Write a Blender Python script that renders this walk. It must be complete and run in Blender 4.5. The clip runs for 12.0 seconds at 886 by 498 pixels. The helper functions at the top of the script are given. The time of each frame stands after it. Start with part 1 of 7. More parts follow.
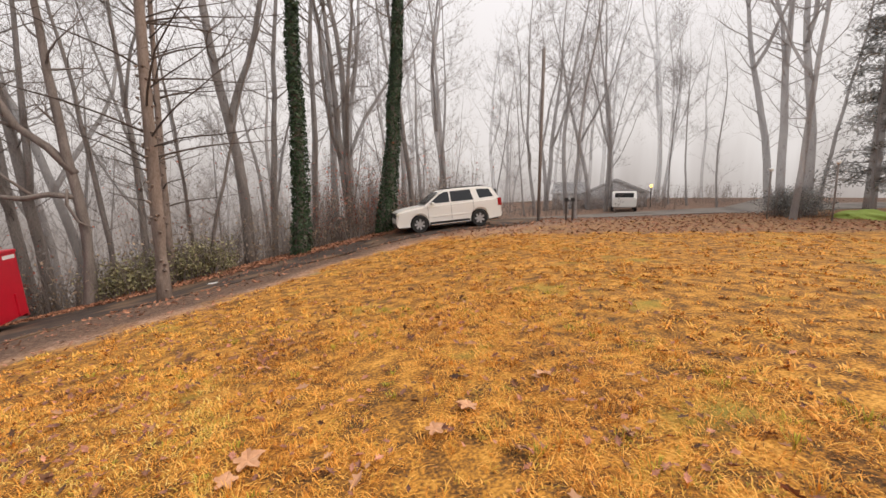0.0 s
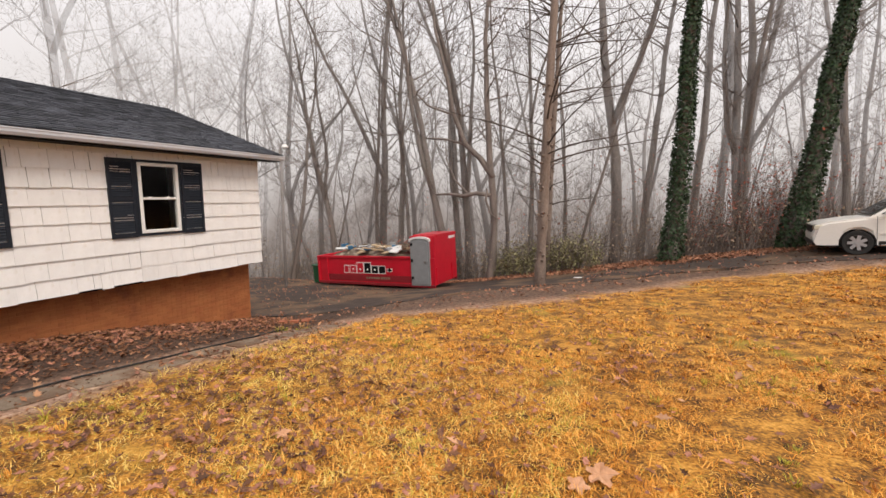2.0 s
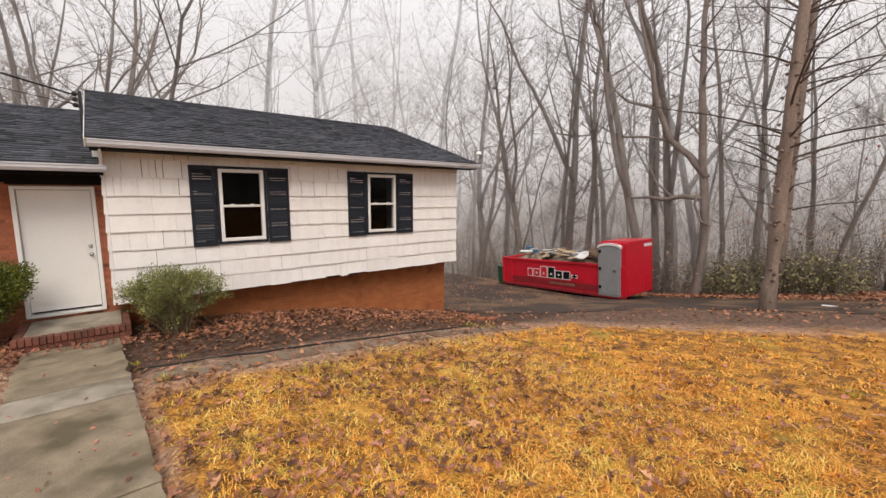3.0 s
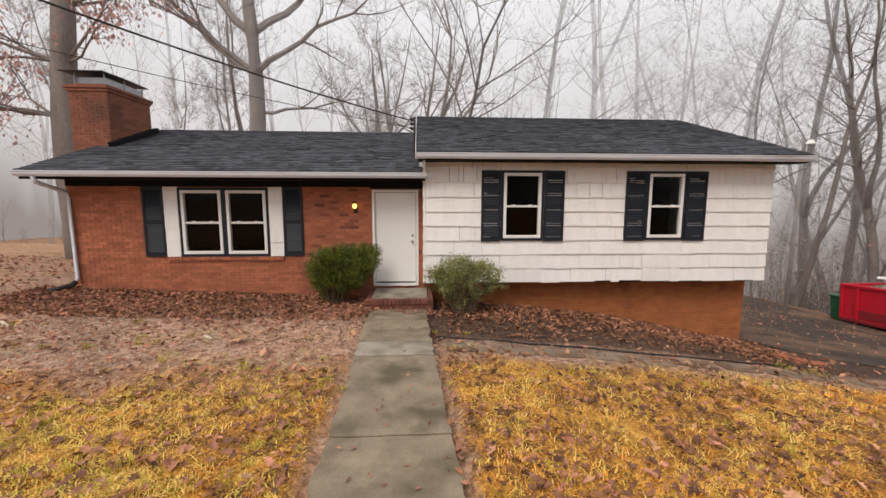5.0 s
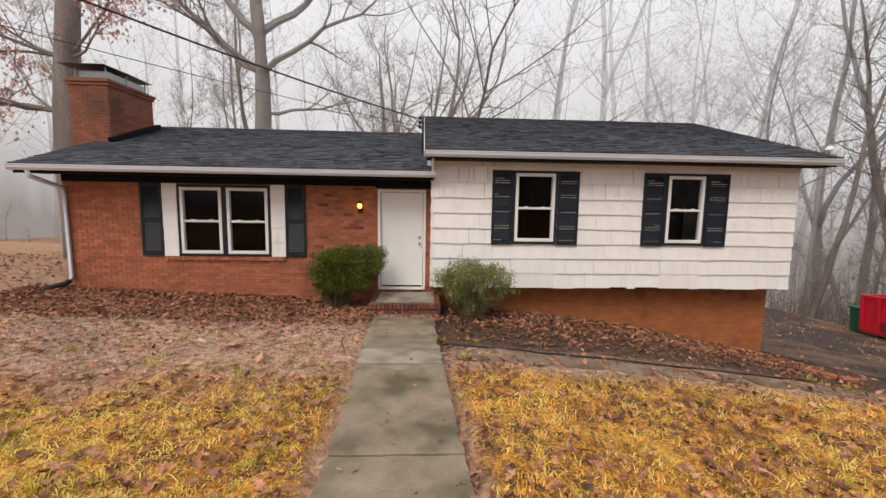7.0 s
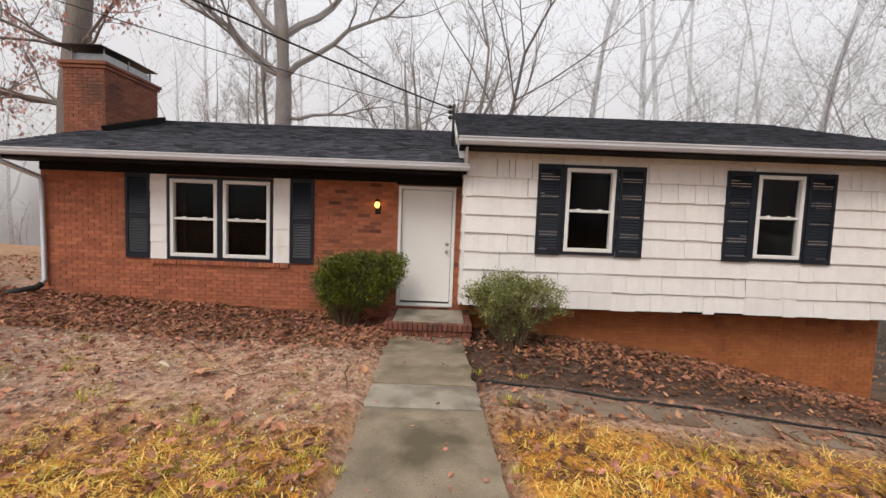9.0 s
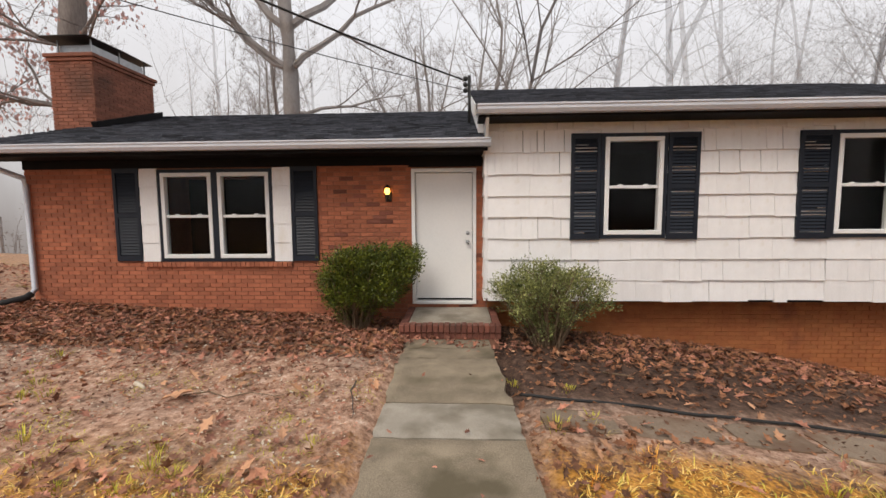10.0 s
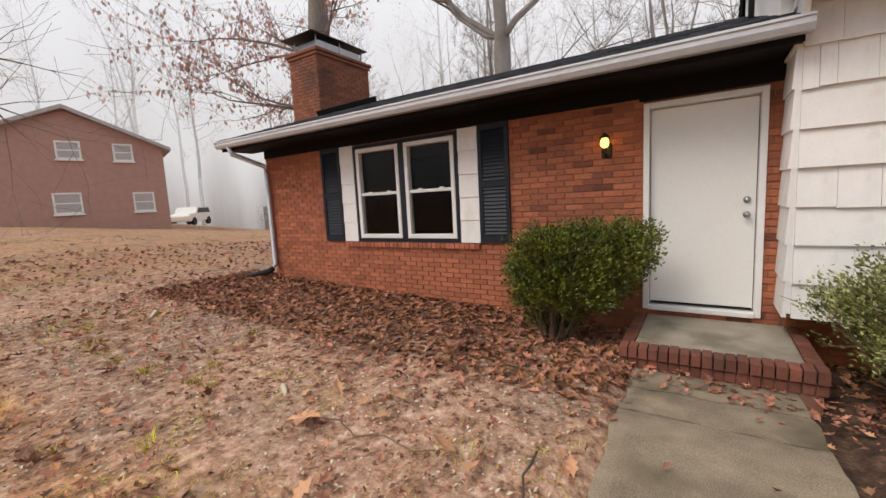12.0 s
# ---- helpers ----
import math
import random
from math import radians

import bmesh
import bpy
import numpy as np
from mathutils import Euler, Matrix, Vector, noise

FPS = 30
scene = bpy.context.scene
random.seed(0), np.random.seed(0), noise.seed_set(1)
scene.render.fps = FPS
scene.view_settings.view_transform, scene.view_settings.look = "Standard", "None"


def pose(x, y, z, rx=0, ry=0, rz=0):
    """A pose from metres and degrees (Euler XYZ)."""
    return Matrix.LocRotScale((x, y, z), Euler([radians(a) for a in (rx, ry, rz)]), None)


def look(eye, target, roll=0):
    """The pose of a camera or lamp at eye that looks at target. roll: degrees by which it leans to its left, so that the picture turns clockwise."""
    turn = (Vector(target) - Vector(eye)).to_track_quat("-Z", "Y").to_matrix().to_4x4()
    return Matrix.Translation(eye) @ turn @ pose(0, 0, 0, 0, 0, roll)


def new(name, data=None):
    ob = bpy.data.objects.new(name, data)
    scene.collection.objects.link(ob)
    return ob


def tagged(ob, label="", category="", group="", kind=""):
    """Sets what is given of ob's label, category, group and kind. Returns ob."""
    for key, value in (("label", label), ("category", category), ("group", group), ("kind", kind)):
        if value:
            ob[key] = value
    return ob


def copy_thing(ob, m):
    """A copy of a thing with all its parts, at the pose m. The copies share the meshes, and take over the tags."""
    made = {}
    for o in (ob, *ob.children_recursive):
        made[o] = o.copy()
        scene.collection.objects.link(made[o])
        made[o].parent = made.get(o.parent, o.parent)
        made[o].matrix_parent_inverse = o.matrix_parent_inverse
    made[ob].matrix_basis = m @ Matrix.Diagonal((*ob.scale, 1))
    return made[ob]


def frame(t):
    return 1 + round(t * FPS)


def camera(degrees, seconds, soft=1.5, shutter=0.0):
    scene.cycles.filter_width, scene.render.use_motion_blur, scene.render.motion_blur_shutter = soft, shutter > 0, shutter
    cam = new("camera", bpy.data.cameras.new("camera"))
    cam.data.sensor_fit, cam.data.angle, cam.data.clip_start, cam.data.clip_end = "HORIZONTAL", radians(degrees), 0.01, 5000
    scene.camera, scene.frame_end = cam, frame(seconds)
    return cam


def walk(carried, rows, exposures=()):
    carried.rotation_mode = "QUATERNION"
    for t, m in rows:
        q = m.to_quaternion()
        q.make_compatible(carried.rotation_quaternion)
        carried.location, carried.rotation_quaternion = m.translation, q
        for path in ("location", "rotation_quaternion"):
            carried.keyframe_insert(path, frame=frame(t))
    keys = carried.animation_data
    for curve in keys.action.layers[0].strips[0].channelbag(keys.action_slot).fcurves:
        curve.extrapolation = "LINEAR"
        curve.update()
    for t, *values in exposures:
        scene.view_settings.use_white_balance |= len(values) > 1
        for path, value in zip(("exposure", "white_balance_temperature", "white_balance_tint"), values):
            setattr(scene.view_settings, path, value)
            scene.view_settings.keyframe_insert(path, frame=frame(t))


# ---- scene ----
cam = camera(94.6, 12.0)
PATH = [
    (0, (-0.155, 0.17, 1.579), (0.613, 1.998, 1.315), -0.3),
    (0.5, (-0.252, 0.268, 1.624), (0.191, 2.2, 1.355), -0.1),
    (1, (-0.343, 0.361, 1.617), (-0.302, 2.343, 1.348), 0.5),
    (1.5, (-0.342, 0.384, 1.626), (-0.754, 2.322, 1.352), 0.5),
    (2, (-0.302, 0.371, 1.639), (-1.149, 2.163, 1.368), 0.7),
    (2.5, (-0.278, 0.319, 1.697), (-1.519, 1.864, 1.424), 0.6),
    (3, (-0.336, 0.236, 1.725), (-1.868, 1.492, 1.455), 0.3),
    (3.5, (-0.45, 0.116, 1.693), (-2.191, 1.065, 1.437), -0.0),
    (5.3, (-0.441, 0.095, 1.671), (-2.422, 0.136, 1.405), -0.0),
    (5.5, (-0.437, 0.091, 1.674), (-2.418, 0.106, 1.399), -0.1),
    (6, (-0.466, 0.147, 1.663), (-2.445, 0.139, 1.372), 0.1),
    (6.5, (-0.568, 0.122, 1.6), (-2.547, 0.151, 1.313), 0.5),
    (7, (-0.812, 0.032, 1.558), (-2.797, 0.133, 1.33), 0.9),
    (7.5, (-1.101, 0.03, 1.487), (-3.091, 0.054, 1.295), 2.4),
    (9.5, (-2.665, -0.141, 1.151), (-4.661, -0.15, 1.032), 1.6),
    (10, (-3.086, -0.141, 1.089), (-5.077, -0.228, 0.922), -0.4),
    (10.5, (-3.522, -0.157, 1.025), (-5.509, -0.258, 0.82), -1.2),
    (11, (-3.998, -0.179, 1.017), (-5.934, -0.646, 0.844), -2.0),
    (11.5, (-4.375, -0.263, 0.999), (-6.083, -1.28, 0.781), -3.2),
    (12, (-4.737, -0.373, 0.946), (-6.408, -1.446, 0.708), -3.0),
]
walk(cam, [(t, look(eye, target, roll)) for t, eye, target, roll in PATH], [(0, 0.40, 7300, 13), (2.5, 0.42, 7250, 13), (3.5, 0.32, 7200, 13), (5.5, 0.28, 7050, 12), (12, 0.30, 6950, 11)])

# ---- world and light ----
world = bpy.data.worlds.new("overcast_sky")
scene.world = world
world.use_nodes = True
wt = world.node_tree
wt.nodes.clear()
sky = wt.nodes.new("ShaderNodeTexSky")
sky.sky_type = "NISHITA"
sky.sun_disc = False
sky.sun_elevation = radians(48)
sky.sun_rotation = radians(120)
sky_bg = wt.nodes.new("ShaderNodeBackground")
sky_bg.inputs["Strength"].default_value = 0.1
fog_bg = wt.nodes.new("ShaderNodeBackground")
fog_bg.inputs["Color"].default_value = (0.78, 0.82, 0.91, 1)
fog_bg.inputs["Strength"].default_value = 0.95
sky_mix = wt.nodes.new("ShaderNodeMixShader")
sky_mix.inputs[0].default_value = 0.85
sky_out = wt.nodes.new("ShaderNodeOutputWorld")
wt.links.new(sky.outputs[0], sky_bg.inputs["Color"])
wt.links.new(sky_bg.outputs[0], sky_mix.inputs[1])
wt.links.new(fog_bg.outputs[0], sky_mix.inputs[2])
wt.links.new(sky_mix.outputs[0], sky_out.inputs["Surface"])
sun = new("sun", bpy.data.lights.new("sun", "SUN"))
sun.data.energy, sun.data.angle, sun.data.color = 1.5, radians(30), (1.0, 0.95, 0.88)
sun.matrix_world = look((19, -11, 25), (0, 0, 0))


# ---- terrain ----
GX = (-40, -22, -14, -9, -4, 1, 8, 20, 45)
GY = (-40, -16, -7, 0, 4, 8, 12, 16.5, 21, 40)
GZ = (
    (-3.5, 0.2, 1.0, 1.4, 1.6, 1.4, 1.2, 1.0, 1.0),
    (-3.2, -0.9, -0.1, 0.35, 0.5, 0.5, 0.5, 0.6, 0.8),
    (-3.0, -1.0, -0.5, -0.3, -0.35, -0.1, 0.1, 0.4, 0.7),
    (-5.0, -2.0, -1.0, -0.62, -0.48, -0.15, 0.1, 0.2, 0.35),
    (-6.0, -2.8, -1.6, -0.98, -0.76, -0.38, 0.02, 0.12, 0.35),
    (-7.0, -3.0, -2.1, -1.75, -1.1, -0.6, -0.02, 0.12, 0.45),
    (-7.5, -3.3, -2.5, -2.1, -1.3, -0.75, 0.0, 0.15, 0.6),
    (-8.5, -3.6, -3.0, -2.65, -1.85, -0.95, 0.1, 0.2, 0.8),
    (-10, -5.0, -4.0, -3.3, -2.2, -1.2, 0.0, 0.1, 1.0),
    (-14, -12, -10, -9.0, -8.0, -7.0, -3.0, -0.6, 1.0),
)


def slot(axis, v):
    v = min(max(v, axis[0]), axis[-1])
    i = 0
    while i < len(axis) - 2 and v > axis[i + 1]:
        i += 1
    return i, (v - axis[i]) / (axis[i + 1] - axis[i])


def curve_at(axis, values, i, f):
    """Cubic through the values, with even slopes at uneven steps."""
    def slope(k):
        a, b = max(k - 1, 0), min(k + 1, len(axis) - 1)
        return (values[b] - values[a]) / (axis[b] - axis[a])
    d = axis[i + 1] - axis[i]
    p, q, m, n = values[i], values[i + 1], slope(i) * d, slope(i + 1) * d
    return (2 * f**3 - 3 * f**2 + 1) * p + (f**3 - 2 * f**2 + f) * m + (3 * f**2 - 2 * f**3) * q + (f**3 - f**2) * n


def ground_z(x, y):
    """The height of the ground."""
    i, f = slot(GX, x)
    j, g = slot(GY, y)
    rows = [curve_at(GX, row, i, f) if j - 1 <= k <= j + 2 else 0.0 for k, row in enumerate(GZ)]
    return curve_at(GY, rows, j, g)


# ---- materials ----
def mat(name, a, b, scale=6.0, fine=60.0, rough=0.8, bump=0.3, metal=0.0, stain=None, stain_scale=0.8, stain_at=0.55, vary=0.0, island=0.0, stretch=(1, 1, 1), spec=0.5, clear=0.0):
    """A surface of two colours in broad noise, fine grain, optional stains, and relief."""
    m = bpy.data.materials.new(name)
    m.use_nodes = True
    t = m.node_tree
    n, l = t.nodes, t.links
    bsdf = n["Principled BSDF"]
    bsdf.inputs["Roughness"].default_value = rough
    bsdf.inputs["Metallic"].default_value = metal
    bsdf.inputs["Specular IOR Level"].default_value = spec
    co = n.new("ShaderNodeTexCoord")
    mp = n.new("ShaderNodeMapping")
    mp.inputs["Scale"].default_value = stretch
    l.new(co.outputs["Object"], mp.inputs["Vector"])
    broad = n.new("ShaderNodeTexNoise")
    broad.inputs["Scale"].default_value, broad.inputs["Detail"].default_value = scale, 5
    grain = n.new("ShaderNodeTexNoise")
    grain.inputs["Scale"].default_value, grain.inputs["Detail"].default_value = fine, 3
    l.new(mp.outputs[0], broad.inputs["Vector"])
    l.new(mp.outputs[0], grain.inputs["Vector"])
    ramp = n.new("ShaderNodeValToRGB")
    ramp.color_ramp.elements[0].position, ramp.color_ramp.elements[1].position = 0.35, 0.65
    ramp.color_ramp.elements[0].color, ramp.color_ramp.elements[1].color = (*a, 1), (*b, 1)
    add = n.new("ShaderNodeMath")
    add.operation = "MULTIPLY_ADD"
    add.inputs[1].default_value, add.inputs[2].default_value = 0.5, 0.0
    l.new(grain.outputs[0], add.inputs[0])
    half = n.new("ShaderNodeMath")
    half.operation = "MULTIPLY_ADD"
    half.inputs[1].default_value = 0.5
    l.new(broad.outputs[0], half.inputs[0])
    l.new(add.outputs[0], half.inputs[2])
    l.new(half.outputs[0], ramp.inputs[0])
    col = ramp.outputs[0]
    if stain:
        big = n.new("ShaderNodeTexNoise")
        big.inputs["Scale"].default_value, big.inputs["Detail"].default_value = stain_scale, 6
        l.new(mp.outputs[0], big.inputs["Vector"])
        sr = n.new("ShaderNodeMapRange")
        sr.inputs[1].default_value, sr.inputs[2].default_value = stain_at, stain_at + 0.16
        l.new(big.outputs[0], sr.inputs[0])
        mix = n.new("ShaderNodeMix")
        mix.data_type = "RGBA"
        l.new(sr.outputs[0], mix.inputs[0])
        l.new(col, mix.inputs[6])
        mix.inputs[7].default_value = (*stain, 1)
        col = mix.outputs[2]
    if vary or island:
        if vary:
            src = n.new("ShaderNodeObjectInfo").outputs["Random"]
        else:
            src = n.new("ShaderNodeNewGeometry").outputs["Random Per Island"]
        rng = n.new("ShaderNodeMapRange")
        k = vary or island
        rng.inputs[3].default_value, rng.inputs[4].default_value = 1 - k, 1 + k
        l.new(src, rng.inputs[0])
        hsv = n.new("ShaderNodeHueSaturation")
        l.new(rng.outputs[0], hsv.inputs["Value"])
        l.new(col, hsv.inputs["Color"])
        col = hsv.outputs[0]
    l.new(col, bsdf.inputs["Base Color"])
    if bump:
        bp = n.new("ShaderNodeBump")
        bp.inputs["Strength"].default_value, bp.inputs["Distance"].default_value = bump, 0.02
        l.new(half.outputs[0], bp.inputs["Height"])
        l.new(bp.outputs[0], bsdf.inputs["Normal"])
    # clear imitates haze: the backdrop shows through far things.
    if clear:
        out = n["Material Output"]
        veil = n.new("ShaderNodeBsdfTransparent")
        mixs = n.new("ShaderNodeMixShader")
        mixs.inputs[0].default_value = clear
        l.new(bsdf.outputs[0], mixs.inputs[1])
        l.new(veil.outputs[0], mixs.inputs[2])
        l.new(mixs.outputs[0], out.inputs["Surface"])
    return m


def glow(name, color, strength):
    m = bpy.data.materials.new(name)
    m.use_nodes = True
    b = m.node_tree.nodes["Principled BSDF"]
    b.inputs["Base Color"].default_value = (*color, 1)
    b.inputs["Emission Color"].default_value = (*color, 1)
    b.inputs["Emission Strength"].default_value = strength
    return m


def glass(name, tint=(0.9, 0.92, 0.92), see=0.5):
    """A pane: clear glass that also mirrors."""
    m = bpy.data.materials.new(name)
    m.use_nodes = True
    n, l = m.node_tree.nodes, m.node_tree.links
    out = n["Material Output"]
    clear = n.new("ShaderNodeBsdfTransparent")
    clear.inputs[0].default_value = (*tint, 1)
    gloss = n.new("ShaderNodeBsdfGlossy")
    gloss.inputs["Roughness"].default_value = 0.03
    fres = n.new("ShaderNodeFresnel")
    fres.inputs[0].default_value = 1.32
    mix = n.new("ShaderNodeMixShader")
    l.new(fres.outputs[0], mix.inputs[0])
    l.new(clear.outputs[0], mix.inputs[1])
    l.new(gloss.outputs[0], mix.inputs[2])
    l.new(mix.outputs[0], out.inputs["Surface"])
    return m


M_BRICK = mat("red_brick", (0.34, 0.105, 0.054), (0.48, 0.165, 0.086), 9, 90, 0.85, 0.4, stain=(0.20, 0.07, 0.045), stain_scale=1.2, stain_at=0.60, vary=0.22)
M_BRICKS = mat("red_brick_far", (0.34, 0.105, 0.054), (0.48, 0.165, 0.086), 9, 90, 0.85, 0.4, stain=(0.20, 0.07, 0.045), stain_scale=1.2, stain_at=0.60, island=0.22)
M_BRICKDARK = mat("worn_step_brick", (0.14, 0.048, 0.032), (0.23, 0.08, 0.052), 9, 90, 0.85, 0.4, stain=(0.12, 0.05, 0.035), stain_scale=2.5, stain_at=0.55, vary=0.3)
M_MORTAR = mat("mortar", (0.25, 0.115, 0.075), (0.33, 0.16, 0.105), 12, 120, 0.95, 0.4)
M_BURNT = mat("burnt_dark_brick", (0.17, 0.055, 0.036), (0.26, 0.088, 0.055), 9, 90, 0.85, 0.4, vary=0.3)
M_CHIMNEY = mat("sooty_chimney_brick", (0.21, 0.075, 0.045), (0.31, 0.12, 0.075), 9, 90, 0.9, 0.4, stain=(0.12, 0.055, 0.038), stain_scale=0.9, stain_at=0.52, island=0.18)
M_BACKING = mat("dark_felt_backing", (0.10, 0.085, 0.07), (0.16, 0.135, 0.11), 6, 60, 0.95, 0.2)
# Leaf tone raised and a fifth transparent, to imitate mist.
M_CLINGLEAF = mat("hazed_rust_leaf", (0.40, 0.17, 0.14), (0.60, 0.33, 0.27), 3, 30, 0.8, 0.1, island=0.4, clear=0.2)
M_LEAFDARK = mat("dark_brown_leaf", (0.12, 0.045, 0.020), (0.33, 0.145, 0.068), 3, 30, 0.75, 0.2, island=0.65)
# Evergreen and far-house colours are lightened and part transparent in place of haze.
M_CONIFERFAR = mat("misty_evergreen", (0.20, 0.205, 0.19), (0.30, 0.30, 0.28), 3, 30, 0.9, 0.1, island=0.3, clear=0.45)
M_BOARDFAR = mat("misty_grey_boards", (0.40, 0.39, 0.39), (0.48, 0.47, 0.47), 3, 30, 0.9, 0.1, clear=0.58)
M_CLAYWALL = mat("clay_stained_brick", (0.36, 0.11, 0.04), (0.46, 0.17, 0.06), 5, 70, 0.9, 0.4, stain=(0.22, 0.07, 0.035), stain_scale=1.5, stain_at=0.58, island=0.10)
M_WHITE = mat("white_paint_weathered", (0.805, 0.785, 0.775), (0.885, 0.868, 0.858), 3, 50, 0.55, 0.15, stain=(0.72, 0.67, 0.59), stain_scale=2.2, stain_at=0.66, vary=0.025, stretch=(1, 1, 0.5))
M_TRIM = mat("white_trim", (0.78, 0.78, 0.77), (0.84, 0.84, 0.83), 4, 40, 0.45, 0.05)
M_DOOR = mat("white_door", (0.80, 0.79, 0.77), (0.84, 0.83, 0.81), 2, 30, 0.4, 0.03)
M_GUTTER = mat("white_gutter", (0.56, 0.585, 0.645), (0.68, 0.705, 0.765), 5, 50, 0.35, 0.05, stain=(0.42, 0.38, 0.36), stain_scale=1.5, stain_at=0.6, stretch=(1, 0.3, 1))
M_NAVY = mat("navy_black_paint", (0.010, 0.014, 0.022), (0.016, 0.021, 0.032), 8, 60, 0.5, 0.08, spec=0.3)
M_BLACK = mat("black_paint", (0.006, 0.005, 0.006), (0.011, 0.010, 0.010), 8, 60, 0.7, 0.1, spec=0.15)
M_ROOF = mat("charcoal_shingle", (0.034, 0.037, 0.047), (0.092, 0.098, 0.118), 7, 160, 0.9, 0.6, island=0.55)
M_CONC = mat("worn_concrete", (0.145, 0.114, 0.076), (0.36, 0.288, 0.20), 3.2, 140, 0.85, 0.28, stain=(0.12, 0.095, 0.055), stain_scale=1.8, stain_at=0.50, vary=0.08)
M_CONCPALE = mat("pale_patched_concrete", (0.26, 0.225, 0.175), (0.43, 0.38, 0.31), 4, 130, 0.7, 0.25, stain=(0.20, 0.17, 0.125), stain_scale=2.4, stain_at=0.50)
M_FLAG = mat("mossy_flagstone", (0.20, 0.145, 0.10), (0.30, 0.225, 0.16), 4, 60, 0.8, 0.4, stain=(0.17, 0.095, 0.055), stain_scale=2.6, stain_at=0.46, vary=0.15)
M_SCRAP = mat("mixed_scrap", (0.10, 0.07, 0.05), (0.30, 0.24, 0.18), 6, 30, 0.9, 0.6, stain=(0.5, 0.42, 0.33), stain_scale=3.0, stain_at=0.55)
M_BLUE = mat("blue_plastic", (0.03, 0.13, 0.24), (0.05, 0.18, 0.32), 3, 20, 0.4, 0.05)
M_STEEL = mat("galvanised_steel", (0.30, 0.31, 0.32), (0.45, 0.46, 0.47), 9, 80, 0.35, 0.05, metal=0.9)
M_DARKMETAL = mat("dark_metal", (0.03, 0.028, 0.027), (0.05, 0.046, 0.044), 9, 80, 0.5, 0.1, metal=0.6)
M_ASPHALT = mat("wet_asphalt", (0.050, 0.038, 0.033), (0.105, 0.080, 0.067), 3, 110, 0.8, 0.35, spec=0.15, stain=(0.20, 0.13, 0.085), stain_scale=0.7, stain_at=0.47)
M_ROAD = mat("pale_road", (0.16, 0.135, 0.115), (0.26, 0.225, 0.19), 1, 40, 0.7, 0.2, stain=(0.11, 0.085, 0.07), stain_scale=0.5, stain_at=0.5)
M_RUBBER = mat("black_rubber", (0.012, 0.012, 0.012), (0.025, 0.024, 0.023), 9, 60, 0.7, 0.1)
M_RED = mat("red_painted_steel", (0.54, 0.008, 0.024), (0.64, 0.012, 0.034), 3, 40, 0.4, 0.08, stain=(0.42, 0.010, 0.022), stain_scale=1.5, stain_at=0.6)
M_REDDARK = mat("red_painted_steel_dark", (0.22, 0.01, 0.018), (0.30, 0.015, 0.022), 3, 40, 0.55, 0.1)
M_GREYPLASTIC = mat("grey_plastic", (0.24, 0.25, 0.26), (0.30, 0.31, 0.32), 4, 40, 0.5, 0.08)
M_GREEN = mat("green_plastic", (0.01, 0.09, 0.04), (0.015, 0.13, 0.055), 4, 40, 0.5, 0.08)
M_CAR = mat("cream_white_car_paint", (0.82, 0.80, 0.75), (0.87, 0.85, 0.80), 1, 20, 0.25, 0.0)
M_CARGLASS = mat("tinted_car_glass", (0.012, 0.014, 0.015), (0.02, 0.022, 0.024), 1, 20, 0.05, 0.0)
M_CHROME = mat("bright_metal", (0.55, 0.55, 0.55), (0.66, 0.66, 0.66), 6, 50, 0.25, 0.0, metal=1.0)
M_LAMP = mat("head_lamp_lens", (0.65, 0.62, 0.50), (0.75, 0.72, 0.60), 4, 30, 0.1, 0.0)
M_RIM = mat("silver_alloy", (0.42, 0.42, 0.43), (0.5, 0.5, 0.51), 4, 30, 0.35, 0.0, metal=0.3)
M_LEAFRUST = mat("rust_leaf", (0.26, 0.105, 0.06), (0.46, 0.225, 0.13), 3, 30, 0.8, 0.2, island=0.5)
M_TAIL = mat("tail_lamp_lens", (0.30, 0.01, 0.012), (0.38, 0.015, 0.018), 4, 30, 0.1, 0.0)
M_WARM = glow("lit_bulb", (1.0, 0.55, 0.10), 4.0)
M_BARK = mat("grey_brown_bark", (0.15, 0.12, 0.105), (0.28, 0.235, 0.21), 5, 40, 0.95, 0.7, stretch=(1, 1, 0.25))
# True bark colour; the see-through share stands in for haze.
M_BARKHAZE = mat("hazed_woodland_bark", (0.16, 0.13, 0.115), (0.29, 0.245, 0.22), 5, 40, 0.95, 0.5, stretch=(1, 1, 0.25), clear=0.32)
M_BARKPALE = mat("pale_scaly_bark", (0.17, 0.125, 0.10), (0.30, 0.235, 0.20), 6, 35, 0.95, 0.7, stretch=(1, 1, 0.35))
# Lightened and thinned with distance: haze put into colour and transparency.
M_WOODHAZE = mat("hazed_grey_wood", (0.26, 0.235, 0.225), (0.38, 0.35, 0.34), 4, 30, 0.95, 0.5, stretch=(1, 1, 0.25), clear=0.45)
M_BARKHAZEFAR = mat("hazed_pale_bark", (0.38, 0.365, 0.365), (0.48, 0.465, 0.465), 3, 20, 0.95, 0.3, stretch=(1, 1, 0.25), clear=0.75)
M_BARKOAK = mat("oak_bark", (0.17, 0.145, 0.13), (0.28, 0.245, 0.225), 4, 30, 0.95, 0.6, stretch=(1, 1, 0.25))
# Mist painted in: lighter bark, over a quarter transparent.
M_BARKMIST = mat("hazed_oak_bark", (0.22, 0.19, 0.172), (0.34, 0.30, 0.275), 4, 30, 0.95, 0.5, stretch=(1, 1, 0.25), clear=0.28)
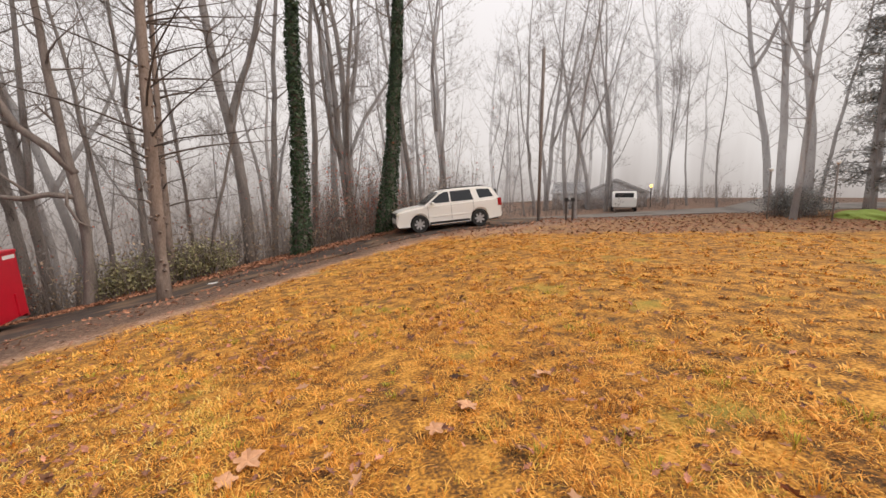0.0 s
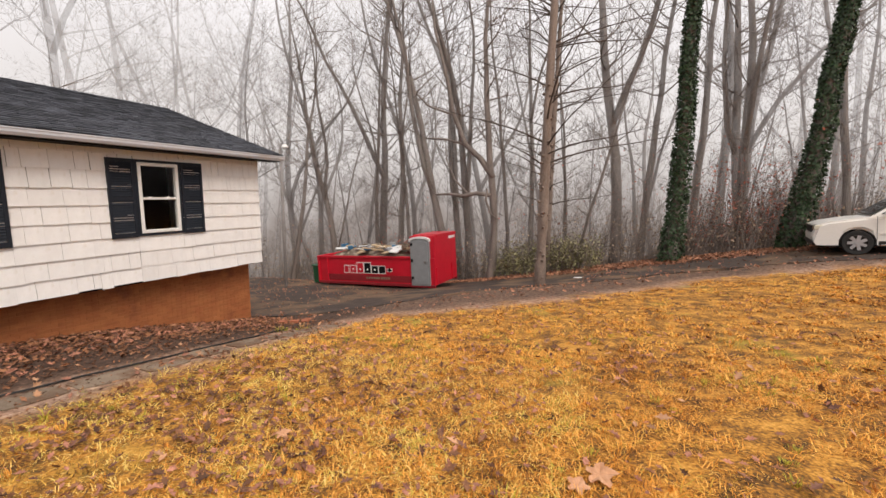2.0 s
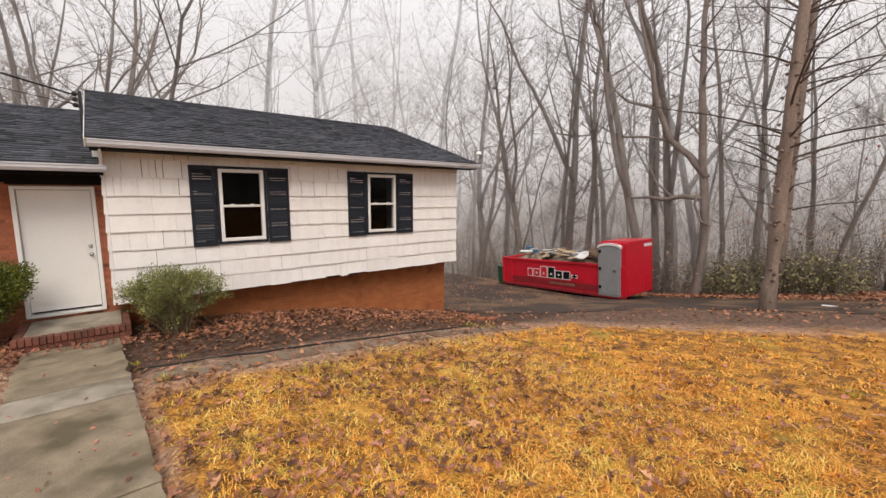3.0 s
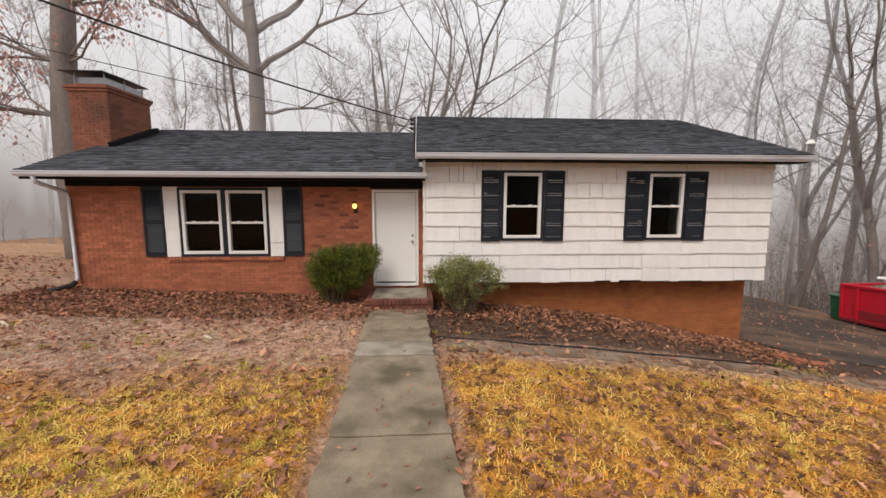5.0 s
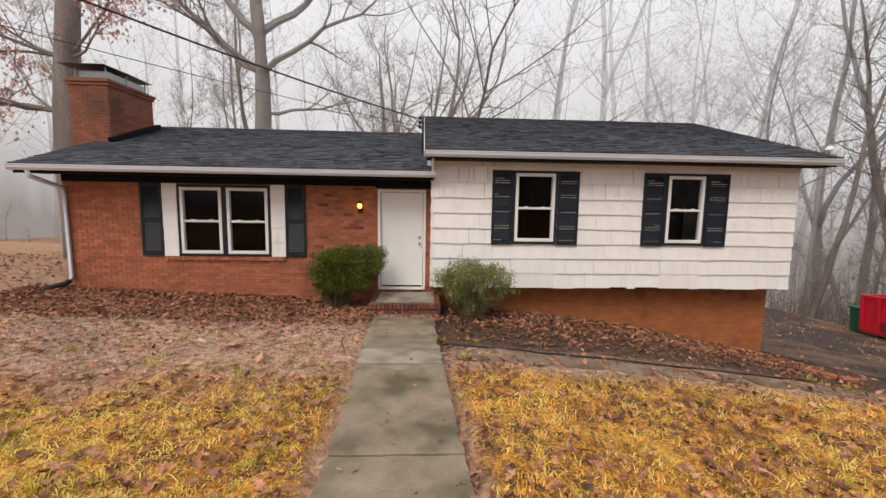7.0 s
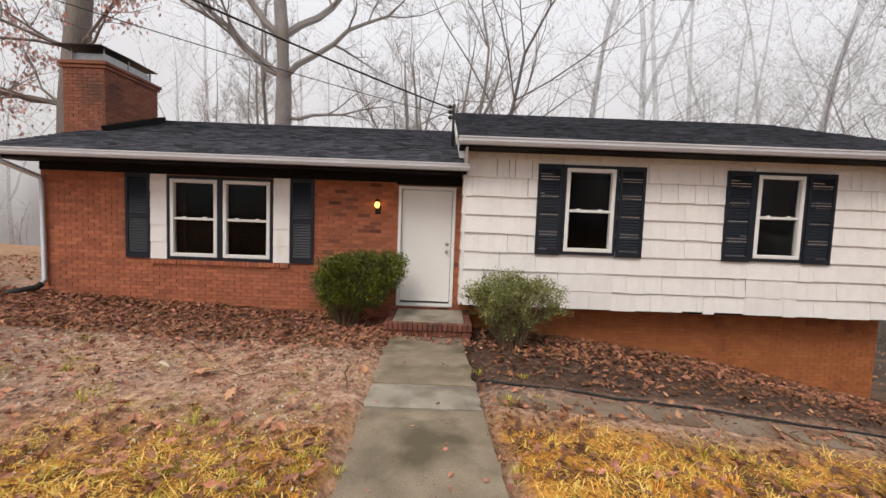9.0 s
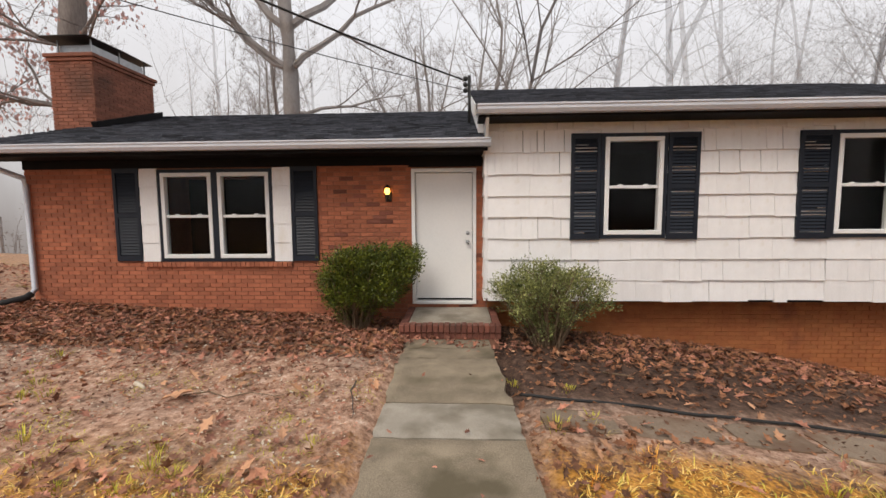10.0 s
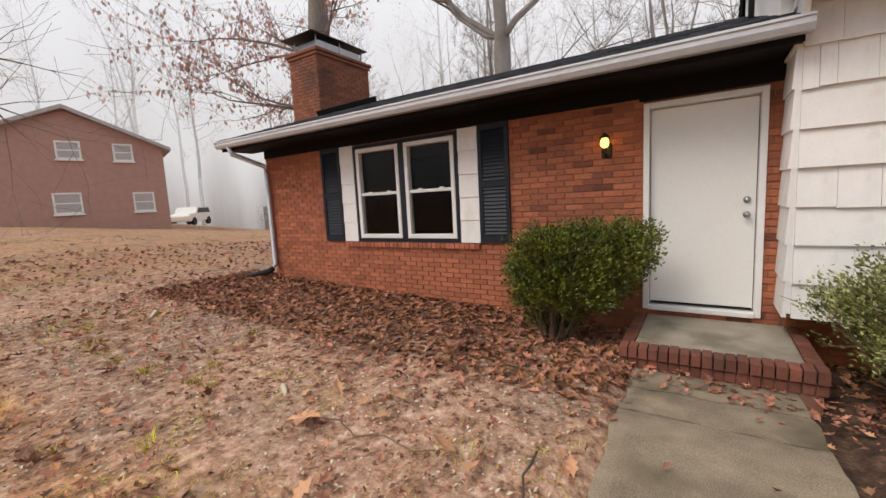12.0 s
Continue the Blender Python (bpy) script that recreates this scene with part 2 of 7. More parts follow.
# Neighbour's brick, roof and panes: haze painted into paler base colours.
M_BRICKHAZE = mat("hazed_brick", (0.42, 0.25, 0.215), (0.49, 0.31, 0.265), 4, 40, 0.9, 0.2, island=0.08)
M_GREYHAZE = mat("hazed_grey", (0.42, 0.41, 0.42), (0.50, 0.49, 0.50), 3, 30, 0.8, 0.1)
M_LIME = mat("lime_moss", (0.28, 0.38, 0.08), (0.40, 0.50, 0.12), 3, 30, 0.8, 0.3)
M_IVY = mat("ivy_leaf", (0.014, 0.034, 0.012), (0.035, 0.07, 0.022), 5, 40, 0.6, 0.2, island=0.4)
M_BUSH = mat("shrub_leaf", (0.022, 0.042, 0.004), (0.17, 0.19, 0.016), 5, 30, 0.5, 0.1, island=0.75)
M_BUSHPALE = mat("variegated_shrub_leaf", (0.035, 0.060, 0.008), (0.42, 0.42, 0.15), 4, 30, 0.55, 0.1, island=0.5)
M_TWIG = mat("dry_twig", (0.12, 0.075, 0.045), (0.22, 0.15, 0.09), 6, 40, 0.9, 0.2)
M_LEAF = mat("fallen_oak_leaf", (0.20, 0.072, 0.043), (0.50, 0.225, 0.145), 3, 30, 0.8, 0.2, island=0.6)
M_LEAFTAN = mat("tan_leaf", (0.42, 0.20, 0.10), (0.58, 0.32, 0.18), 3, 30, 0.75, 0.2, island=0.3)
M_REDLEAF = mat("rust_red_leaf", (0.28, 0.07, 0.05), (0.46, 0.15, 0.10), 3, 30, 0.8, 0.1, island=0.4)
M_SCRUB = mat("dry_scrub", (0.22, 0.155, 0.10), (0.36, 0.26, 0.18), 3, 30, 0.9, 0.1, island=0.4)
M_SCRUBGREEN = mat("green_scrub", (0.19, 0.18, 0.085), (0.32, 0.28, 0.15), 3, 30, 0.9, 0.1, island=0.4)
# Brush half transparent and lighter, haze mixed into the material.
M_SCRUBFAR = mat("hazed_scrub", (0.32, 0.285, 0.26), (0.44, 0.40, 0.37), 3, 30, 0.9, 0.1, island=0.2, clear=0.5)
M_BRUSHSTEM = mat("brush_stem", (0.17, 0.135, 0.115), (0.28, 0.235, 0.205), 3, 30, 0.9, 0.1)
M_TWIGDARK = mat("dark_weathered_wood", (0.06, 0.045, 0.038), (0.11, 0.085, 0.07), 5, 40, 0.9, 0.3)
M_PALEWOOD = mat("pale_split_wood", (0.55, 0.46, 0.34), (0.66, 0.58, 0.46), 5, 40, 0.8, 0.2)


def grass_mat(name, stops, scale=0.9, mixin=0.55):
    """Blades whose colour wanders over the lawn and from blade to blade."""
    m = mat(name, stops[0][1], stops[-1][1], scale, 9, 0.7, 0.0)
    n, l = m.node_tree.nodes, m.node_tree.links
    ramp = n["Color Ramp"]
    src = ramp.inputs[0].links[0].from_socket
    isle = n.new("ShaderNodeNewGeometry")
    k = n.new("ShaderNodeMath")
    k.operation = "MULTIPLY_ADD"
    k.inputs[1].default_value = mixin
    l.new(isle.outputs["Random Per Island"], k.inputs[0])
    off = n.new("ShaderNodeMath")
    off.operation = "MULTIPLY_ADD"
    off.inputs[1].default_value, off.inputs[2].default_value = 2.2, -0.60 - mixin / 2
    l.new(src, off.inputs[0])
    l.new(off.outputs[0], k.inputs[2])
    l.new(k.outputs[0], ramp.inputs[0])
    els = ramp.color_ramp.elements
    els[0].position, els[1].position = stops[0][0], stops[-1][0]
    for pos, c in stops[1:-1]:
        els.new(pos).color = (*c, 1)
    return m


GOLD = ((0.10, (0.16, 0.058, 0.012)), (0.26, (0.46, 0.165, 0.020)), (0.44, (0.82, 0.335, 0.038)), (0.64, (0.98, 0.53, 0.125)), (0.84, (0.60, 0.355, 0.042)), (0.97, (0.36, 0.28, 0.035)))
MEADOW = ((0.08, (0.15, 0.068, 0.016)), (0.24, (0.46, 0.23, 0.032)), (0.42, (0.82, 0.47, 0.08)), (0.58, (0.96, 0.68, 0.23)), (0.76, (0.70, 0.51, 0.08)), (0.94, (0.46, 0.39, 0.055)))
M_GRASS = grass_mat("dormant_grass", GOLD)
M_OLIVE = grass_mat("olive_tan_grass", MEADOW)
M_GREENGRASS = mat("yellow_green_grass", (0.33, 0.29, 0.03), (0.54, 0.46, 0.06), 1.5, 14, 0.75, 0.1, island=0.45)
M_STRAW = mat("pale_straw", (0.34, 0.24, 0.09), (0.58, 0.44, 0.21), 1.5, 14, 0.8, 0.1, stain=(0.34, 0.32, 0.06), stain_scale=0.9, stain_at=0.52, island=0.4)
M_WOOD = mat("scrap_wood", (0.42, 0.29, 0.17), (0.58, 0.44, 0.29), 5, 50, 0.8, 0.2, vary=0.2)
M_PLAINGLASS = glass("window_glass")
# Darkness of unlit rooms is put into this near-black colour.
M_ROOMDARK = mat("near_black_room", (0.012, 0.011, 0.010), (0.02, 0.018, 0.016), 2, 20, 0.9, 0.0, spec=0.1)


# ---- mesh helpers ----
def part(name, bm, material, parent=None, label="", smooth=False):
    """Links a bmesh as ONE mesh object under a thing or a part."""
    me = bpy.data.meshes.new(name)
    bm.to_mesh(me)
    bm.free()
    me.materials.append(material)
    if smooth:
        me.polygons.foreach_set("use_smooth", [True] * len(me.polygons))
    ob = new(name, me)
    if parent:
        ob.parent = parent
    if label:
        tagged(ob, label)
    return ob


def raw(name, verts, faces, material, parent=None, label="", smooth=False):
    me = bpy.data.meshes.new(name)
    me.from_pydata(verts, [], faces)
    me.materials.append(material)
    if smooth:
        me.polygons.foreach_set("use_smooth", [True] * len(me.polygons))
    ob = new(name, me)
    if parent:
        ob.parent = parent
    if label:
        tagged(ob, label)
    return ob


def thing(name, label, category, m=None, group=""):
    ob = new(name)
    ob.empty_display_size = 0.2
    if m is not None:
        ob.matrix_basis = m
    return tagged(ob, label, category, group)


def box(bm, x0, x1, y0, y1, z0, z1, bevel=0.0):
    got = bmesh.ops.create_cube(bm, size=1.0)
    vs = got["verts"]
    for v in vs:
        v.co = Vector(((x0 + x1) / 2 + v.co.x * (x1 - x0), (y0 + y1) / 2 + v.co.y * (y1 - y0), (z0 + z1) / 2 + v.co.z * (z1 - z0)))
    if bevel:
        es = {e for v in vs for e in v.link_edges}
        bmesh.ops.bevel(bm, geom=list(es), offset=bevel, segments=1, affect="EDGES")
    return bm


def boxes(*rows, bevel=0.0):
    bm = bmesh.new()
    for r in rows:
        box(bm, *r, bevel=bevel)
    return bm


def prism(points, axis, lo, hi):
    """A flat outline of (u, v) pushed from lo to hi along an axis; u, v are the other two axes in order."""
    bm = bmesh.new()

    def put(u, v, w):
        c = [u, v]
        c.insert("xyz".index(axis), w)
        return bm.verts.new(c)
    a = [put(u, v, lo) for u, v in points]
    b = [put(u, v, hi) for u, v in points]
    k = len(points)
    bm.faces.new(a)
    bm.faces.new(b[::-1])
    for i in range(k):
        bm.faces.new((a[i], b[i], b[(i + 1) % k], a[(i + 1) % k]))
    bmesh.ops.recalc_face_normals(bm, faces=bm.faces)
    return bm


def tube(verts, faces, pts, radii, sides=6, cap=True):
    """Adds a tapered tube along pts to the lists."""
    n0 = len(verts)
    up = Vector((0.13, 0.27, 0.95))
    for i, p in enumerate(pts):
        d = (pts[min(i + 1, len(pts) - 1)] - pts[max(i - 1, 0)])
        d = d.normalized() if d.length > 1e-9 else Vector((0, 0, 1))
        a = d.cross(up if abs(d.dot(up)) < 0.95 else Vector((1, 0, 0))).normalized()
        b = d.cross(a)
        for s in range(sides):
            w = 2 * math.pi * s / sides
            verts.append(p + (a * math.cos(w) + b * math.sin(w)) * radii[i])
    for i in range(len(pts) - 1):
        for s in range(sides):
            t = (s + 1) % sides
            faces.append((n0 + i * sides + s, n0 + i * sides + t, n0 + (i + 1) * sides + t, n0 + (i + 1) * sides + s))
    if cap:
        faces.append(tuple(n0 + s for s in range(sides))[::-1])
        faces.append(tuple(n0 + (len(pts) - 1) * sides + s for s in range(sides)))


def pipe(name, pts, r, material, parent=None, sides=8, label=""):
    v, f = [], []
    pts = [Vector(p) for p in pts]
    tube(v, f, pts, [r] * len(pts), sides)
    return raw(name, v, f, material, parent, label, smooth=True)


def wall_rects(u0, u1, z0, z1, holes):
    """The rectangles that remain of a wall when its openings are cut out."""
    us = sorted({u0, u1, *[h[0] for h in holes], *[h[1] for h in holes]})
    out = []
    for a, b in zip(us, us[1:]):
        cuts = sorted((h[2], h[3]) for h in holes if h[0] <= a + 1e-6 and h[1] >= b - 1e-6)
        z = z0
        for lo, hi in cuts:
            if lo > z:
                out.append((a, b, z, lo))
            z = hi
        if z < z1:
            out.append((a, b, z, z1))
    return out


# ---- ground ----
def smooth01(a, b, v):
    f = min(max((v - a) / (b - a), 0), 1)
    return f * f * (3 - 2 * f)


def drive_edges(x):
    """Near and far edge of the driveway at x."""
    near = [(-26, 9.0), (-16, 8.0), (-10, 8.0), (-9, 8.4), (-8, 9.2), (-6.5, 10.6), (-5.1, 11.9), (-3.4, 13.5), (-1.9, 14.4), (1, 16.0), (4.3, 16.5), (6, 16.3), (10, 16.2), (12, 17.2), (14, 19.2), (17, 22.0)]
    far = [(-26, 17.0), (-16, 19.4), (-9, 18.6), (-5, 18.0), (-2, 17.9), (6, 18.9), (10, 19.4), (12, 20.6), (14, 22.4), (17, 25.0)]

    def follow(rows):
        for (a, p), (b, q) in zip(rows, rows[1:]):
            if a <= x <= b:
                return p + (q - p) * (x - a) / (b - a)
        return rows[-1][1] if x > rows[-1][0] else rows[0][1]
    return follow(near), follow(far)


def lawn_edge(x):
    """Where the turf gives out towards the driveway."""
    rows = [(-9, 6.2), (-7.5, 7.0), (-6.9, 8.0), (-5.9, 9.5), (-3.6, 10.4), (-1.65, 11.8), (0.86, 14.4), (3.8, 15.8), (7, 16.0), (11, 15.9), (15, 17.5)]
    for (a, p), (b, q) in zip(rows, rows[1:]):
        if a <= x <= b:
            return p + (q - p) * (x - a) / (b - a)
    return rows[0][1] if x < rows[0][0] else rows[-1][1]


def dirt_at(x, y):
    """How bare the ground is: 1 bare earth, 0 turf."""
    w = 0.5 * noise.noise(Vector((x * 0.9, y * 0.9, 0.0))) + 0.35 * noise.noise(Vector((x * 2.7, y * 2.7, 3.0)))
    bed_right = smooth01(-5.55, -6.1, x + 0.35 * w) * smooth01(0.0, 0.15, y) * smooth01(9.2, 8.4, y)
    front = -5.6 - 0.10 * (y + 1)
    bed_left = smooth01(front + 0.9, front - 0.5, x + 1.1 * w) * smooth01(-0.1, -0.2, y) * smooth01(-13, -8, y)
    side = max(smooth01(-8.0, -10.0, x + w) * smooth01(-7.0, -7.6, y) * smooth01(-16, -11, y), 0.8 * smooth01(-7.0, -10.5, y + w))
    mid = -0.31 + 0.036 * (x + 8.0)
    kerb = smooth01(0.20, 0.06, abs(y - mid) - 0.55 + 0.18 * w) if -8.5 < x < 7 else 0.0
    n, f = drive_edges(x)
    e = lawn_edge(x)
    verge = smooth01(e - 1.7, e - 0.3, y + 1.3 * w) if y < n else 1.0
    if x < -9.2 and y > -7:
        verge = max(verge, smooth01(-9.3, -9.8, x))
    if y > n:
        verge = 1.0
    # leaf-strewn verge between the lawn's crest and the road
    crest = 16.8 - 0.44 * x
    mouth = smooth01(crest - 0.2, crest + 0.8, y + 0.9 * w) * smooth01(5.5, 7.5, x) if y < n else 0.0
    return min(1.0, max(bed_right, bed_left, 0.9 * side, verge, 0.62 * mouth, 0.85 * kerb))


def damp_at(x, y):
    """Where the bare earth is darker: wet in the bed by the basement; also the foot of the wall, the drive's edges, the
    wood.
    """
    w = 0.5 * noise.noise(Vector((x * 1.1, y * 1.1, 9.0)))
    bed = smooth01(-6.45, -6.85, x + 0.3 * w) * smooth01(0.1, 0.3, y)
    foot = smooth01(-7.9, -8.9, x + 0.6 * w) * smooth01(-7.4, -6.6, y)
    n, f = drive_edges(x)
    e = lawn_edge(x)
    edge = smooth01(e - 1.2, e + 0.2, y + w) if y < n else 1.0
    return min(1.0, max(0.95 * bed, 0.75 * foot, 0.75 * edge if x < 9 else 0.5 * edge, 0.45 * smooth01(8, 11, x)))


def ground_mesh():
    xs = np.concatenate([[-300, -180, -110, -75, -58], np.arange(-48, -14, 1.5), np.arange(-14, 6, 0.2), np.arange(6, 24, 0.75), np.arange(24, 52, 2), [60, 80, 120, 190, 300]])
    ys = np.concatenate([[-300, -180, -110, -75, -58], np.arange(-48, -12, 1.5), np.arange(-12, -1.6, 0.2), np.arange(-1.6, 1.0, 0.08), np.arange(1.0, 15, 0.2), np.arange(15, 26, 0.6), np.arange(26, 50, 2), [60, 80, 120, 190, 300]])
    verts, bare, dark_earth = [], [], []
    for y in ys:
        for x in xs:
            x, y = float(x), float(y)
            z = ground_z(x, y)
            z += (0.03 * noise.noise(Vector((x * 1.3, y * 1.3, 7.0))) + 0.015 * noise.noise(Vector((x * 4, y * 4, 2.0)))) * (0.3 if -1.2 < y < 0.8 else 1.0)
            n, f = drive_edges(x)
            if n - 0.05 < y < f + 0.05 and x < 17:
                z -= 0.05
            if -0.95 < y < 0.55 and -9 < x < 7:
                z -= 0.03 if y < -0.8 or y > 0.42 else 0.08
            verts.append((x, y, z))
            bare.append(dirt_at(x, y))
            dark_earth.append(damp_at(x, y))
    w = len(xs)
    faces = [(j * w + i, j * w + i + 1, (j + 1) * w + i + 1, (j + 1) * w + i) for j in range(len(ys) - 1) for i in range(w - 1)]
    ob = raw("ground", verts, faces, M_GROUND, smooth=True)
    at = ob.data.attributes.new("bare", "FLOAT", "POINT")
    at.data.foreach_set("value", bare)
    wet = ob.data.attributes.new("dark_earth", "FLOAT", "POINT")
    wet.data.foreach_set("value", dark_earth)
    return tagged(ob, "sloping lawn of golden dormant grass with bare earth", "ground", kind="structure")


def ground_material():
    """Matted turf, dry earth with crumbs, and dark humus, mixed by the mesh's own bareness and darkness."""
    m = mat("lawn_and_earth", (0.13, 0.052, 0.012), (0.60, 0.29, 0.058), 4, 34, 0.95, 1.0, stain=(0.36, 0.29, 0.045), stain_scale=0.7, stain_at=0.60)
    n, l = m.node_tree.nodes, m.node_tree.links
    turf_ramp = n["Color Ramp"].color_ramp
    turf_ramp.elements[0].position, turf_ramp.elements[0].color = 0.38, (0.085, 0.040, 0.012, 1)
    turf_ramp.elements[1].position, turf_ramp.elements[1].color = 0.66, (0.78, 0.40, 0.085, 1)
    turf_ramp.elements.new(0.47).color = (0.27, 0.115, 0.02, 1)
    turf_ramp.elements.new(0.55).color = (0.56, 0.25, 0.036, 1)
    n["Bump"].inputs["Distance"].default_value = 0.03
    bsdf = n["Principled BSDF"]
    turf = bsdf.inputs["Base Color"].links[0].from_socket
    co = n["Texture Coordinate"]

    def cloud(scale, detail, rough):
        q = n.new("ShaderNodeTexNoise")
        q.inputs["Scale"].default_value, q.inputs["Detail"].default_value, q.inputs["Roughness"].default_value = scale, detail, rough
        l.new(co.outputs["Object"], q.inputs["Vector"])
        return q.outputs[0]

    def colours(src, stops):
        r = n.new("ShaderNodeValToRGB")
        els = r.color_ramp.elements
        els[0].position, els[0].color = stops[0][0], (*stops[0][1], 1)
        els[1].position, els[1].color = stops[-1][0], (*stops[-1][1], 1)
        for pos, c in stops[1:-1]:
            els.new(pos).color = (*c, 1)
        l.new(src, r.inputs[0])
        return r.outputs[0]

    def blend(fac, a, b):
        q = n.new("ShaderNodeMix")
        q.data_type = "RGBA"
        l.new(fac, q.inputs[0])
        l.new(a, q.inputs[6])
        l.new(b, q.inputs[7])
        return q.outputs[2]

    def ease(src, lo, hi):
        q = n.new("ShaderNodeMapRange")
        q.inputs[1].default_value, q.inputs[2].default_value = lo, hi
        l.new(src, q.inputs[0])
        return q.outputs[0]
    crumbs = cloud(11.0, 14, 0.72)
    dry = colours(crumbs, ((0.36, (0.11, 0.050, 0.030)), (0.45, (0.34, 0.19, 0.12)), (0.56, (0.54, 0.33, 0.225)), (0.68, (0.74, 0.55, 0.43))))
    grey = colours(crumbs, ((0.34, (0.11, 0.058, 0.038)), (0.50, (0.34, 0.215, 0.15)), (0.68, (0.60, 0.44, 0.34))))
    earth = blend(ease(cloud(0.9, 5, 0.6), 0.45, 0.60), dry, grey)
    peat = colours(crumbs, ((0.36, (0.022, 0.011, 0.007)), (0.52, (0.065, 0.032, 0.019)), (0.68, (0.15, 0.08, 0.05))))
    wet = n.new("ShaderNodeAttribute")
    wet.attribute_name = "dark_earth"
    at = n.new("ShaderNodeAttribute")
    at.attribute_name = "bare"
    soil = blend(wet.outputs["Fac"], earth, peat)
    l.new(blend(at.outputs["Fac"], turf, soil), bsdf.inputs["Base Color"])
    return m


M_GROUND = ground_material()
ground = ground_mesh()


def strip(name, rows, lift, material, label, category, steps=6):
    """A paved strip laid on the ground between two edges."""
    v, f = [], []
    for x0, y0, x1, y1 in rows:
        for s in range(steps + 1):
            u = s / steps
            x, y = x0 + (x1 - x0) * u, y0 + (y1 - y0) * u
            v.append((x, y, ground_z(x, y) + lift))
    w = steps + 1
    for j in range(len(rows) - 1):
        for i in range(steps):
            f.append((j * w + i, (j + 1) * w + i, (j + 1) * w + i + 1, j * w + i + 1))
    k = len(v)
    edge = [j * w for j in range(len(rows))] + [j * w + steps for j in range(len(rows))][::-1]
    for q in edge:
        v.append((v[q][0], v[q][1], v[q][2] - 0.12))
    for i in range(len(edge)):
        j = (i + 1) % len(edge)
        f.append((edge[i], edge[j], k + j, k + i))
    return tagged(raw(name, v, f, material, smooth=False), label, category, kind="structure")


def wobble(x, k):
    return 0.12 * noise.noise(Vector((x * 1.7, k, 0)))


drive_rows = []
for i in range(0, 163):
    x = -26 + i * 0.25
    a, b = drive_edges(x)
    drive_rows.append((x, a + wobble(x, 1), x, b + wobble(x, 5)))
driveway = strip("driveway", drive_rows, 0.012, M_ASPHALT, "wet dark asphalt driveway with leaf-strewn edges", "driveway", 14)
lane = strip("lane", [(25 + i * 1.1, 18.2 + 0.42 * i, 27.2 + i * 1.2, 15.6 + 0.42 * i) for i in range(26)], 0.02, M_ROAD, "pale gravel lane climbing away from the road", "lane")
road = strip("road", [(9 + i * 1.0, 22.5 - 0.30 * i, 10.5 + i * 1.0, 27.0 - 0.30 * i) for i in range(50)], 0.03, M_ROAD, "pale worn country road beyond the lawn", "road")


# ---- glowing backdrop painted as mist beyond the woods ----
def mist_material():
    m = bpy.data.materials.new("mist")
    m.use_nodes = True
    n, l = m.node_tree.nodes, m.node_tree.links
    n.remove(n["Principled BSDF"])
    co = n.new("ShaderNodeTexCoord")
    sep = n.new("ShaderNodeSeparateXYZ")
    l.new(co.outputs["Object"], sep.inputs[0])
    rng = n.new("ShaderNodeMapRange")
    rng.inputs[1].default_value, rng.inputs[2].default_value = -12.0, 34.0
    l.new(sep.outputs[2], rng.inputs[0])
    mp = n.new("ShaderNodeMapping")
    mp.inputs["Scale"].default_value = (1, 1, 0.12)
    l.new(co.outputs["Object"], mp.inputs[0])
    # upright streaks suggest distant trunks in the painted mist
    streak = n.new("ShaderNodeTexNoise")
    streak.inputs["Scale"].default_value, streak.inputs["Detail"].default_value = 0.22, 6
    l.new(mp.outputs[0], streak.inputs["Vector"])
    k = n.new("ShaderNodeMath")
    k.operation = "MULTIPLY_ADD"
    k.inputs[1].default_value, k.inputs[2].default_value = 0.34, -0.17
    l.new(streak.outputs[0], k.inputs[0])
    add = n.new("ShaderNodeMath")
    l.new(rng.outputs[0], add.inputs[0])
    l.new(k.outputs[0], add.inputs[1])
    # haze painted as emission: darker grey low down, sky tone above
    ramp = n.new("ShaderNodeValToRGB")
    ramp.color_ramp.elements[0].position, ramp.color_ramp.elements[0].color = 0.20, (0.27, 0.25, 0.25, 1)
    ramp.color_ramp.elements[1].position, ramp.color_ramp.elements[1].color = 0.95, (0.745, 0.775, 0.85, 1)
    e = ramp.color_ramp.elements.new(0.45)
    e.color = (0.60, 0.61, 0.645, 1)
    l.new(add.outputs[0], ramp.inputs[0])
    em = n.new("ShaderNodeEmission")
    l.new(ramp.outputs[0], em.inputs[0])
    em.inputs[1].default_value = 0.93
    l.new(em.outputs[0], n["Material Output"].inputs[0])
    return m


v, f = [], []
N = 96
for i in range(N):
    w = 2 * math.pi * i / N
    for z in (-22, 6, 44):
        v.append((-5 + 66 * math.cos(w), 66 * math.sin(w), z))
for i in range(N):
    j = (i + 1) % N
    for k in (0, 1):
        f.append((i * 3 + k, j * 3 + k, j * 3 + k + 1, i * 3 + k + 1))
tagged(raw("backdrop", v, f, mist_material(), smooth=True), "glowing backdrop painted as grey mist beyond the woods", "backdrop", kind="structure")


# ---- the house ----
house = thing("house", "split-level house of red brick and white shingle siding", "house")
BX, SX = -9.5, -9.03          # brick front, siding front
LY0, LY1 = -7.22, 0.27        # brick wing along the front
RY0, RY1 = 0.25, 7.85         # siding wing along the front
BACK = -17.0
RIDGE_X = -13.2
DOOR = (-0.909, 0.10, -0.32, 1.805)
TWIN = (-4.985, -3.119, 0.365, 1.835)
WIN_A = (1.84, 2.75, 0.735, 2.21)
WIN_B = (4.99, 5.865, 0.735, 2.21)

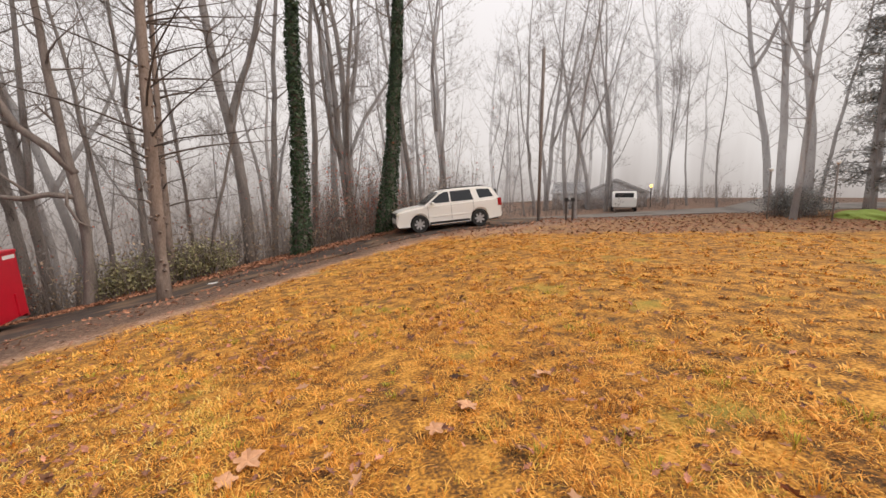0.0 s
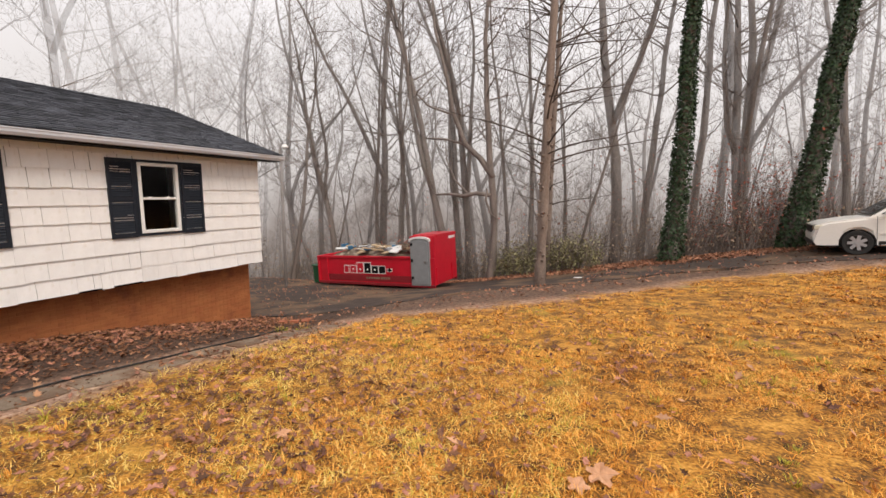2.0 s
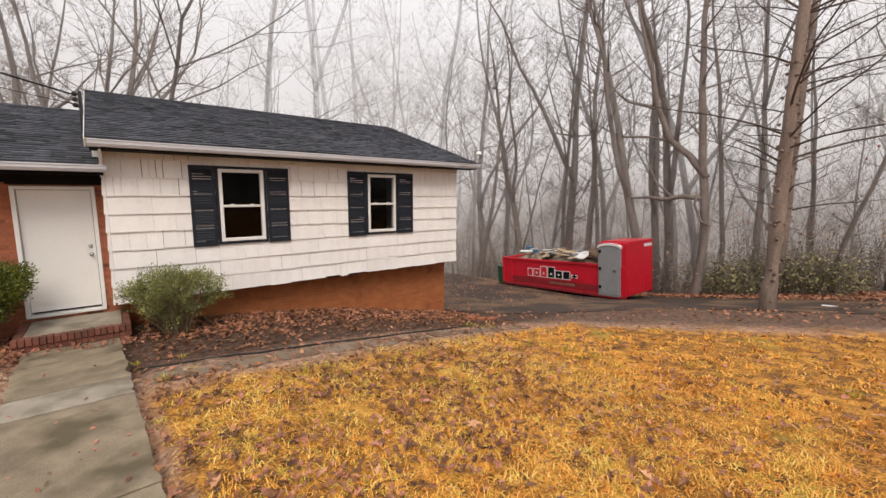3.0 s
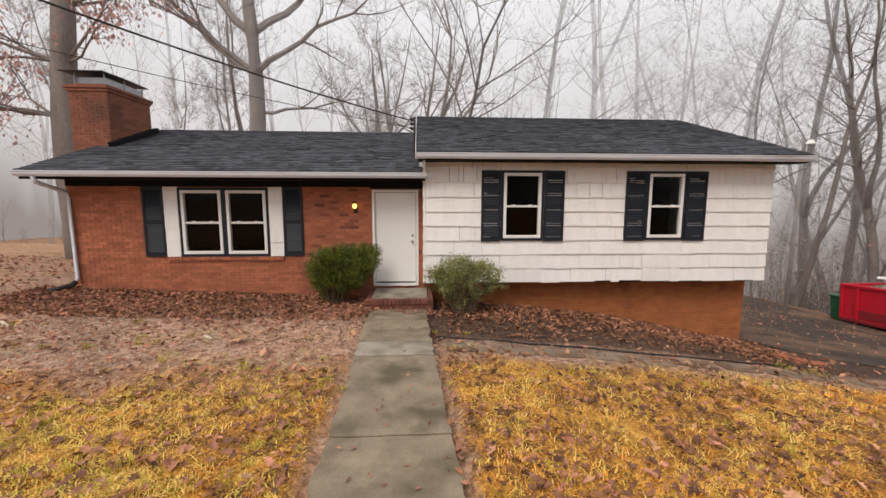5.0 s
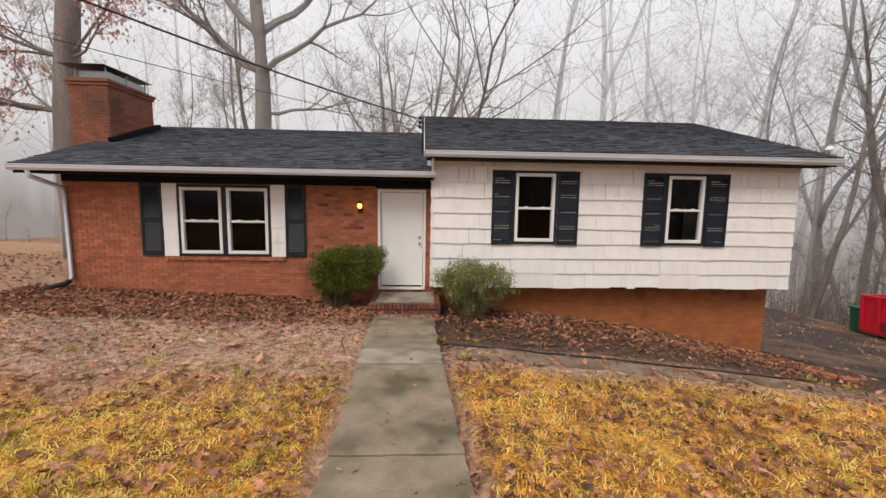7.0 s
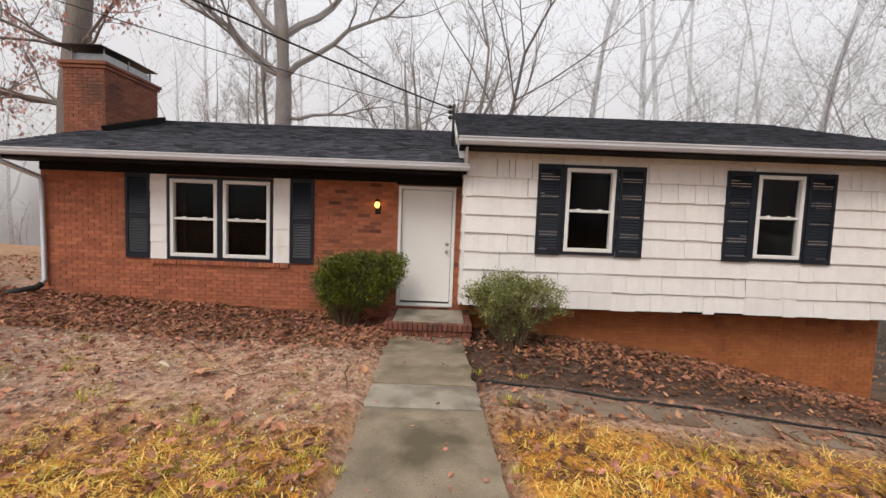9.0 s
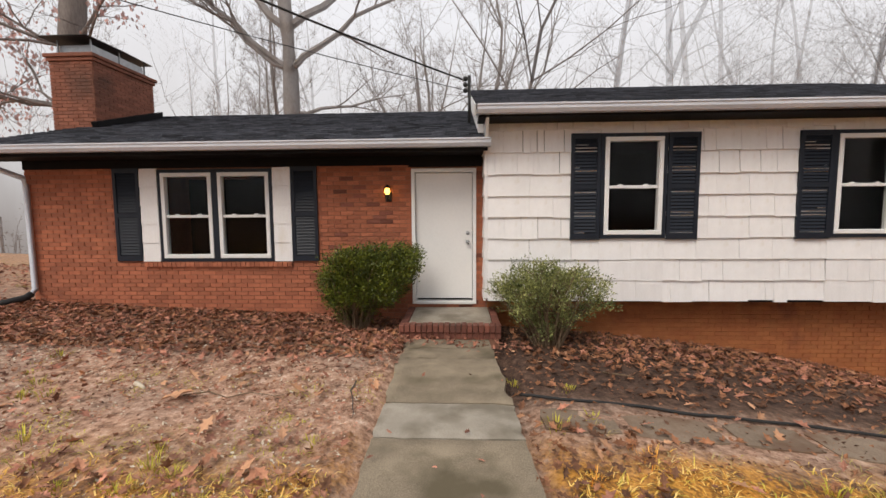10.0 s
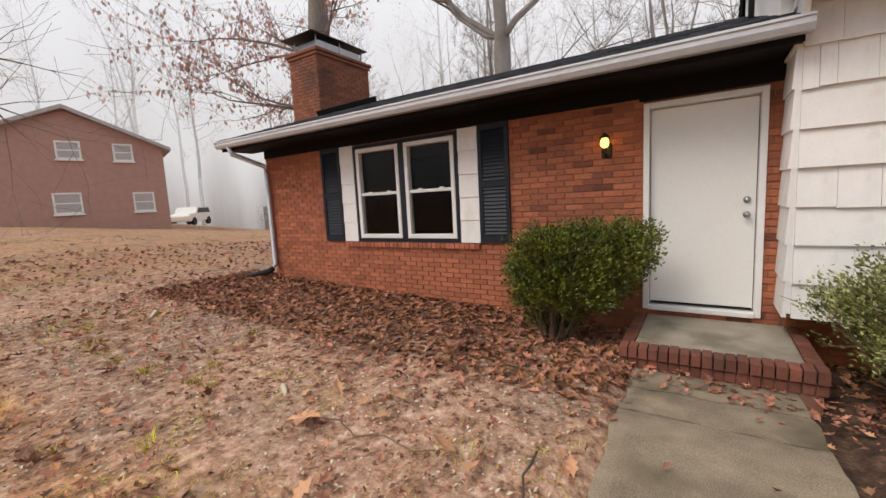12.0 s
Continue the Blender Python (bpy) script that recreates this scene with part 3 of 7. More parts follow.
# brick wing
brick_wall = part("brick_wall", boxes(*[(BX - 0.22, BX - 0.012, a, b, c, d) for a, b, c, d in wall_rects(LY0, LY1, -1.1, 2.02, [DOOR, TWIN])]), M_MORTAR, house, "red brick front wall with pale joints")
part("gable_wall", prism([(BX - 0.23, -1.1), (BX - 0.23, 2.02), (RIDGE_X, 3.28), (BACK, 2.02), (BACK, -1.1)], "y", LY0, LY0 + 0.22), M_BRICKS, house)
part("rear_wall", boxes((BACK - 0.2, BACK, LY0, RY1, -3.6, 2.45)), M_BRICKS, house)
# unseen rooms added in near-black so the windows stay dark
part("party_wall", boxes((BACK, BX - 0.23, RY0 + 0.02, RY0 + 0.2, -2.0, 2.6)), M_ROOMDARK, house)
part("room_floor", boxes((BACK, BX - 0.23, LY0 + 0.23, RY0, -0.42, -0.34)), M_ROOMDARK, house)
part("inner_wall", boxes((-13.2, -13.1, LY0 + 0.3, RY0, -0.33, 2.0)), M_ROOMDARK, house)
# siding wing
siding = part("siding_wall", boxes(*[(SX - 0.18, SX - 0.03, a, b, c, d) for a, b, c, d in wall_rects(RY0, RY1, -0.14, 2.42, [WIN_A, WIN_B])]), M_BACKING, house, "white painted shingle siding, weathered")
part("gable_wall", prism([(SX - 0.2, -0.14), (SX - 0.2, 2.42), (RIDGE_X, 3.86), (BACK, 2.45), (BACK, -0.14)], "y", RY1 - 0.15, RY1 - 0.004), M_WHITE, house)
part("return_wall", boxes((BX - 0.2, SX - 0.005, RY0 - 0.03, RY0 - 0.002, -0.14, 2.42)), M_WHITE, house)
part("overhang_soffit", boxes((BX, SX - 0.02, RY0, RY1, -0.19, -0.145)), M_BLACK, house)
# added dark room behind the siding windows
part("room_floor", boxes((BACK, SX - 0.2, RY0 + 0.2, RY1 - 0.16, -0.14, -0.06)), M_ROOMDARK, house)
part("inner_wall", boxes((-12.6, -12.5, RY0 + 0.2, RY1 - 0.16, -0.05, 2.4)), M_ROOMDARK, house)
basement = part("basement_wall", boxes((BX - 0.25, BX - 0.01, LY1, 7.80, -2.4, -0.15)), M_CLAYWALL, house, "clay-stained brick basement wall")
part("basement_side_wall", boxes((BACK, BX - 0.26, 7.55, 7.80, -3.6, -0.15)), M_CLAYWALL, house)


def roof_slope(name, x_eave, z_eave, x_ridge, z_ridge, y0, y1):
    """A slope of lapped courses, each of many tabs with its own lower edge."""
    rnd = random.Random(name + str(y0))
    run, rise = x_ridge - x_eave, z_ridge - z_eave
    n = max(1, round(math.hypot(run, rise) / 0.143))
    v, f = [], []
    nx, nz = -rise / math.hypot(run, rise), run / math.hypot(run, rise)
    if nz < 0:
        nx, nz = -nx, -nz

    def add(u0, u1, lo, hi, ya, yb):
        k = len(v)
        for y in (ya, yb):
            for u, h in ((u0, lo), (u0, hi), (u1, hi * 0.25), (u1, lo)):
                v.append((x_eave + run * u + nx * h, y, z_eave + rise * u + nz * h))
        f.extend([(k + 1, k + 2, k + 6, k + 5), (k, k + 1, k + 5, k + 4), (k, k + 3, k + 2, k + 1), (k + 4, k + 5, k + 6, k + 7)])
    for i in range(n):
        y = y0 - rnd.random() * 0.3
        while y < y1:
            w = rnd.choice((0.14, 0.18, 0.24, 0.33))
            a, b = max(y, y0), min(y + w, y1)
            if b - a > 0.02:
                drop = rnd.choice((0.0, 0.0, 0.006))
                add((i - drop * 8) / n, (i + 1.15) / n, 0.0, 0.018 + rnd.random() * 0.012, a, b - 0.005)
            y += w
    return v, f


def roof(xe, ze, zr, y0, y1, label):
    board = prism([(xe + 0.02, ze - 0.03), (RIDGE_X, zr - 0.03), (2 * RIDGE_X - xe, ze - 0.03), (2 * RIDGE_X - xe, ze - 0.12), (RIDGE_X, zr - 0.13), (xe + 0.02, ze - 0.12)], "y", y0 + 0.03, y1 - 0.03)
    deck = part("roof", board, M_BLACK, house, label)
    for x_eave in (xe, 2 * RIDGE_X - xe):
        v, f = roof_slope("slope", x_eave, ze, RIDGE_X, zr, y0, y1)
        tagged(raw("shingles", v, f, M_ROOF, deck), "charcoal asphalt shingles", kind="stuff")
    cap_me = bpy.data.meshes.new("ridge_cap")
    bm = prism([(-0.13, -0.045), (0.0, 0.016), (0.13, -0.045), (0.13, -0.057), (0.0, 0.002), (-0.13, -0.057)], "y", 0.0, 0.205)
    bm.to_mesh(cap_me)
    bm.free()
    cap_me.materials.append(M_ROOF)
    y = y0
    while y < y1 - 0.2:
        ob = new("ridge_cap", cap_me)
        ob.parent = deck
        ob.matrix_basis = Matrix.Translation((RIDGE_X, y, zr)) @ pose(0, 0, 0, 1.5, 0, 0)
        y += 0.2
    return deck


roof_left = roof(-8.86, 2.15, 3.56, -7.62, 0.20, "charcoal shingle roof of the brick wing")
roof_right = roof(-8.56, 2.53, 4.04, 0.06, 8.24, "charcoal shingle roof of the siding wing")


def gutter(x, z, y0, y1, parent_label):
    """A square-fronted gutter with a rolled lip."""
    prof = [(x - 0.12, z + 0.10), (x - 0.12, z), (x - 0.03, z), (x, z + 0.045), (x, z + 0.085), (x + 0.014, z + 0.092), (x + 0.014, z + 0.112), (x - 0.012, z + 0.112), (x - 0.012, z + 0.05), (x - 0.036, z + 0.012), (x - 0.108, z + 0.012), (x - 0.108, z + 0.10)]
    return part("gutter", prism(prof, "y", y0, y1), M_GUTTER, house, parent_label)


gutter(-8.80, 2.03, -7.62, 0.28, "white metal gutter")
gutter(-8.50, 2.40, 0.08, 8.24, "white metal gutter, streaked")
part("soffit", boxes((-9.5, -8.92, -7.60, 0.24, 1.995, 2.02)), M_BLACK, house, "black painted soffit")
part("soffit", boxes((-9.03, -8.62, 0.10, 8.20, 2.37, 2.395)), M_BLACK, house, "black painted soffit")
part("frieze_board", boxes((BX - 0.01, BX + 0.02, LY0, -0.95, 1.86, 1.994), (BX - 0.01, BX + 0.02, -0.95, RY0 - 0.04, 1.83, 1.994)), M_BLACK, house)
part("fascia", boxes((-8.925, -8.922, -7.60, 0.24, 1.98, 2.12), bevel=0), M_BLACK, house)
part("rake_board", prism([(-8.62, 2.40), (-8.56, 2.52), (RIDGE_X, 4.02), (RIDGE_X, 3.88)], "y", 0.045, 0.07), M_TRIM, house, "white rake board at the roof step")
part("rake_board", prism([(-8.62, 2.40), (-8.56, 2.50), (RIDGE_X, 4.0), (RIDGE_X, 3.86)], "y", 8.215, 8.235), M_TRIM, house)
part("rake_board", prism([(-8.92, 2.02), (-8.86, 2.12), (RIDGE_X, 3.53), (RIDGE_X, 3.40)], "y", -7.60, -7.575), M_TRIM, house)
part("gable_infill", prism([(-9.25, 2.0), (-9.25, 2.45), (RIDGE_X, 3.88), (RIDGE_X, 2.0)], "y", 0.12, 0.20), M_WHITE, house)
part("corner_bracket", prism([(SX + 0.0, 2.40), (-8.62, 2.40), (-8.80, 2.14), (SX + 0.0, 2.04)], "y", 0.20, 0.24), M_TRIM, house)


def sash_window(y0, y1, z0, z1, x, label):
    """A double-hung window: outer casing, white frame, two sashes and two panes."""
    win = part("window", boxes((x - 0.09, x + 0.025, y0, y1, z0, z0 + 0.05), (x - 0.09, x + 0.025, y0, y1, z1 - 0.05, z1), (x - 0.09, x + 0.025, y0, y0 + 0.05, z0 + 0.05, z1 - 0.05), (x - 0.09, x + 0.025, y1 - 0.05, y1, z0 + 0.05, z1 - 0.05)), M_NAVY, house, label)
    a, b, c, d = y0 + 0.052, y1 - 0.052, z0 + 0.052, z1 - 0.052
    w = 0.062
    part("frame", boxes((x - 0.06, x + 0.035, a, b, c, c + w), (x - 0.06, x + 0.035, a, b, d - w, d), (x - 0.06, x + 0.035, a, a + w, c + w, d - w), (x - 0.06, x + 0.035, b - w, b, c + w, d - w), bevel=0.006), M_TRIM, win, "white vinyl frame")
    mid = (c + d) / 2 - 0.01
    part("meeting_rail", boxes((x - 0.05, x + 0.012, a + w, b - w, mid - 0.022, mid + 0.022), bevel=0.004), M_TRIM, win)
    for k in (0.28, 0.72):
        part("sash_lock", boxes((x - 0.02, x + 0.008, a + (b - a) * k - 0.03, a + (b - a) * k + 0.03, mid + 0.023, mid + 0.04)), M_TRIM, win)
    for lo, hi, dx in ((c + w, mid - 0.022, -0.018), (mid + 0.022, d - w, -0.036)):
        p = raw("pane", [(x + dx, a + w, lo), (x + dx, b - w, lo), (x + dx, b - w, hi), (x + dx, a + w, hi)], [(0, 1, 2, 3)], M_PLAINGLASS, win)
        p.visible_shadow = False
    return win


mid_y = (TWIN[0] + TWIN[1]) / 2
sash_window(TWIN[0], mid_y, TWIN[2], TWIN[3], BX, "dark double-hung window with white frame")
sash_window(mid_y, TWIN[1], TWIN[2], TWIN[3], BX, "dark double-hung window with white frame")
sash_window(*WIN_A, SX, "double-hung window in navy casing")
sash_window(*WIN_B, SX, "double-hung window in navy casing")

slat_me = None


def shutter(y0, y1, z0, z1, x, label):
    """A louvred shutter: stiles and rails round two fields of slats."""
    global slat_me
    mid = z0 + (z1 - z0) * 0.50
    s = 0.05
    fr = boxes((x, x + 0.035, y0, y0 + s, z0, z1), (x, x + 0.035, y1 - s, y1, z0, z1), (x, x + 0.035, y0 + s, y1 - s, z0, z0 + 0.09), (x, x + 0.035, y0 + s, y1 - s, z1 - 0.07, z1), (x, x + 0.035, y0 + s, y1 - s, mid - 0.035, mid + 0.035), (x, x + 0.006, y0 + s, y1 - s, z0 + 0.09, z1 - 0.07))
    sh = part("shutter", fr, M_NAVY, house, label)
    if slat_me is None:
        slat_me = bpy.data.meshes.new("slat")
        bm = prism([(0.008, 0.0), (0.014, 0.0), (0.030, -0.034), (0.024, -0.034)], "y", -0.5, 0.5)
        bm.to_mesh(slat_me)
        bm.free()
        slat_me.materials.append(M_NAVY)
    for lo, hi in ((z0 + 0.09, mid - 0.035), (mid + 0.035, z1 - 0.07)):
        n = round((hi - lo) / 0.046)
        for i in range(n):
            ob = new("slat", slat_me)
            ob.parent = sh
            ob.location = (x, (y0 + y1) / 2, lo + (i + 1) * (hi - lo) / n)
            ob.scale = (1, y1 - y0 - 2 * s, 1)
    return sh


for y0, y1 in ((-5.72, -5.29), (-2.815, -2.40)):
    shutter(y0, y1, 0.37, 1.86, BX, "navy-black louvred shutter on brick wall")
for y0, y1 in ((1.42, 1.83), (2.76, 3.19), (4.53, 4.98), (5.875, 6.33)):
    shutter(y0, y1, 0.72, 2.21, SX, "navy-black louvred shutter on white siding")

# white panels beside the twin window
for y0, y1 in ((-5.285, -4.99), (-3.114, -2.82)):
    z = 0.365
    holder = part("infill_panel", boxes((BX, BX + 0.012, y0, y1, z, 1.855)), M_WHITE, house, "white shingle panel beside the window")
    for k in range(5):
        hi = min(z + 0.30, 1.855)
        part("shingle", prism([(BX + 0.013, z), (BX + 0.034, z), (BX + 0.022, hi - 0.004), (BX + 0.013, hi - 0.004)], "y", y0 + 0.004, y1 - 0.004), M_WHITE, holder)
        z = hi
# rowlock sill
sill = part("window_sill", boxes((BX - 0.05, BX + 0.02, -5.27, -2.83, 0.285, 0.355)), M_MORTAR, house)
for i in range(32):
    y = -5.265 + i * 0.0762
    part("brick", prism([(BX - 0.04, 0.29), (BX + 0.045, 0.282), (BX + 0.045, 0.35), (BX - 0.04, 0.364)], "y", y, y + 0.066), M_BRICK, sill)

# door
door = part("door", boxes((BX - 0.10, BX - 0.055, DOOR[0] + 0.062, DOOR[1] - 0.062, DOOR[2] + 0.06, DOOR[3] - 0.062), bevel=0.004), M_DOOR, house, "plain white front door, closed")
part("door_frame", boxes((BX - 0.12, BX + 0.03, DOOR[0], DOOR[0] + 0.055, DOOR[2], DOOR[3]), (BX - 0.12, BX + 0.03, DOOR[1] - 0.055, DOOR[1], DOOR[2], DOOR[3]), (BX - 0.12, BX + 0.03, DOOR[0] + 0.055, DOOR[1] - 0.055, DOOR[3] - 0.055, DOOR[3]), bevel=0.005), M_TRIM, door, "white door casing")
part("threshold", boxes((BX - 0.12, BX + 0.05, DOOR[0] + 0.055, DOOR[1] - 0.055, DOOR[2], DOOR[2] + 0.045), bevel=0.004), M_TRIM, door)
part("door_sweep", boxes((BX - 0.056, BX - 0.046, DOOR[0] + 0.07, DOOR[1] - 0.07, DOOR[2] + 0.062, DOOR[2] + 0.078)), M_BLACK, door, "black sweep")


def knob(z, r, depth, name):
    bm = bmesh.new()
    bmesh.ops.create_cone(bm, cap_ends=True, segments=16, radius1=0.032, radius2=0.030, depth=0.012, matrix=pose(BX - 0.05, DOOR[1] - 0.13, z, 0, 90, 0))
    bmesh.ops.create_uvsphere(bm, u_segments=14, v_segments=8, radius=r, matrix=pose(BX - 0.05 + depth, DOOR[1] - 0.13, z) @ Matrix.Diagonal((0.8, 1, 1, 1)))
    bmesh.ops.create_cone(bm, cap_ends=True, segments=10, radius1=0.012, radius2=0.012, depth=depth, matrix=pose(BX - 0.05 + depth / 2, DOOR[1] - 0.13, z, 0, 90, 0))
    part(name, bm, M_STEEL, door, "satin nickel", smooth=True)


knob(0.66, 0.028, 0.05, "door_knob")
knob(0.80, 0.022, 0.018, "deadbolt")

# wall lamp
lamp = part("wall_lamp", boxes((BX, BX + 0.018, -1.32, -1.22, 1.30, 1.46), bevel=0.01), M_DARKMETAL, house, "lit wall lantern beside the door")
v, f = [], []
tube(v, f, [Vector((BX + 0.015, -1.27, 1.34)), Vector((BX + 0.07, -1.27, 1.31)), Vector((BX + 0.11, -1.27, 1.35)), Vector((BX + 0.11, -1.27, 1.39))], [0.012, 0.012, 0.012, 0.03], 8)
raw("arm", v, f, M_DARKMETAL, lamp, smooth=True)
bm = bmesh.new()
bmesh.ops.create_uvsphere(bm, u_segments=16, v_segments=10, radius=0.05, matrix=pose(BX + 0.11, -1.27, 1.455) @ Matrix.Diagonal((0.9, 0.9, 1.1, 1)))
part("globe", bm, M_WARM, lamp, "glowing warm glass globe", smooth=True)
bm = bmesh.new()
bmesh.ops.create_cone(bm, cap_ends=True, segments=14, radius1=0.062, radius2=0.012, depth=0.05, matrix=pose(BX + 0.11, -1.27, 1.528))
part("cap", bm, M_DARKMETAL, lamp)

# stoop
stoop = part("stoop", boxes((BX + 0.005, -8.52, -0.86, 0.28, -0.80, -0.375), bevel=0.008), M_CONCPALE, house, "concrete door stoop edged with brick")
for i in range(18):
    y = -0.965 + i * 0.0755
    part("brick", boxes((-8.515, -8.36, y, y + 0.066, -0.46, -0.368 + 0.004 * (i % 3)), bevel=0.004), M_BRICKDARK, stoop)
    part("brick", boxes((-8.505, -8.385, y, y + 0.066, -0.55, -0.47), bevel=0.004), M_BRICKDARK, stoop)
for k, y in enumerate((-0.965, 0.285)):
    for i in range(13):
        x = -9.49 + i * 0.0748
        part("brick", boxes((x, x + 0.066, y, y + 0.10, -0.46, -0.369), bevel=0.004), M_BRICKDARK, stoop)
part("footing", boxes((BX + 0.01, -8.40, -0.94, 0.36, -0.95, -0.466)), M_MORTAR, stoop)

# chimney with its steel cap
chim = part("chimney", boxes((-12.5, -10.95, -8.10, -7.235, -0.9, 4.10), bevel=0.01), M_MORTAR, house, "broad sooty red brick chimney on the gable end")
part("crown", boxes((-12.54, -10.91, -8.14, -7.19, 4.10, 4.165), (-12.57, -10.88, -8.17, -7.16, 4.168, 4.235), (-12.45, -11.0, -8.05, -7.28, 4.235, 4.29), bevel=0.008), M_CHIMNEY, chim)
for x in (-12.40, -11.72, -11.05):
    for y in (-8.0, -7.33):
        part("post", boxes((x - 0.012, x + 0.012, y - 0.012, y + 0.012, 4.29, 4.535)), M_STEEL, chim)
part("cap", prism([(-12.52, 4.53), (-11.7, 4.55), (-10.84, 4.535), (-10.84, 4.547), (-11.7, 4.562), (-12.52, 4.542)], "y", -8.22, -7.22), M_DARKMETAL, chim, "thin flat steel chimney cap")
part("spark_screen", boxes((-12.36, -11.09, -7.345, -7.335, 4.30, 4.45), (-12.36, -11.09, -7.995, -7.985, 4.30, 4.45), (-11.10, -11.09, -7.985, -7.345, 4.30, 4.45)), M_STEEL, chim, "dull steel screen under the cap")
part("flue", boxes((-12.2, -11.9, -7.85, -7.5, 4.25, 4.40), (-11.6, -11.3, -7.85, -7.5, 4.25, 4.40), bevel=0.02), M_CLAYWALL, chim)
slope = (3.56 - 2.15) / (RIDGE_X + 8.86)
part("flashing", prism([(-10.85, 2.15 + slope * (-10.85 + 8.86) + 0.02), (-10.80, 2.15 + slope * (-10.80 + 8.86) + 0.13), (-12.6, 2.15 + slope * (-12.6 + 8.86) + 0.16), (-12.6, 2.15 + slope * (-12.6 + 8.86) + 0.02)], "y", -7.23, -7.10), M_BLACK, chim, "black tarred flashing")

# downspout
pipe("downspout", [(-8.86, -7.30, 2.04), (-8.9, -7.28, 1.92), (-9.42, -7.15, 1.72), (-9.44, -7.14, 1.6), (-9.44, -7.14, -0.08), (-9.36, -7.14, -0.17)], 0.042, M_GUTTER, house, 4, "white square downspout")
pipe("drain_hose", [(-9.38, -7.14, -0.15), (-9.30, -7.16, -0.20), (-9.1, -7.25, -0.235), (-8.95, -7.35, -0.25)], 0.055, M_RUBBER, house, 10, "black drain hose")
# power service at the roof step
pipe("service_mast", [(-10.6, 0.02, 2.6), (-10.6, 0.02, 3.55)], 0.03, M_DARKMETAL, house, 8)
for z in (3.28, 3.38, 3.48):
    bm = bmesh.new()
    bmesh.ops.create_uvsphere(bm, u_segments=10, v_segments=6, radius=0.045, matrix=pose(-10.55, -0.05, z))
    part("insulator", bm, M_DARKMETAL, house)


# ---- walkway, edging, flagstones ----
walkway = tagged(new("walkway"), "worn grey concrete front walk in slabs", "walkway", kind="structure")
SLABS = [(-8.42, -8.02), (-8.0, -7.60), (-7.575, -6.45), (-6.425, -5.88), (-5.86, -3.87), (-3.845, -1.9), (-1.875, 0.1), (0.125, 2.2), (2.225, 4.2), (4.225, 6.2)]


def walk_y(x):
    """The two edges of the walk at x."""
    c = -0.31 + 0.036 * (x + 8.0)
    return c - 0.55, c + 0.545


def walk_z(x):
    return ground_z(x, sum(walk_y(x)) / 2) + 0.035 - (0.012 if x < -7.6 else 0.0)


def slab_top(x, y, k):
    return walk_z(x) + 0.006 * noise.noise(Vector((x * 1.5, y * 1.5, k))) + 0.003 * noise.noise(Vector((x * 9, y * 9, k)))


for k, (x0, x1) in enumerate(SLABS):
    # a poured slab with crumbled edges: a net whose rim wanders and rounds off
    nu, nw = max(4, round((x1 - x0) / 0.09)), 13
    v, f = [], []
    for i in range(nu + 1):
        for m in range(nw + 1):
            x = x0 + (x1 - x0) * i / nu
            a, b = walk_y(x)
            y = a + (b - a) * m / nw
            if i in (0, nu):
                x += 0.030 * noise.noise(Vector((y * 5, k + (i > 0), 3.0))) * (0.4 if k > 3 else 1.0)
            if m in (0, nw):
                y += 0.045 * noise.noise(Vector((x * 3.5, m * 9.0, 1.0))) + 0.022 * noise.noise(Vector((x * 14, m * 5.0, k)))
            rim = i in (0, nu) or m in (0, nw)
            v.append((x, y, slab_top(x, y, k) - (0.010 if rim else 0.0)))
    w = nw + 1
    for i in range(nu):
        for m in range(nw):
            q = i * w + m
            f.append((q, q + w, q + w + 1, q + 1))
    rim = [m for m in range(w)] + [i * w + nw for i in range(1, nu + 1)] + [nu * w + m for m in range(nw - 1, -1, -1)] + [i * w for i in range(nu - 1, 0, -1)]
    n0 = len(v)
    v += [(v[q][0], v[q][1], v[q][2] - 0.12) for q in rim]
    for i in range(len(rim)):
        m = (i + 1) % len(rim)
        f.append((rim[i], rim[m], n0 + m, n0 + i))
    raw("slab", v, f, M_CONCPALE if k == 3 else M_CONC, walkway)

hose_pts = [(-6.71, 0.33), (-6.66, 1.18), (-6.56, 2.04), (-6.52, 2.93), (-6.46, 3.77), (-6.49, 4.69), (-6.62, 5.67), (-6.96, 6.99), (-7.25, 7.7)]
hp = []
for (x0, y0), (x1, y1) in zip(hose_pts, hose_pts[1:]):
    for i in range(6):
        x, y = x0 + (x1 - x0) * i / 6, y0 + (y1 - y0) * i / 6
        x += 0.02 * noise.noise(Vector((y * 2, 1, 1)))
        hp.append((x, y, ground_z(x, y) + 0.022 + 0.010 * noise.noise(Vector((y * 3, 5, 1)))))
tagged(pipe("garden_edging", hp, 0.014, M_RUBBER, sides=8), "black plastic edging pipe along the earth bed", "edging")

stones = tagged(new("flagstones"), "mossy flagstone strip beside the flower bed", "flagstones", kind="structure")
rnd = random.Random(8)
y = 0.5
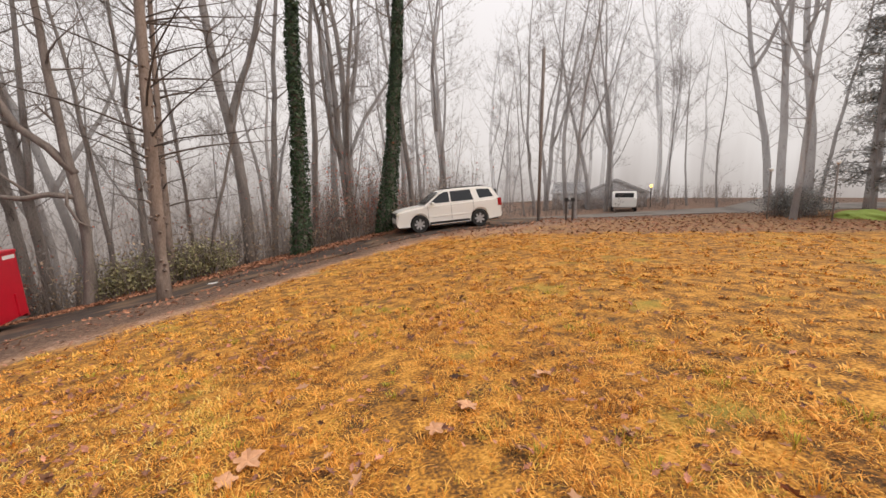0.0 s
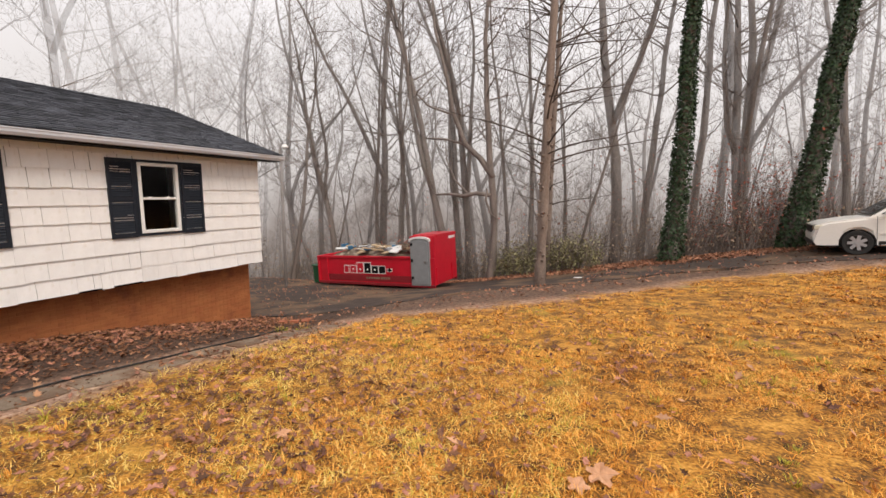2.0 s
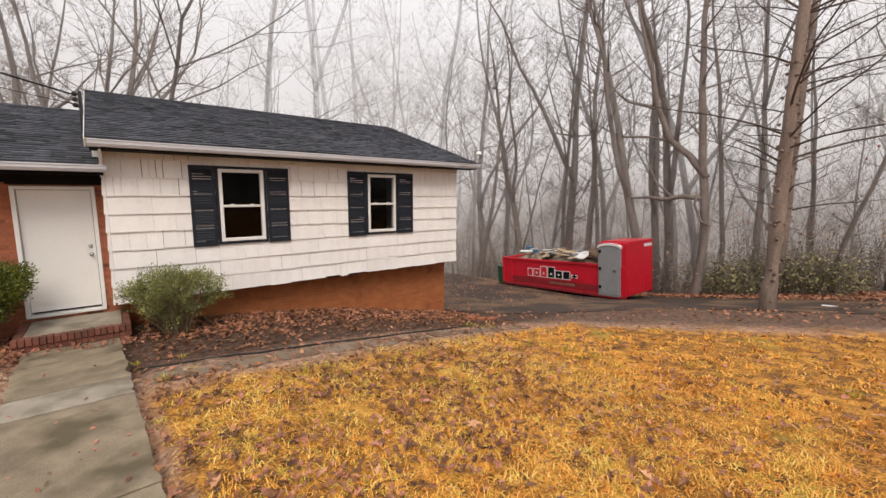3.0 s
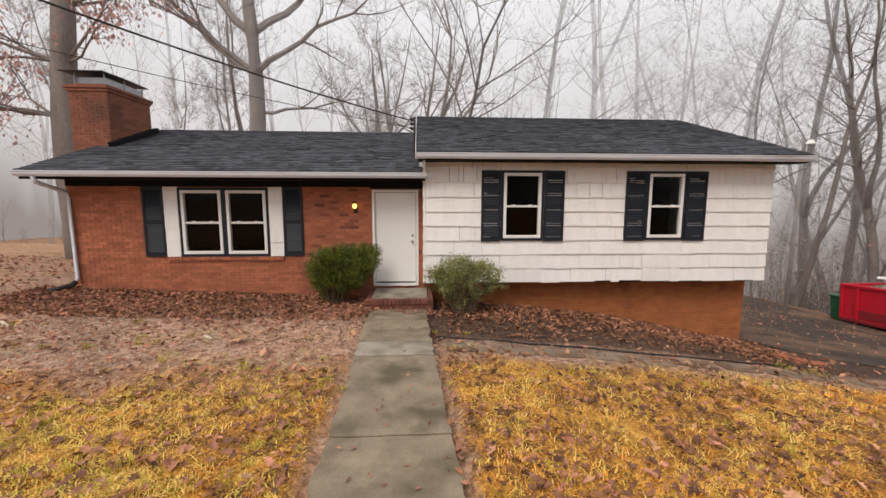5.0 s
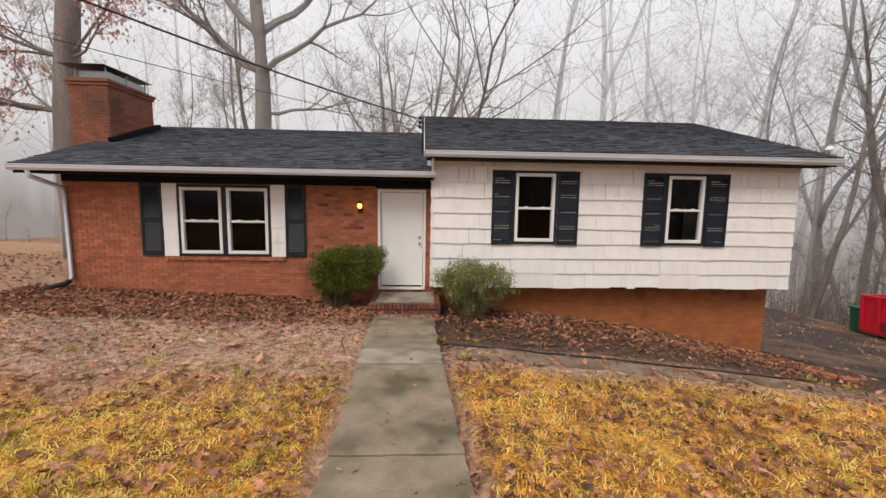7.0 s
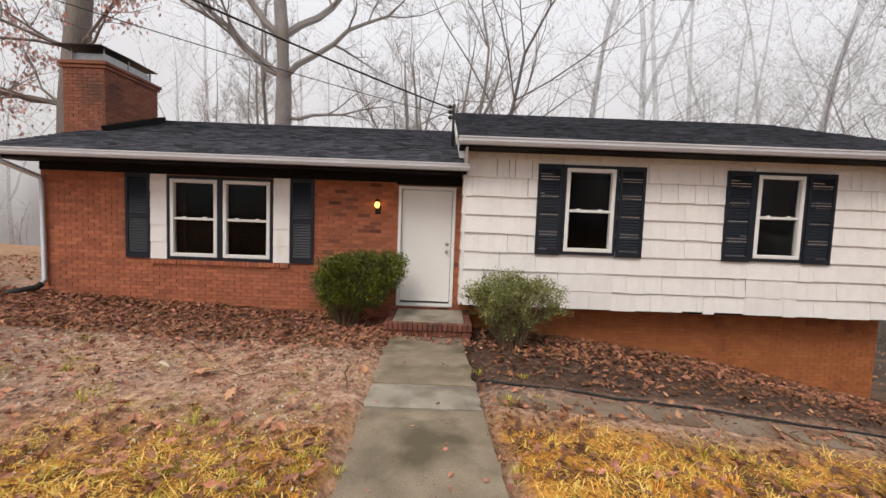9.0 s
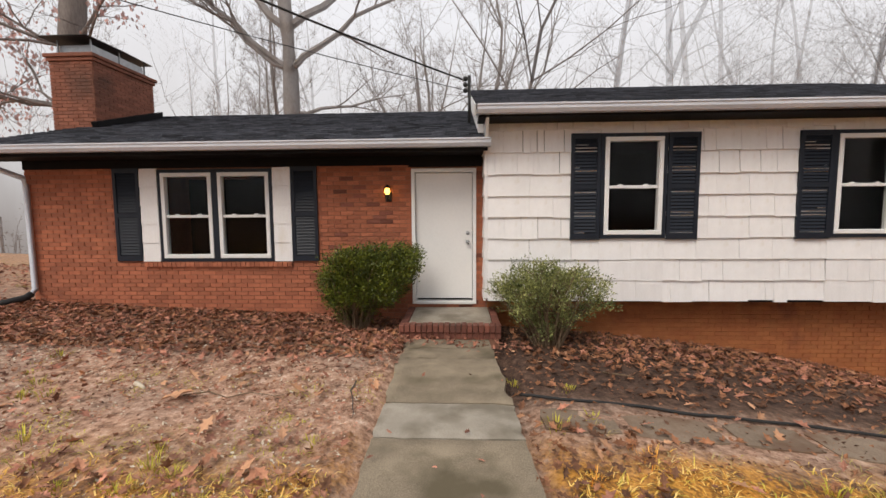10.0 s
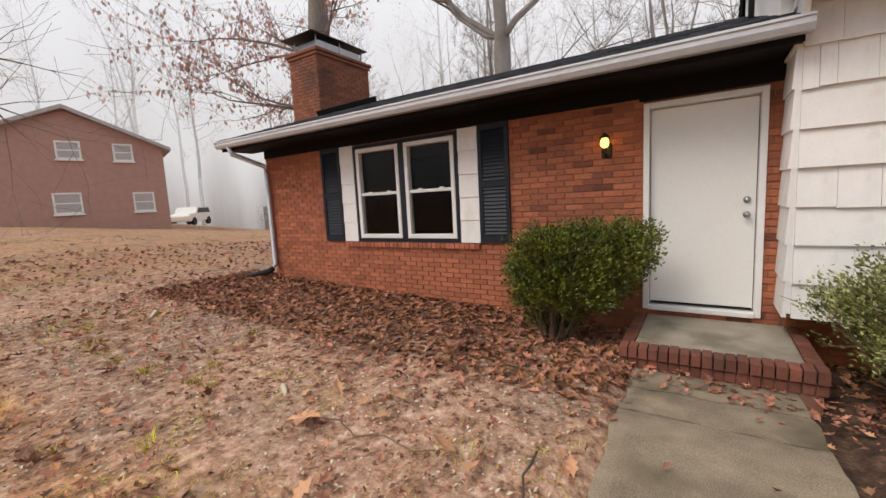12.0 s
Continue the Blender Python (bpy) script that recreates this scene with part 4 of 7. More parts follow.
while y < 7.4:
    ln = rnd.uniform(0.55, 0.85)
    xa = -6.36 + 0.05 * y * (1 if y < 3.5 else 0.3) + rnd.uniform(-0.03, 0.03)
    bm = bmesh.new()
    ring = []
    for i in range(14):
        w = 2 * math.pi * i / 14
        cx, cy = math.cos(w), math.sin(w)
        q = (abs(cx) ** 9 + abs(cy) ** 9) ** (-1 / 9)
        px, py = xa + 0.21 * cx * q * rnd.uniform(0.86, 1.0), y + ln / 2 + ln * 0.49 * cy * q * rnd.uniform(0.93, 1.0)
        ring.append((px, py, ground_z(px, py) + 0.014))
    top = [bm.verts.new(c) for c in ring]
    low = [bm.verts.new((c[0], c[1], c[2] - 0.08)) for c in ring]
    bm.faces.new(top)
    for i in range(14):
        bm.faces.new((top[i], low[i], low[(i + 1) % 14], top[(i + 1) % 14]))
    part("flagstone", bm, M_FLAG, stones)
    y += ln + rnd.uniform(0.02, 0.09)

# loose bricks at the bed's far corner
for k, (x, y, a) in enumerate(((-7.62, 7.50, 20), (-7.55, 7.80, 35), (-7.80, 7.30, 10), (-7.4, 7.62, 80))):
    b = part("loose_brick", boxes((-0.10, 0.10, -0.047, 0.047, 0, 0.062), bevel=0.006), M_BRICK)
    b.matrix_basis = Matrix.Translation((x, y, ground_z(x, y) + 0.0)) @ pose(0, 0, 0, 4, -5, a)
    tagged(b, "old red brick lying on the bed's corner", "brick", "loose bricks")


# ---- shrubs ----
def shrub(x, y, w, d, h, leaf, n, seed, label, low=0.32, square=5.0, waist=0.55, gap=-0.3, skew=0.0, hole=False, stems=60):
    """A clipped shrub: bent stems from the root, sprays of small leaves filling a flat-topped crown."""
    rnd = random.Random(seed)
    z0 = ground_z(x, y)
    t = thing("shrub", label, "shrub", Matrix.Translation((x, y, z0 - 0.03)), "front shrubs")
    v, f, lv, lf = [], [], [], []
    sprays = []
    while len(sprays) < n // 26:
        p = Vector((rnd.uniform(-1, 1), rnd.uniform(-1, 1), rnd.uniform(0, 1)))
        wide = waist + (1 - waist) * smooth01(0.0, 0.55, p.z)
        q = Vector((p.x / wide, p.y / wide, 2 * p.z - 1))
        e = (abs(q.x) ** 2.6 + abs(q.y) ** 2.6 + abs(q.z) ** square) ** (1 / 3)
        if e > 0.94 + 0.30 * noise.noise(p * 2.6 + Vector((seed, 0, 0))) + 0.16 * noise.noise(p * 6.5):
            continue
        if e < 0.5 and rnd.random() < 0.35 or noise.noise(p * 3.6 + Vector((0, seed, 4))) < gap:
            continue
        if hole and (p.y - 0.45) ** 2 + (p.z - 0.45) ** 2 * 2 < 0.05:
            continue
        c = Vector((p.x * d / 2, p.y * w / 2 + skew * p.z, h * (low + p.z * (0.97 - low))))
        sprays.append(c)
    for i in range(stems):
        tip = rnd.choice(sprays)
        a = math.atan2(tip.y, tip.x)
        r = rnd.random()
        base = Vector((0.17 * math.cos(a) * r, 0.17 * math.sin(a) * r, 0))
        midp = base.lerp(tip, 0.5) + Vector((rnd.uniform(-0.07, 0.07), rnd.uniform(-0.07, 0.07), 0.06))
        tube(v, f, [base, midp, tip], [0.013, 0.008, 0.003], 4, cap=False)
        for _ in range(4):
            q = midp.lerp(tip, rnd.uniform(-0.5, 1))
            e = q + Vector((rnd.uniform(-0.2, 0.2), rnd.uniform(-0.2, 0.2), rnd.uniform(-0.02, 0.25)))
            tube(v, f, [q, e], [0.005, 0.002], 3, cap=False)
    raw("branchwork", v, f, M_TWIG, t, "bare tan stems")
    for c in sprays:
        out = Vector((c.x, c.y, c.z - h * 0.35)).normalized()
        for _ in range(26):
            p = c + out * rnd.uniform(-0.07, 0.09) + Vector((rnd.gauss(0, 0.035), rnd.gauss(0, 0.035), rnd.gauss(0, 0.03)))
            s = rnd.uniform(0.010, 0.021)
            a = (out * 0.9 + Vector((rnd.uniform(-1, 1), rnd.uniform(-1, 1), rnd.uniform(-0.5, 1)))).normalized()
            b = a.cross(Vector((rnd.uniform(-1, 1), rnd.uniform(-1, 1), rnd.uniform(-1, 1)))).normalized()
            k = len(lv)
            lv += [p - a * s, p + b * s * 0.5, p + a * s * 1.2, p - b * s * 0.5]
            lf.append((k, k + 1, k + 2, k + 3))
    raw("foliage", lv, lf, leaf, t, "small dense leaves")
    return t


shrub(-8.82, -1.66, 1.40, 1.05, 1.24, M_BUSH, 46000, 3, "flat-clipped green evergreen shrub beside the door step", low=0.14, waist=0.45, gap=-0.2, skew=0.34)
shrub(-8.42, 1.02, 1.46, 0.95, 1.16, M_BUSHPALE, 18000, 9, "sparse pale-green shrub before the white siding", low=0.20, waist=0.5, gap=0.0, square=3.5, hole=True, stems=80)


# ---- skip container with built-in toilet cabin ----
tilt = math.degrees(math.atan2(0.44, 6.4))
skip = thing("dumpster", "red steel dumpster with grey toilet cabin, heaped with scrap", "dumpster", Matrix.Translation((-14.2, 15.65, ground_z(-14.2, 15.65) + 0.05)) @ pose(0, 0, 0, 0, -tilt, -0.5))
L, W, H = 6.4, 2.25, 1.30
part("body", boxes((0, L, 0, 0.06, 0.14, H), (0, L - 1.15, W - 0.06, W, 0.14, H), (0, 0.06, 0.06, W - 0.06, 0.14, H), (L - 1.2, L - 1.14, 0.06, W - 0.06, 0.14, 2.2), (0, L, 0.06, W - 0.06, 0.14, 0.2)), M_RED, skip)
part("top_rail", boxes((-0.03, L - 1.12, -0.05, 0.07, H - 0.02, H + 0.08), (-0.03, L - 1.12, W - 0.07, W + 0.05, H - 0.02, H + 0.08), (-0.03, 0.08, 0.07, W - 0.07, H - 0.02, H + 0.08), bevel=0.01), M_RED, skip)
part("lower_band", boxes((0.62, L - 1.15, -0.02, -0.001, 0.22, 0.50)), M_REDDARK, skip, "darker red band")
part("bottom_rail", boxes((0, L, -0.05, 0.08, 0.04, 0.16), (0, L, W - 0.08, W + 0.05, 0.04, 0.16), bevel=0.01), M_REDDARK, skip)
for x in (0.0, 0.52):
    part("post", boxes((x, x + 0.10, -0.06, -0.003, 0.16, H - 0.03), bevel=0.008), M_RED, skip)
part("end_frame", boxes((-0.06, -0.002, 0.0, 0.16, 0.1, H), (-0.06, -0.002, W - 0.16, W, 0.1, H)), M_RED, skip)
for x in (0.5, 5.6):
    for y in (0.15, W - 0.33):
        bm = bmesh.new()
        bmesh.ops.create_cone(bm, cap_ends=True, segments=16, radius1=0.10, radius2=0.10, depth=0.16, matrix=pose(x, y + 0.09, 0.05, 90, 0, 0))
        part("roller", bm, M_DARKMETAL, skip)
# cabin
cab = part("cabin", boxes((L - 1.14, L, 0.05, W, 0.16, 2.26), (L - 1.16, L + 0.02, 0.30, W + 0.02, 2.20, 2.30), bevel=0.01), M_RED, skip, "red steel cabin housing")
arch = [(L - 1.12, 0.12), (L - 0.20, 0.12)] + [(L - 0.66 + 0.46 * math.cos(math.radians(a)), 2.02 + 0.13 * math.sin(math.radians(a))) for a in range(0, 181, 15)]
part("toilet_front", prism(arch, "y", -0.06, 0.045), M_GREYPLASTIC, cab, "grey plastic toilet front")
door_out = [(L - 1.05, 0.2), (L - 0.27, 0.2)] + [(L - 0.66 + 0.39 * math.cos(math.radians(a)), 1.95 + 0.09 * math.sin(math.radians(a))) for a in range(0, 181, 15)]
part("toilet_door", prism(door_out, "y", -0.085, -0.062), M_GREYPLASTIC, cab, "grey plastic door")
hood = [(L - 1.15, 2.02), (L - 1.15, 2.12)] + [(L - 0.66 - 0.50 * math.cos(math.radians(a)), 2.10 + 0.14 * math.sin(math.radians(a))) for a in range(0, 181, 15)] + [(L - 0.17, 2.02)] + [(L - 0.66 + 0.47 * math.cos(math.radians(a)), 2.02 + 0.135 * math.sin(math.radians(a))) for a in range(0, 181, 15)]
part("toilet_roof", prism(hood, "y", -0.09, 0.35), M_TRIM, cab, "white curved roof lip")
bm = bmesh.new()
bmesh.ops.create_cone(bm, cap_ends=True, segments=16, radius1=0.06, radius2=0.05, depth=0.03, matrix=pose(L - 0.40, -0.10, 1.15, 90, 0, 0))
part("door_latch", bm, M_STEEL, cab)
for z in (0.4, 1.15, 1.85):
    part("hinge", boxes((L - 1.08, L - 0.98, -0.10, -0.084, z, z + 0.12)), M_BLACK, cab)
for y in (0.1, W - 0.6):
    part("gusset", boxes((L, L + 0.05, y, y + 0.1, 0.16, 0.9), bevel=0.01), M_RED, cab)
part("sticker", boxes((L + 0.001, L + 0.006, W - 0.75, W - 0.1, 2.02, 2.14)), M_TRIM, cab, "small white sticker")
# emblem: blocks in its colours, and an unreadable line
emblem = part("emblem", boxes((1.48, 4.30, -0.027, -0.021, 0.56, 1.10), bevel=0.002), M_RED, skip, "red and black block emblem outlined in white")


def glyph(x, w, hgt, z, color, counter):
    back = boxes((x - 0.03, x + w + 0.03, -0.031, -0.0275, z - 0.03, z + hgt + 0.03), bevel=0.001)
    part("outline", back, M_TRIM, emblem)
    part("block", boxes((x, x + w, -0.036, -0.0315, z, z + hgt), bevel=0.001), color, emblem)
    if counter:
        part("counter", boxes((x + w * 0.38, x + w * 0.62, -0.040, -0.0365, z + 0.12, z + 0.20)), M_TRIM, emblem)


for k, (gw, gh, paint, hole) in enumerate(((0.24, 0.32, M_RED, False), (0.33, 0.32, M_RED, True), (0.33, 0.46, M_RED, True), (0.34, 0.46, M_BLACK, True), (0.34, 0.32, M_BLACK, True), (0.32, 0.32, M_BLACK, False))):
    glyph(1.56 + k * 0.405 + (0.06 if k == 0 else 0), gw, gh, 0.60, paint, hole)
glyph(4.02, 0.24, 0.08, 0.71, M_BLACK, False)
part("block", boxes((4.10, 4.18, -0.0405, -0.0365, 0.64, 0.87), bevel=0.001), M_BLACK, emblem)
for k in range(10):
    part("small_mark", boxes((2.85 + k * 0.125 + (0.03 if k > 2 else 0) + (0.03 if k > 5 else 0), 2.85 + k * 0.125 + 0.085 + (0.03 if k > 2 else 0) + (0.03 if k > 5 else 0), -0.026, -0.0205, 0.33, 0.42)), M_CONC, skip, "faded mark")
# fill and scrap
rnd = random.Random(4)
v, f = [], []
nx, ny = 30, 12
for j in range(ny + 1):
    for i in range(nx + 1):
        x, y = 0.07 + (L - 1.28) * i / nx, 0.07 + (W - 0.14) * j / ny
        edge = min(1, 4 * min(i / nx, 1 - i / nx, j / ny, 1 - j / ny))
        v.append((x, y, H - 0.10 + 0.38 * edge + 0.10 * noise.noise(Vector((x * 2, y * 2, 1))) * edge))
for j in range(ny):
    for i in range(nx):
        a = j * (nx + 1) + i
        f.append((a, a + 1, a + nx + 2, a + nx + 1))
raw("scrap_fill", v, f, M_SCRAP, skip, "mixed rubble and scrap")
sm = skip.matrix_basis
SCRAPM = [M_WOOD, M_WOOD, M_TRIM, M_WOOD, M_SCRAP, M_BLUE, M_GREYPLASTIC, M_WOOD]
for k in range(46):
    x, y = rnd.uniform(0.4, L - 1.5), rnd.uniform(0.2, W - 0.3)
    ln, wd, th = rnd.uniform(0.35, 1.5), rnd.uniform(0.08, 0.45), rnd.uniform(0.015, 0.06)
    if k % 8 in (4, 5, 6):
        ln, wd, th = rnd.uniform(0.2, 0.45), rnd.uniform(0.15, 0.3), rnd.uniform(0.06, 0.16)
    ob = part("scrap_board" if k % 8 not in (4, 5, 6) else "scrap_piece", boxes((-ln / 2, ln / 2, -wd / 2, wd / 2, 0, th), bevel=0.005), SCRAPM[k % 8])
    ob.matrix_basis = sm @ Matrix.Translation((x, y, H + 0.24 + rnd.uniform(0, 0.16))) @ pose(0, 0, 0, rnd.uniform(-12, 12), rnd.uniform(-10, 10), rnd.uniform(-40, 40) if k % 3 else rnd.uniform(50, 130))
    tagged(ob, "scrap board lying in the red dumpster" if k % 8 not in (4, 5, 6) else "odd scrap piece lying in the red dumpster", "scrap", "scrap in the dumpster")

# wheeled bin
bx, by = -14.62, 16.15
binn = thing("trash_bin", "green wheeled plastic bin beside the dumpster", "bin", Matrix.Translation((bx, by, ground_z(bx, by) + 0.012)))
bm = bmesh.new()
rings = [(0.22, 0.20, 0.05), (0.27, 0.25, 0.85), (0.29, 0.27, 0.9)]
vs = [[bm.verts.new((sx * a, sy * b, z)) for sx, sy in ((-1, -1), (1, -1), (1, 1), (-1, 1))] for a, b, z in rings]
bm.faces.new(vs[0][::-1])
bm.faces.new(vs[-1])
for p, q in zip(vs, vs[1:]):
    for i in range(4):
        bm.faces.new((p[i], p[(i + 1) % 4], q[(i + 1) % 4], q[i]))
bmesh.ops.bevel(bm, geom=list(bm.edges), offset=0.015, segments=2, affect="EDGES")
part("body", bm, M_GREEN, binn)
part("lid", boxes((-0.31, 0.31, -0.31, 0.30, 0.905, 0.96), bevel=0.02), M_GREEN, binn)
part("handle", boxes((-0.25, 0.25, 0.30, 0.34, 0.86, 0.90)), M_GREEN, binn)
for s in (-0.24, 0.24):
    bm = bmesh.new()
    bmesh.ops.create_cone(bm, cap_ends=True, segments=18, radius1=0.12, radius2=0.12, depth=0.05, matrix=pose(s, 0.22, 0.12, 0, 90, 0))
    part("wheel", bm, M_RUBBER, binn)


# ---- parked car ----
fx, fy, rx2, ry2 = 5.95, 17.25, 8.65, 16.78
fz, rz2 = ground_z(fx, fy) + 0.012, ground_z(rx2, ry2) + 0.012
heading = math.degrees(math.atan2(fy - ry2, fx - rx2))
pitch = math.degrees(math.atan2(fz - rz2, math.hypot(fx - rx2, fy - ry2)))
# local: x ahead, near side is +y; the near wheels stand at the two points above
nrm = Vector((-(fy - ry2), fx - rx2)).normalized()
cx, cy = (fx * 1.355 + rx2 * 1.42) / 2.775 - nrm.x * 0.86, (fy * 1.355 + ry2 * 1.42) / 2.775 - nrm.y * 0.86
car = thing("car", "cream-white family SUV parked on the driveway", "car", Matrix.Translation((cx, cy, (fz * 1.355 + rz2 * 1.42) / 2.775)) @ pose(0, 0, 0, 0, 0, heading) @ pose(0, 0, 0, 0, -pitch, 0))


def arch_pts(c, r):
    return [(c + r * math.cos(math.radians(a)), 0.37 + r * math.sin(math.radians(a))) for a in range(-10, 191, 20)]


prof = [(2.36, 0.30)] + [(2.43, 0.42), (2.44, 0.58), (2.39, 0.80), (2.33, 0.96), (2.10, 1.04), (1.65, 1.10), (1.12, 1.16), (-2.28, 1.22), (-2.40, 1.10), (-2.44, 0.80), (-2.43, 0.50), (-2.38, 0.36)] + arch_pts(-1.355, 0.43)[::-1] + arch_pts(1.42, 0.43)[::-1]
bm = prism(prof, "y", -0.97, 0.97)
bmesh.ops.bevel(bm, geom=[e for e in bm.edges if abs(e.verts[0].co.y - e.verts[1].co.y) < 1e-5 and min(e.verts[0].co.z, e.verts[1].co.z) > 0.5], offset=0.07, segments=3, affect="EDGES")
part("body", bm, M_CAR, car)
gl = [(1.18, 1.13), (0.36, 1.70), (0.10, 1.765), (-0.5, 1.80), (-1.5, 1.79), (-2.05, 1.71), (-2.22, 1.50), (-2.34, 1.18)]


def side_y(z):
    return 0.93 - max(0, z - 1.14) * 0.33


bm = bmesh.new()
pa = [bm.verts.new((x, side_y(z), z)) for x, z in gl]
pb = [bm.verts.new((x, -side_y(z), z)) for x, z in gl]
bm.faces.new(pa)
bm.faces.new(pb[::-1])
for i in range(len(gl)):
    j = (i + 1) % len(gl)
    bm.faces.new((pa[j], pa[i], pb[i], pb[j]))
bmesh.ops.recalc_face_normals(bm, faces=bm.faces)
bmesh.ops.bevel(bm, geom=[e for e in bm.edges if abs(e.verts[0].co.y - e.verts[1].co.y) < 0.25 and abs(e.verts[0].co.y) > 0.5 and min(e.verts[0].co.z, e.verts[1].co.z) > 1.2], offset=0.04, segments=2, affect="EDGES")
part("cabin", bm, M_CAR, car)


def pane(points, name, s):
    bm = bmesh.new()
    a = [bm.verts.new((x, s * (side_y(z) + 0.012), z)) for x, z in points]
    b = [bm.verts.new((x, s * (side_y(z) - 0.01), z)) for x, z in points]
    bm.faces.new(a)
    bm.faces.new(b[::-1])
    for i in range(len(a)):
        bm.faces.new((a[i], a[(i + 1) % len(a)], b[(i + 1) % len(a)], b[i]))
    bmesh.ops.recalc_face_normals(bm, faces=bm.faces)
    part(name, bm, M_CARGLASS, car, "dark tinted glass")


for s in (1, -1):
    pane([(0.92, 1.23), (0.40, 1.60), (0.20, 1.68), (-0.02, 1.69), (-0.02, 1.23)], "side_window", s)
    pane([(-0.09, 1.23), (-0.09, 1.69), (-1.02, 1.70), (-1.14, 1.23)], "side_window", s)
    pane([(-1.42, 1.27), (-1.32, 1.69), (-1.92, 1.65), (-2.10, 1.30)], "side_window", s)
    part("side_moulding", boxes((-0.95, 0.95, s * 0.972 - 0.012, s * 0.972 + 0.012, 0.62, 0.69), bevel=0.005), M_CAR, car)
    part("running_board", boxes((-0.85, 0.92, s * 0.93 - 0.05, s * 0.93 + 0.06, 0.27, 0.32), bevel=0.01), M_CHROME, car)
    part("head_lamp", boxes((2.20, 2.415, s * 0.76 - 0.17, s * 0.76 + 0.17, 0.80, 0.95), bevel=0.02), M_LAMP, car)
    part("tail_lamp", boxes((-2.445, -2.25, s * 0.87 - 0.10, s * 0.87 + 0.108, 0.85, 1.20), bevel=0.02), M_TAIL, car)
    part("wing_mirror", boxes((0.72, 0.86, s * 1.04 - 0.09, s * 1.04 + 0.09, 1.16, 1.30), bevel=0.03), M_CAR, car)
    part("roof_rail", boxes((-1.7, 0.0, s * 0.66 - 0.02, s * 0.66 + 0.02, 1.81, 1.85), bevel=0.008), M_DARKMETAL, car)
    for x in (-0.20, -1.15):
        part("door_handle", boxes((x - 0.02, x + 0.16, s * 0.975 - 0.01, s * 0.975 + 0.012, 0.98, 1.02), bevel=0.005), M_CAR, car)
    for x in (1.0, -0.06, -1.10):
        part("door_seam", boxes((x - 0.005, x + 0.005, s * 0.972 - 0.003, s * 0.972 + 0.002, 0.45, 1.17)), M_BLACK, car)
bm = bmesh.new()
q = [bm.verts.new(c) for c in ((1.10, 0.84, 1.20), (0.42, 0.70, 1.67), (0.42, -0.70, 1.67), (1.10, -0.84, 1.20))]
for w in q:
    w.co += Vector((0.03, 0, 0.03))
bm.faces.new(q)
bmesh.ops.solidify(bm, geom=bm.faces[:], thickness=0.01)
part("windscreen", bm, M_CARGLASS, car)
part("rear_window", boxes((-2.33, -2.25, -0.66, 0.66, 1.28, 1.62)), M_CARGLASS, car)
part("grille", boxes((2.38, 2.445, -0.5, 0.5, 0.70, 0.92), bevel=0.01), M_DARKMETAL, car)
part("front_bumper", boxes((2.20, 2.46, -0.88, 0.88, 0.30, 0.46), bevel=0.03), M_DARKMETAL, car)
part("rear_bumper", boxes((-2.48, -2.25, -0.9, 0.9, 0.36, 0.50), bevel=0.03), M_DARKMETAL, car)
for s in (1, -1):
    part("sill_cladding", boxes((-0.90, 0.97, s * 0.955 - 0.03, s * 0.955 + 0.022, 0.30, 0.42), bevel=0.01), M_DARKMETAL, car)
    part("fog_lamp", boxes((2.36, 2.45, s * 0.70 - 0.08, s * 0.70 + 0.08, 0.50, 0.58), bevel=0.01), M_LAMP, car)
part("underbody", boxes((-2.3, 2.3, -0.80, 0.80, 0.24, 0.45)), M_RUBBER, car)


def lathe(profile, seg=26, caps=True):
    bm = bmesh.new()
    rows = [[bm.verts.new((r * math.cos(2 * math.pi * i / seg), y, r * math.sin(2 * math.pi * i / seg))) for i in range(seg)] for r, y in profile]
    for a, b in zip(rows, rows[1:]):
        for i in range(seg):
            bm.faces.new((a[i], a[(i + 1) % seg], b[(i + 1) % seg], b[i]))
    if caps:
        bm.faces.new(rows[0])
        bm.faces.new(rows[-1][::-1])
    bmesh.ops.recalc_face_normals(bm, faces=bm.faces)
    return bm


for x in (1.42, -1.355):
    for s in (1, -1):
        wm = lathe([(0.25, -0.11), (0.35, -0.12), (0.372, -0.08), (0.372, 0.08), (0.35, 0.12), (0.255, 0.11), (0.25, 0.0)], caps=False)
        tyre = part("wheel", wm, M_RUBBER, car, smooth=False)
        tyre.location = (x, s * 0.86, 0.372)
        rim = lathe([(0.24, -0.08), (0.255, 0.105), (0.235, 0.112), (0.22, 0.06), (0.02, 0.06)])
        bmesh.ops.transform(rim, matrix=Matrix.Diagonal((1, s, 1, 1)), verts=rim.verts)
        part("rim", rim, M_DARKMETAL, tyre)
        sp = bmesh.new()
        for k in range(7):
            got = bmesh.ops.create_cube(sp, size=1.0, matrix=pose(0, 0, 0, 0, k * 360 / 7, 0) @ Matrix.Translation((0.125, s * 0.085, 0)) @ Matrix.Diagonal((0.21, 0.04, 0.085, 1)))
        bmesh.ops.create_cone(sp, cap_ends=True, segments=16, radius1=0.06, radius2=0.05, depth=0.04, matrix=pose(0, s * 0.095, 0, 90, 0, 0))
        part("spokes", sp, M_RIM, tyre, "bright alloy spokes")

# paper on the driveway
px, py = -2.19, 16.4
tagged(raw("paper_scrap", [(px - 0.16, py - 0.07, ground_z(px, py) + 0.018), (px + 0.16, py - 0.10, ground_z(px, py) + 0.03), (px + 0.18, py + 0.08, ground_z(px, py) + 0.05), (px - 0.12, py + 0.1, ground_z(px, py) + 0.02)], [(0, 1, 2), (0, 2, 3)], M_TRIM), "crumpled white paper on the driveway", "paper")


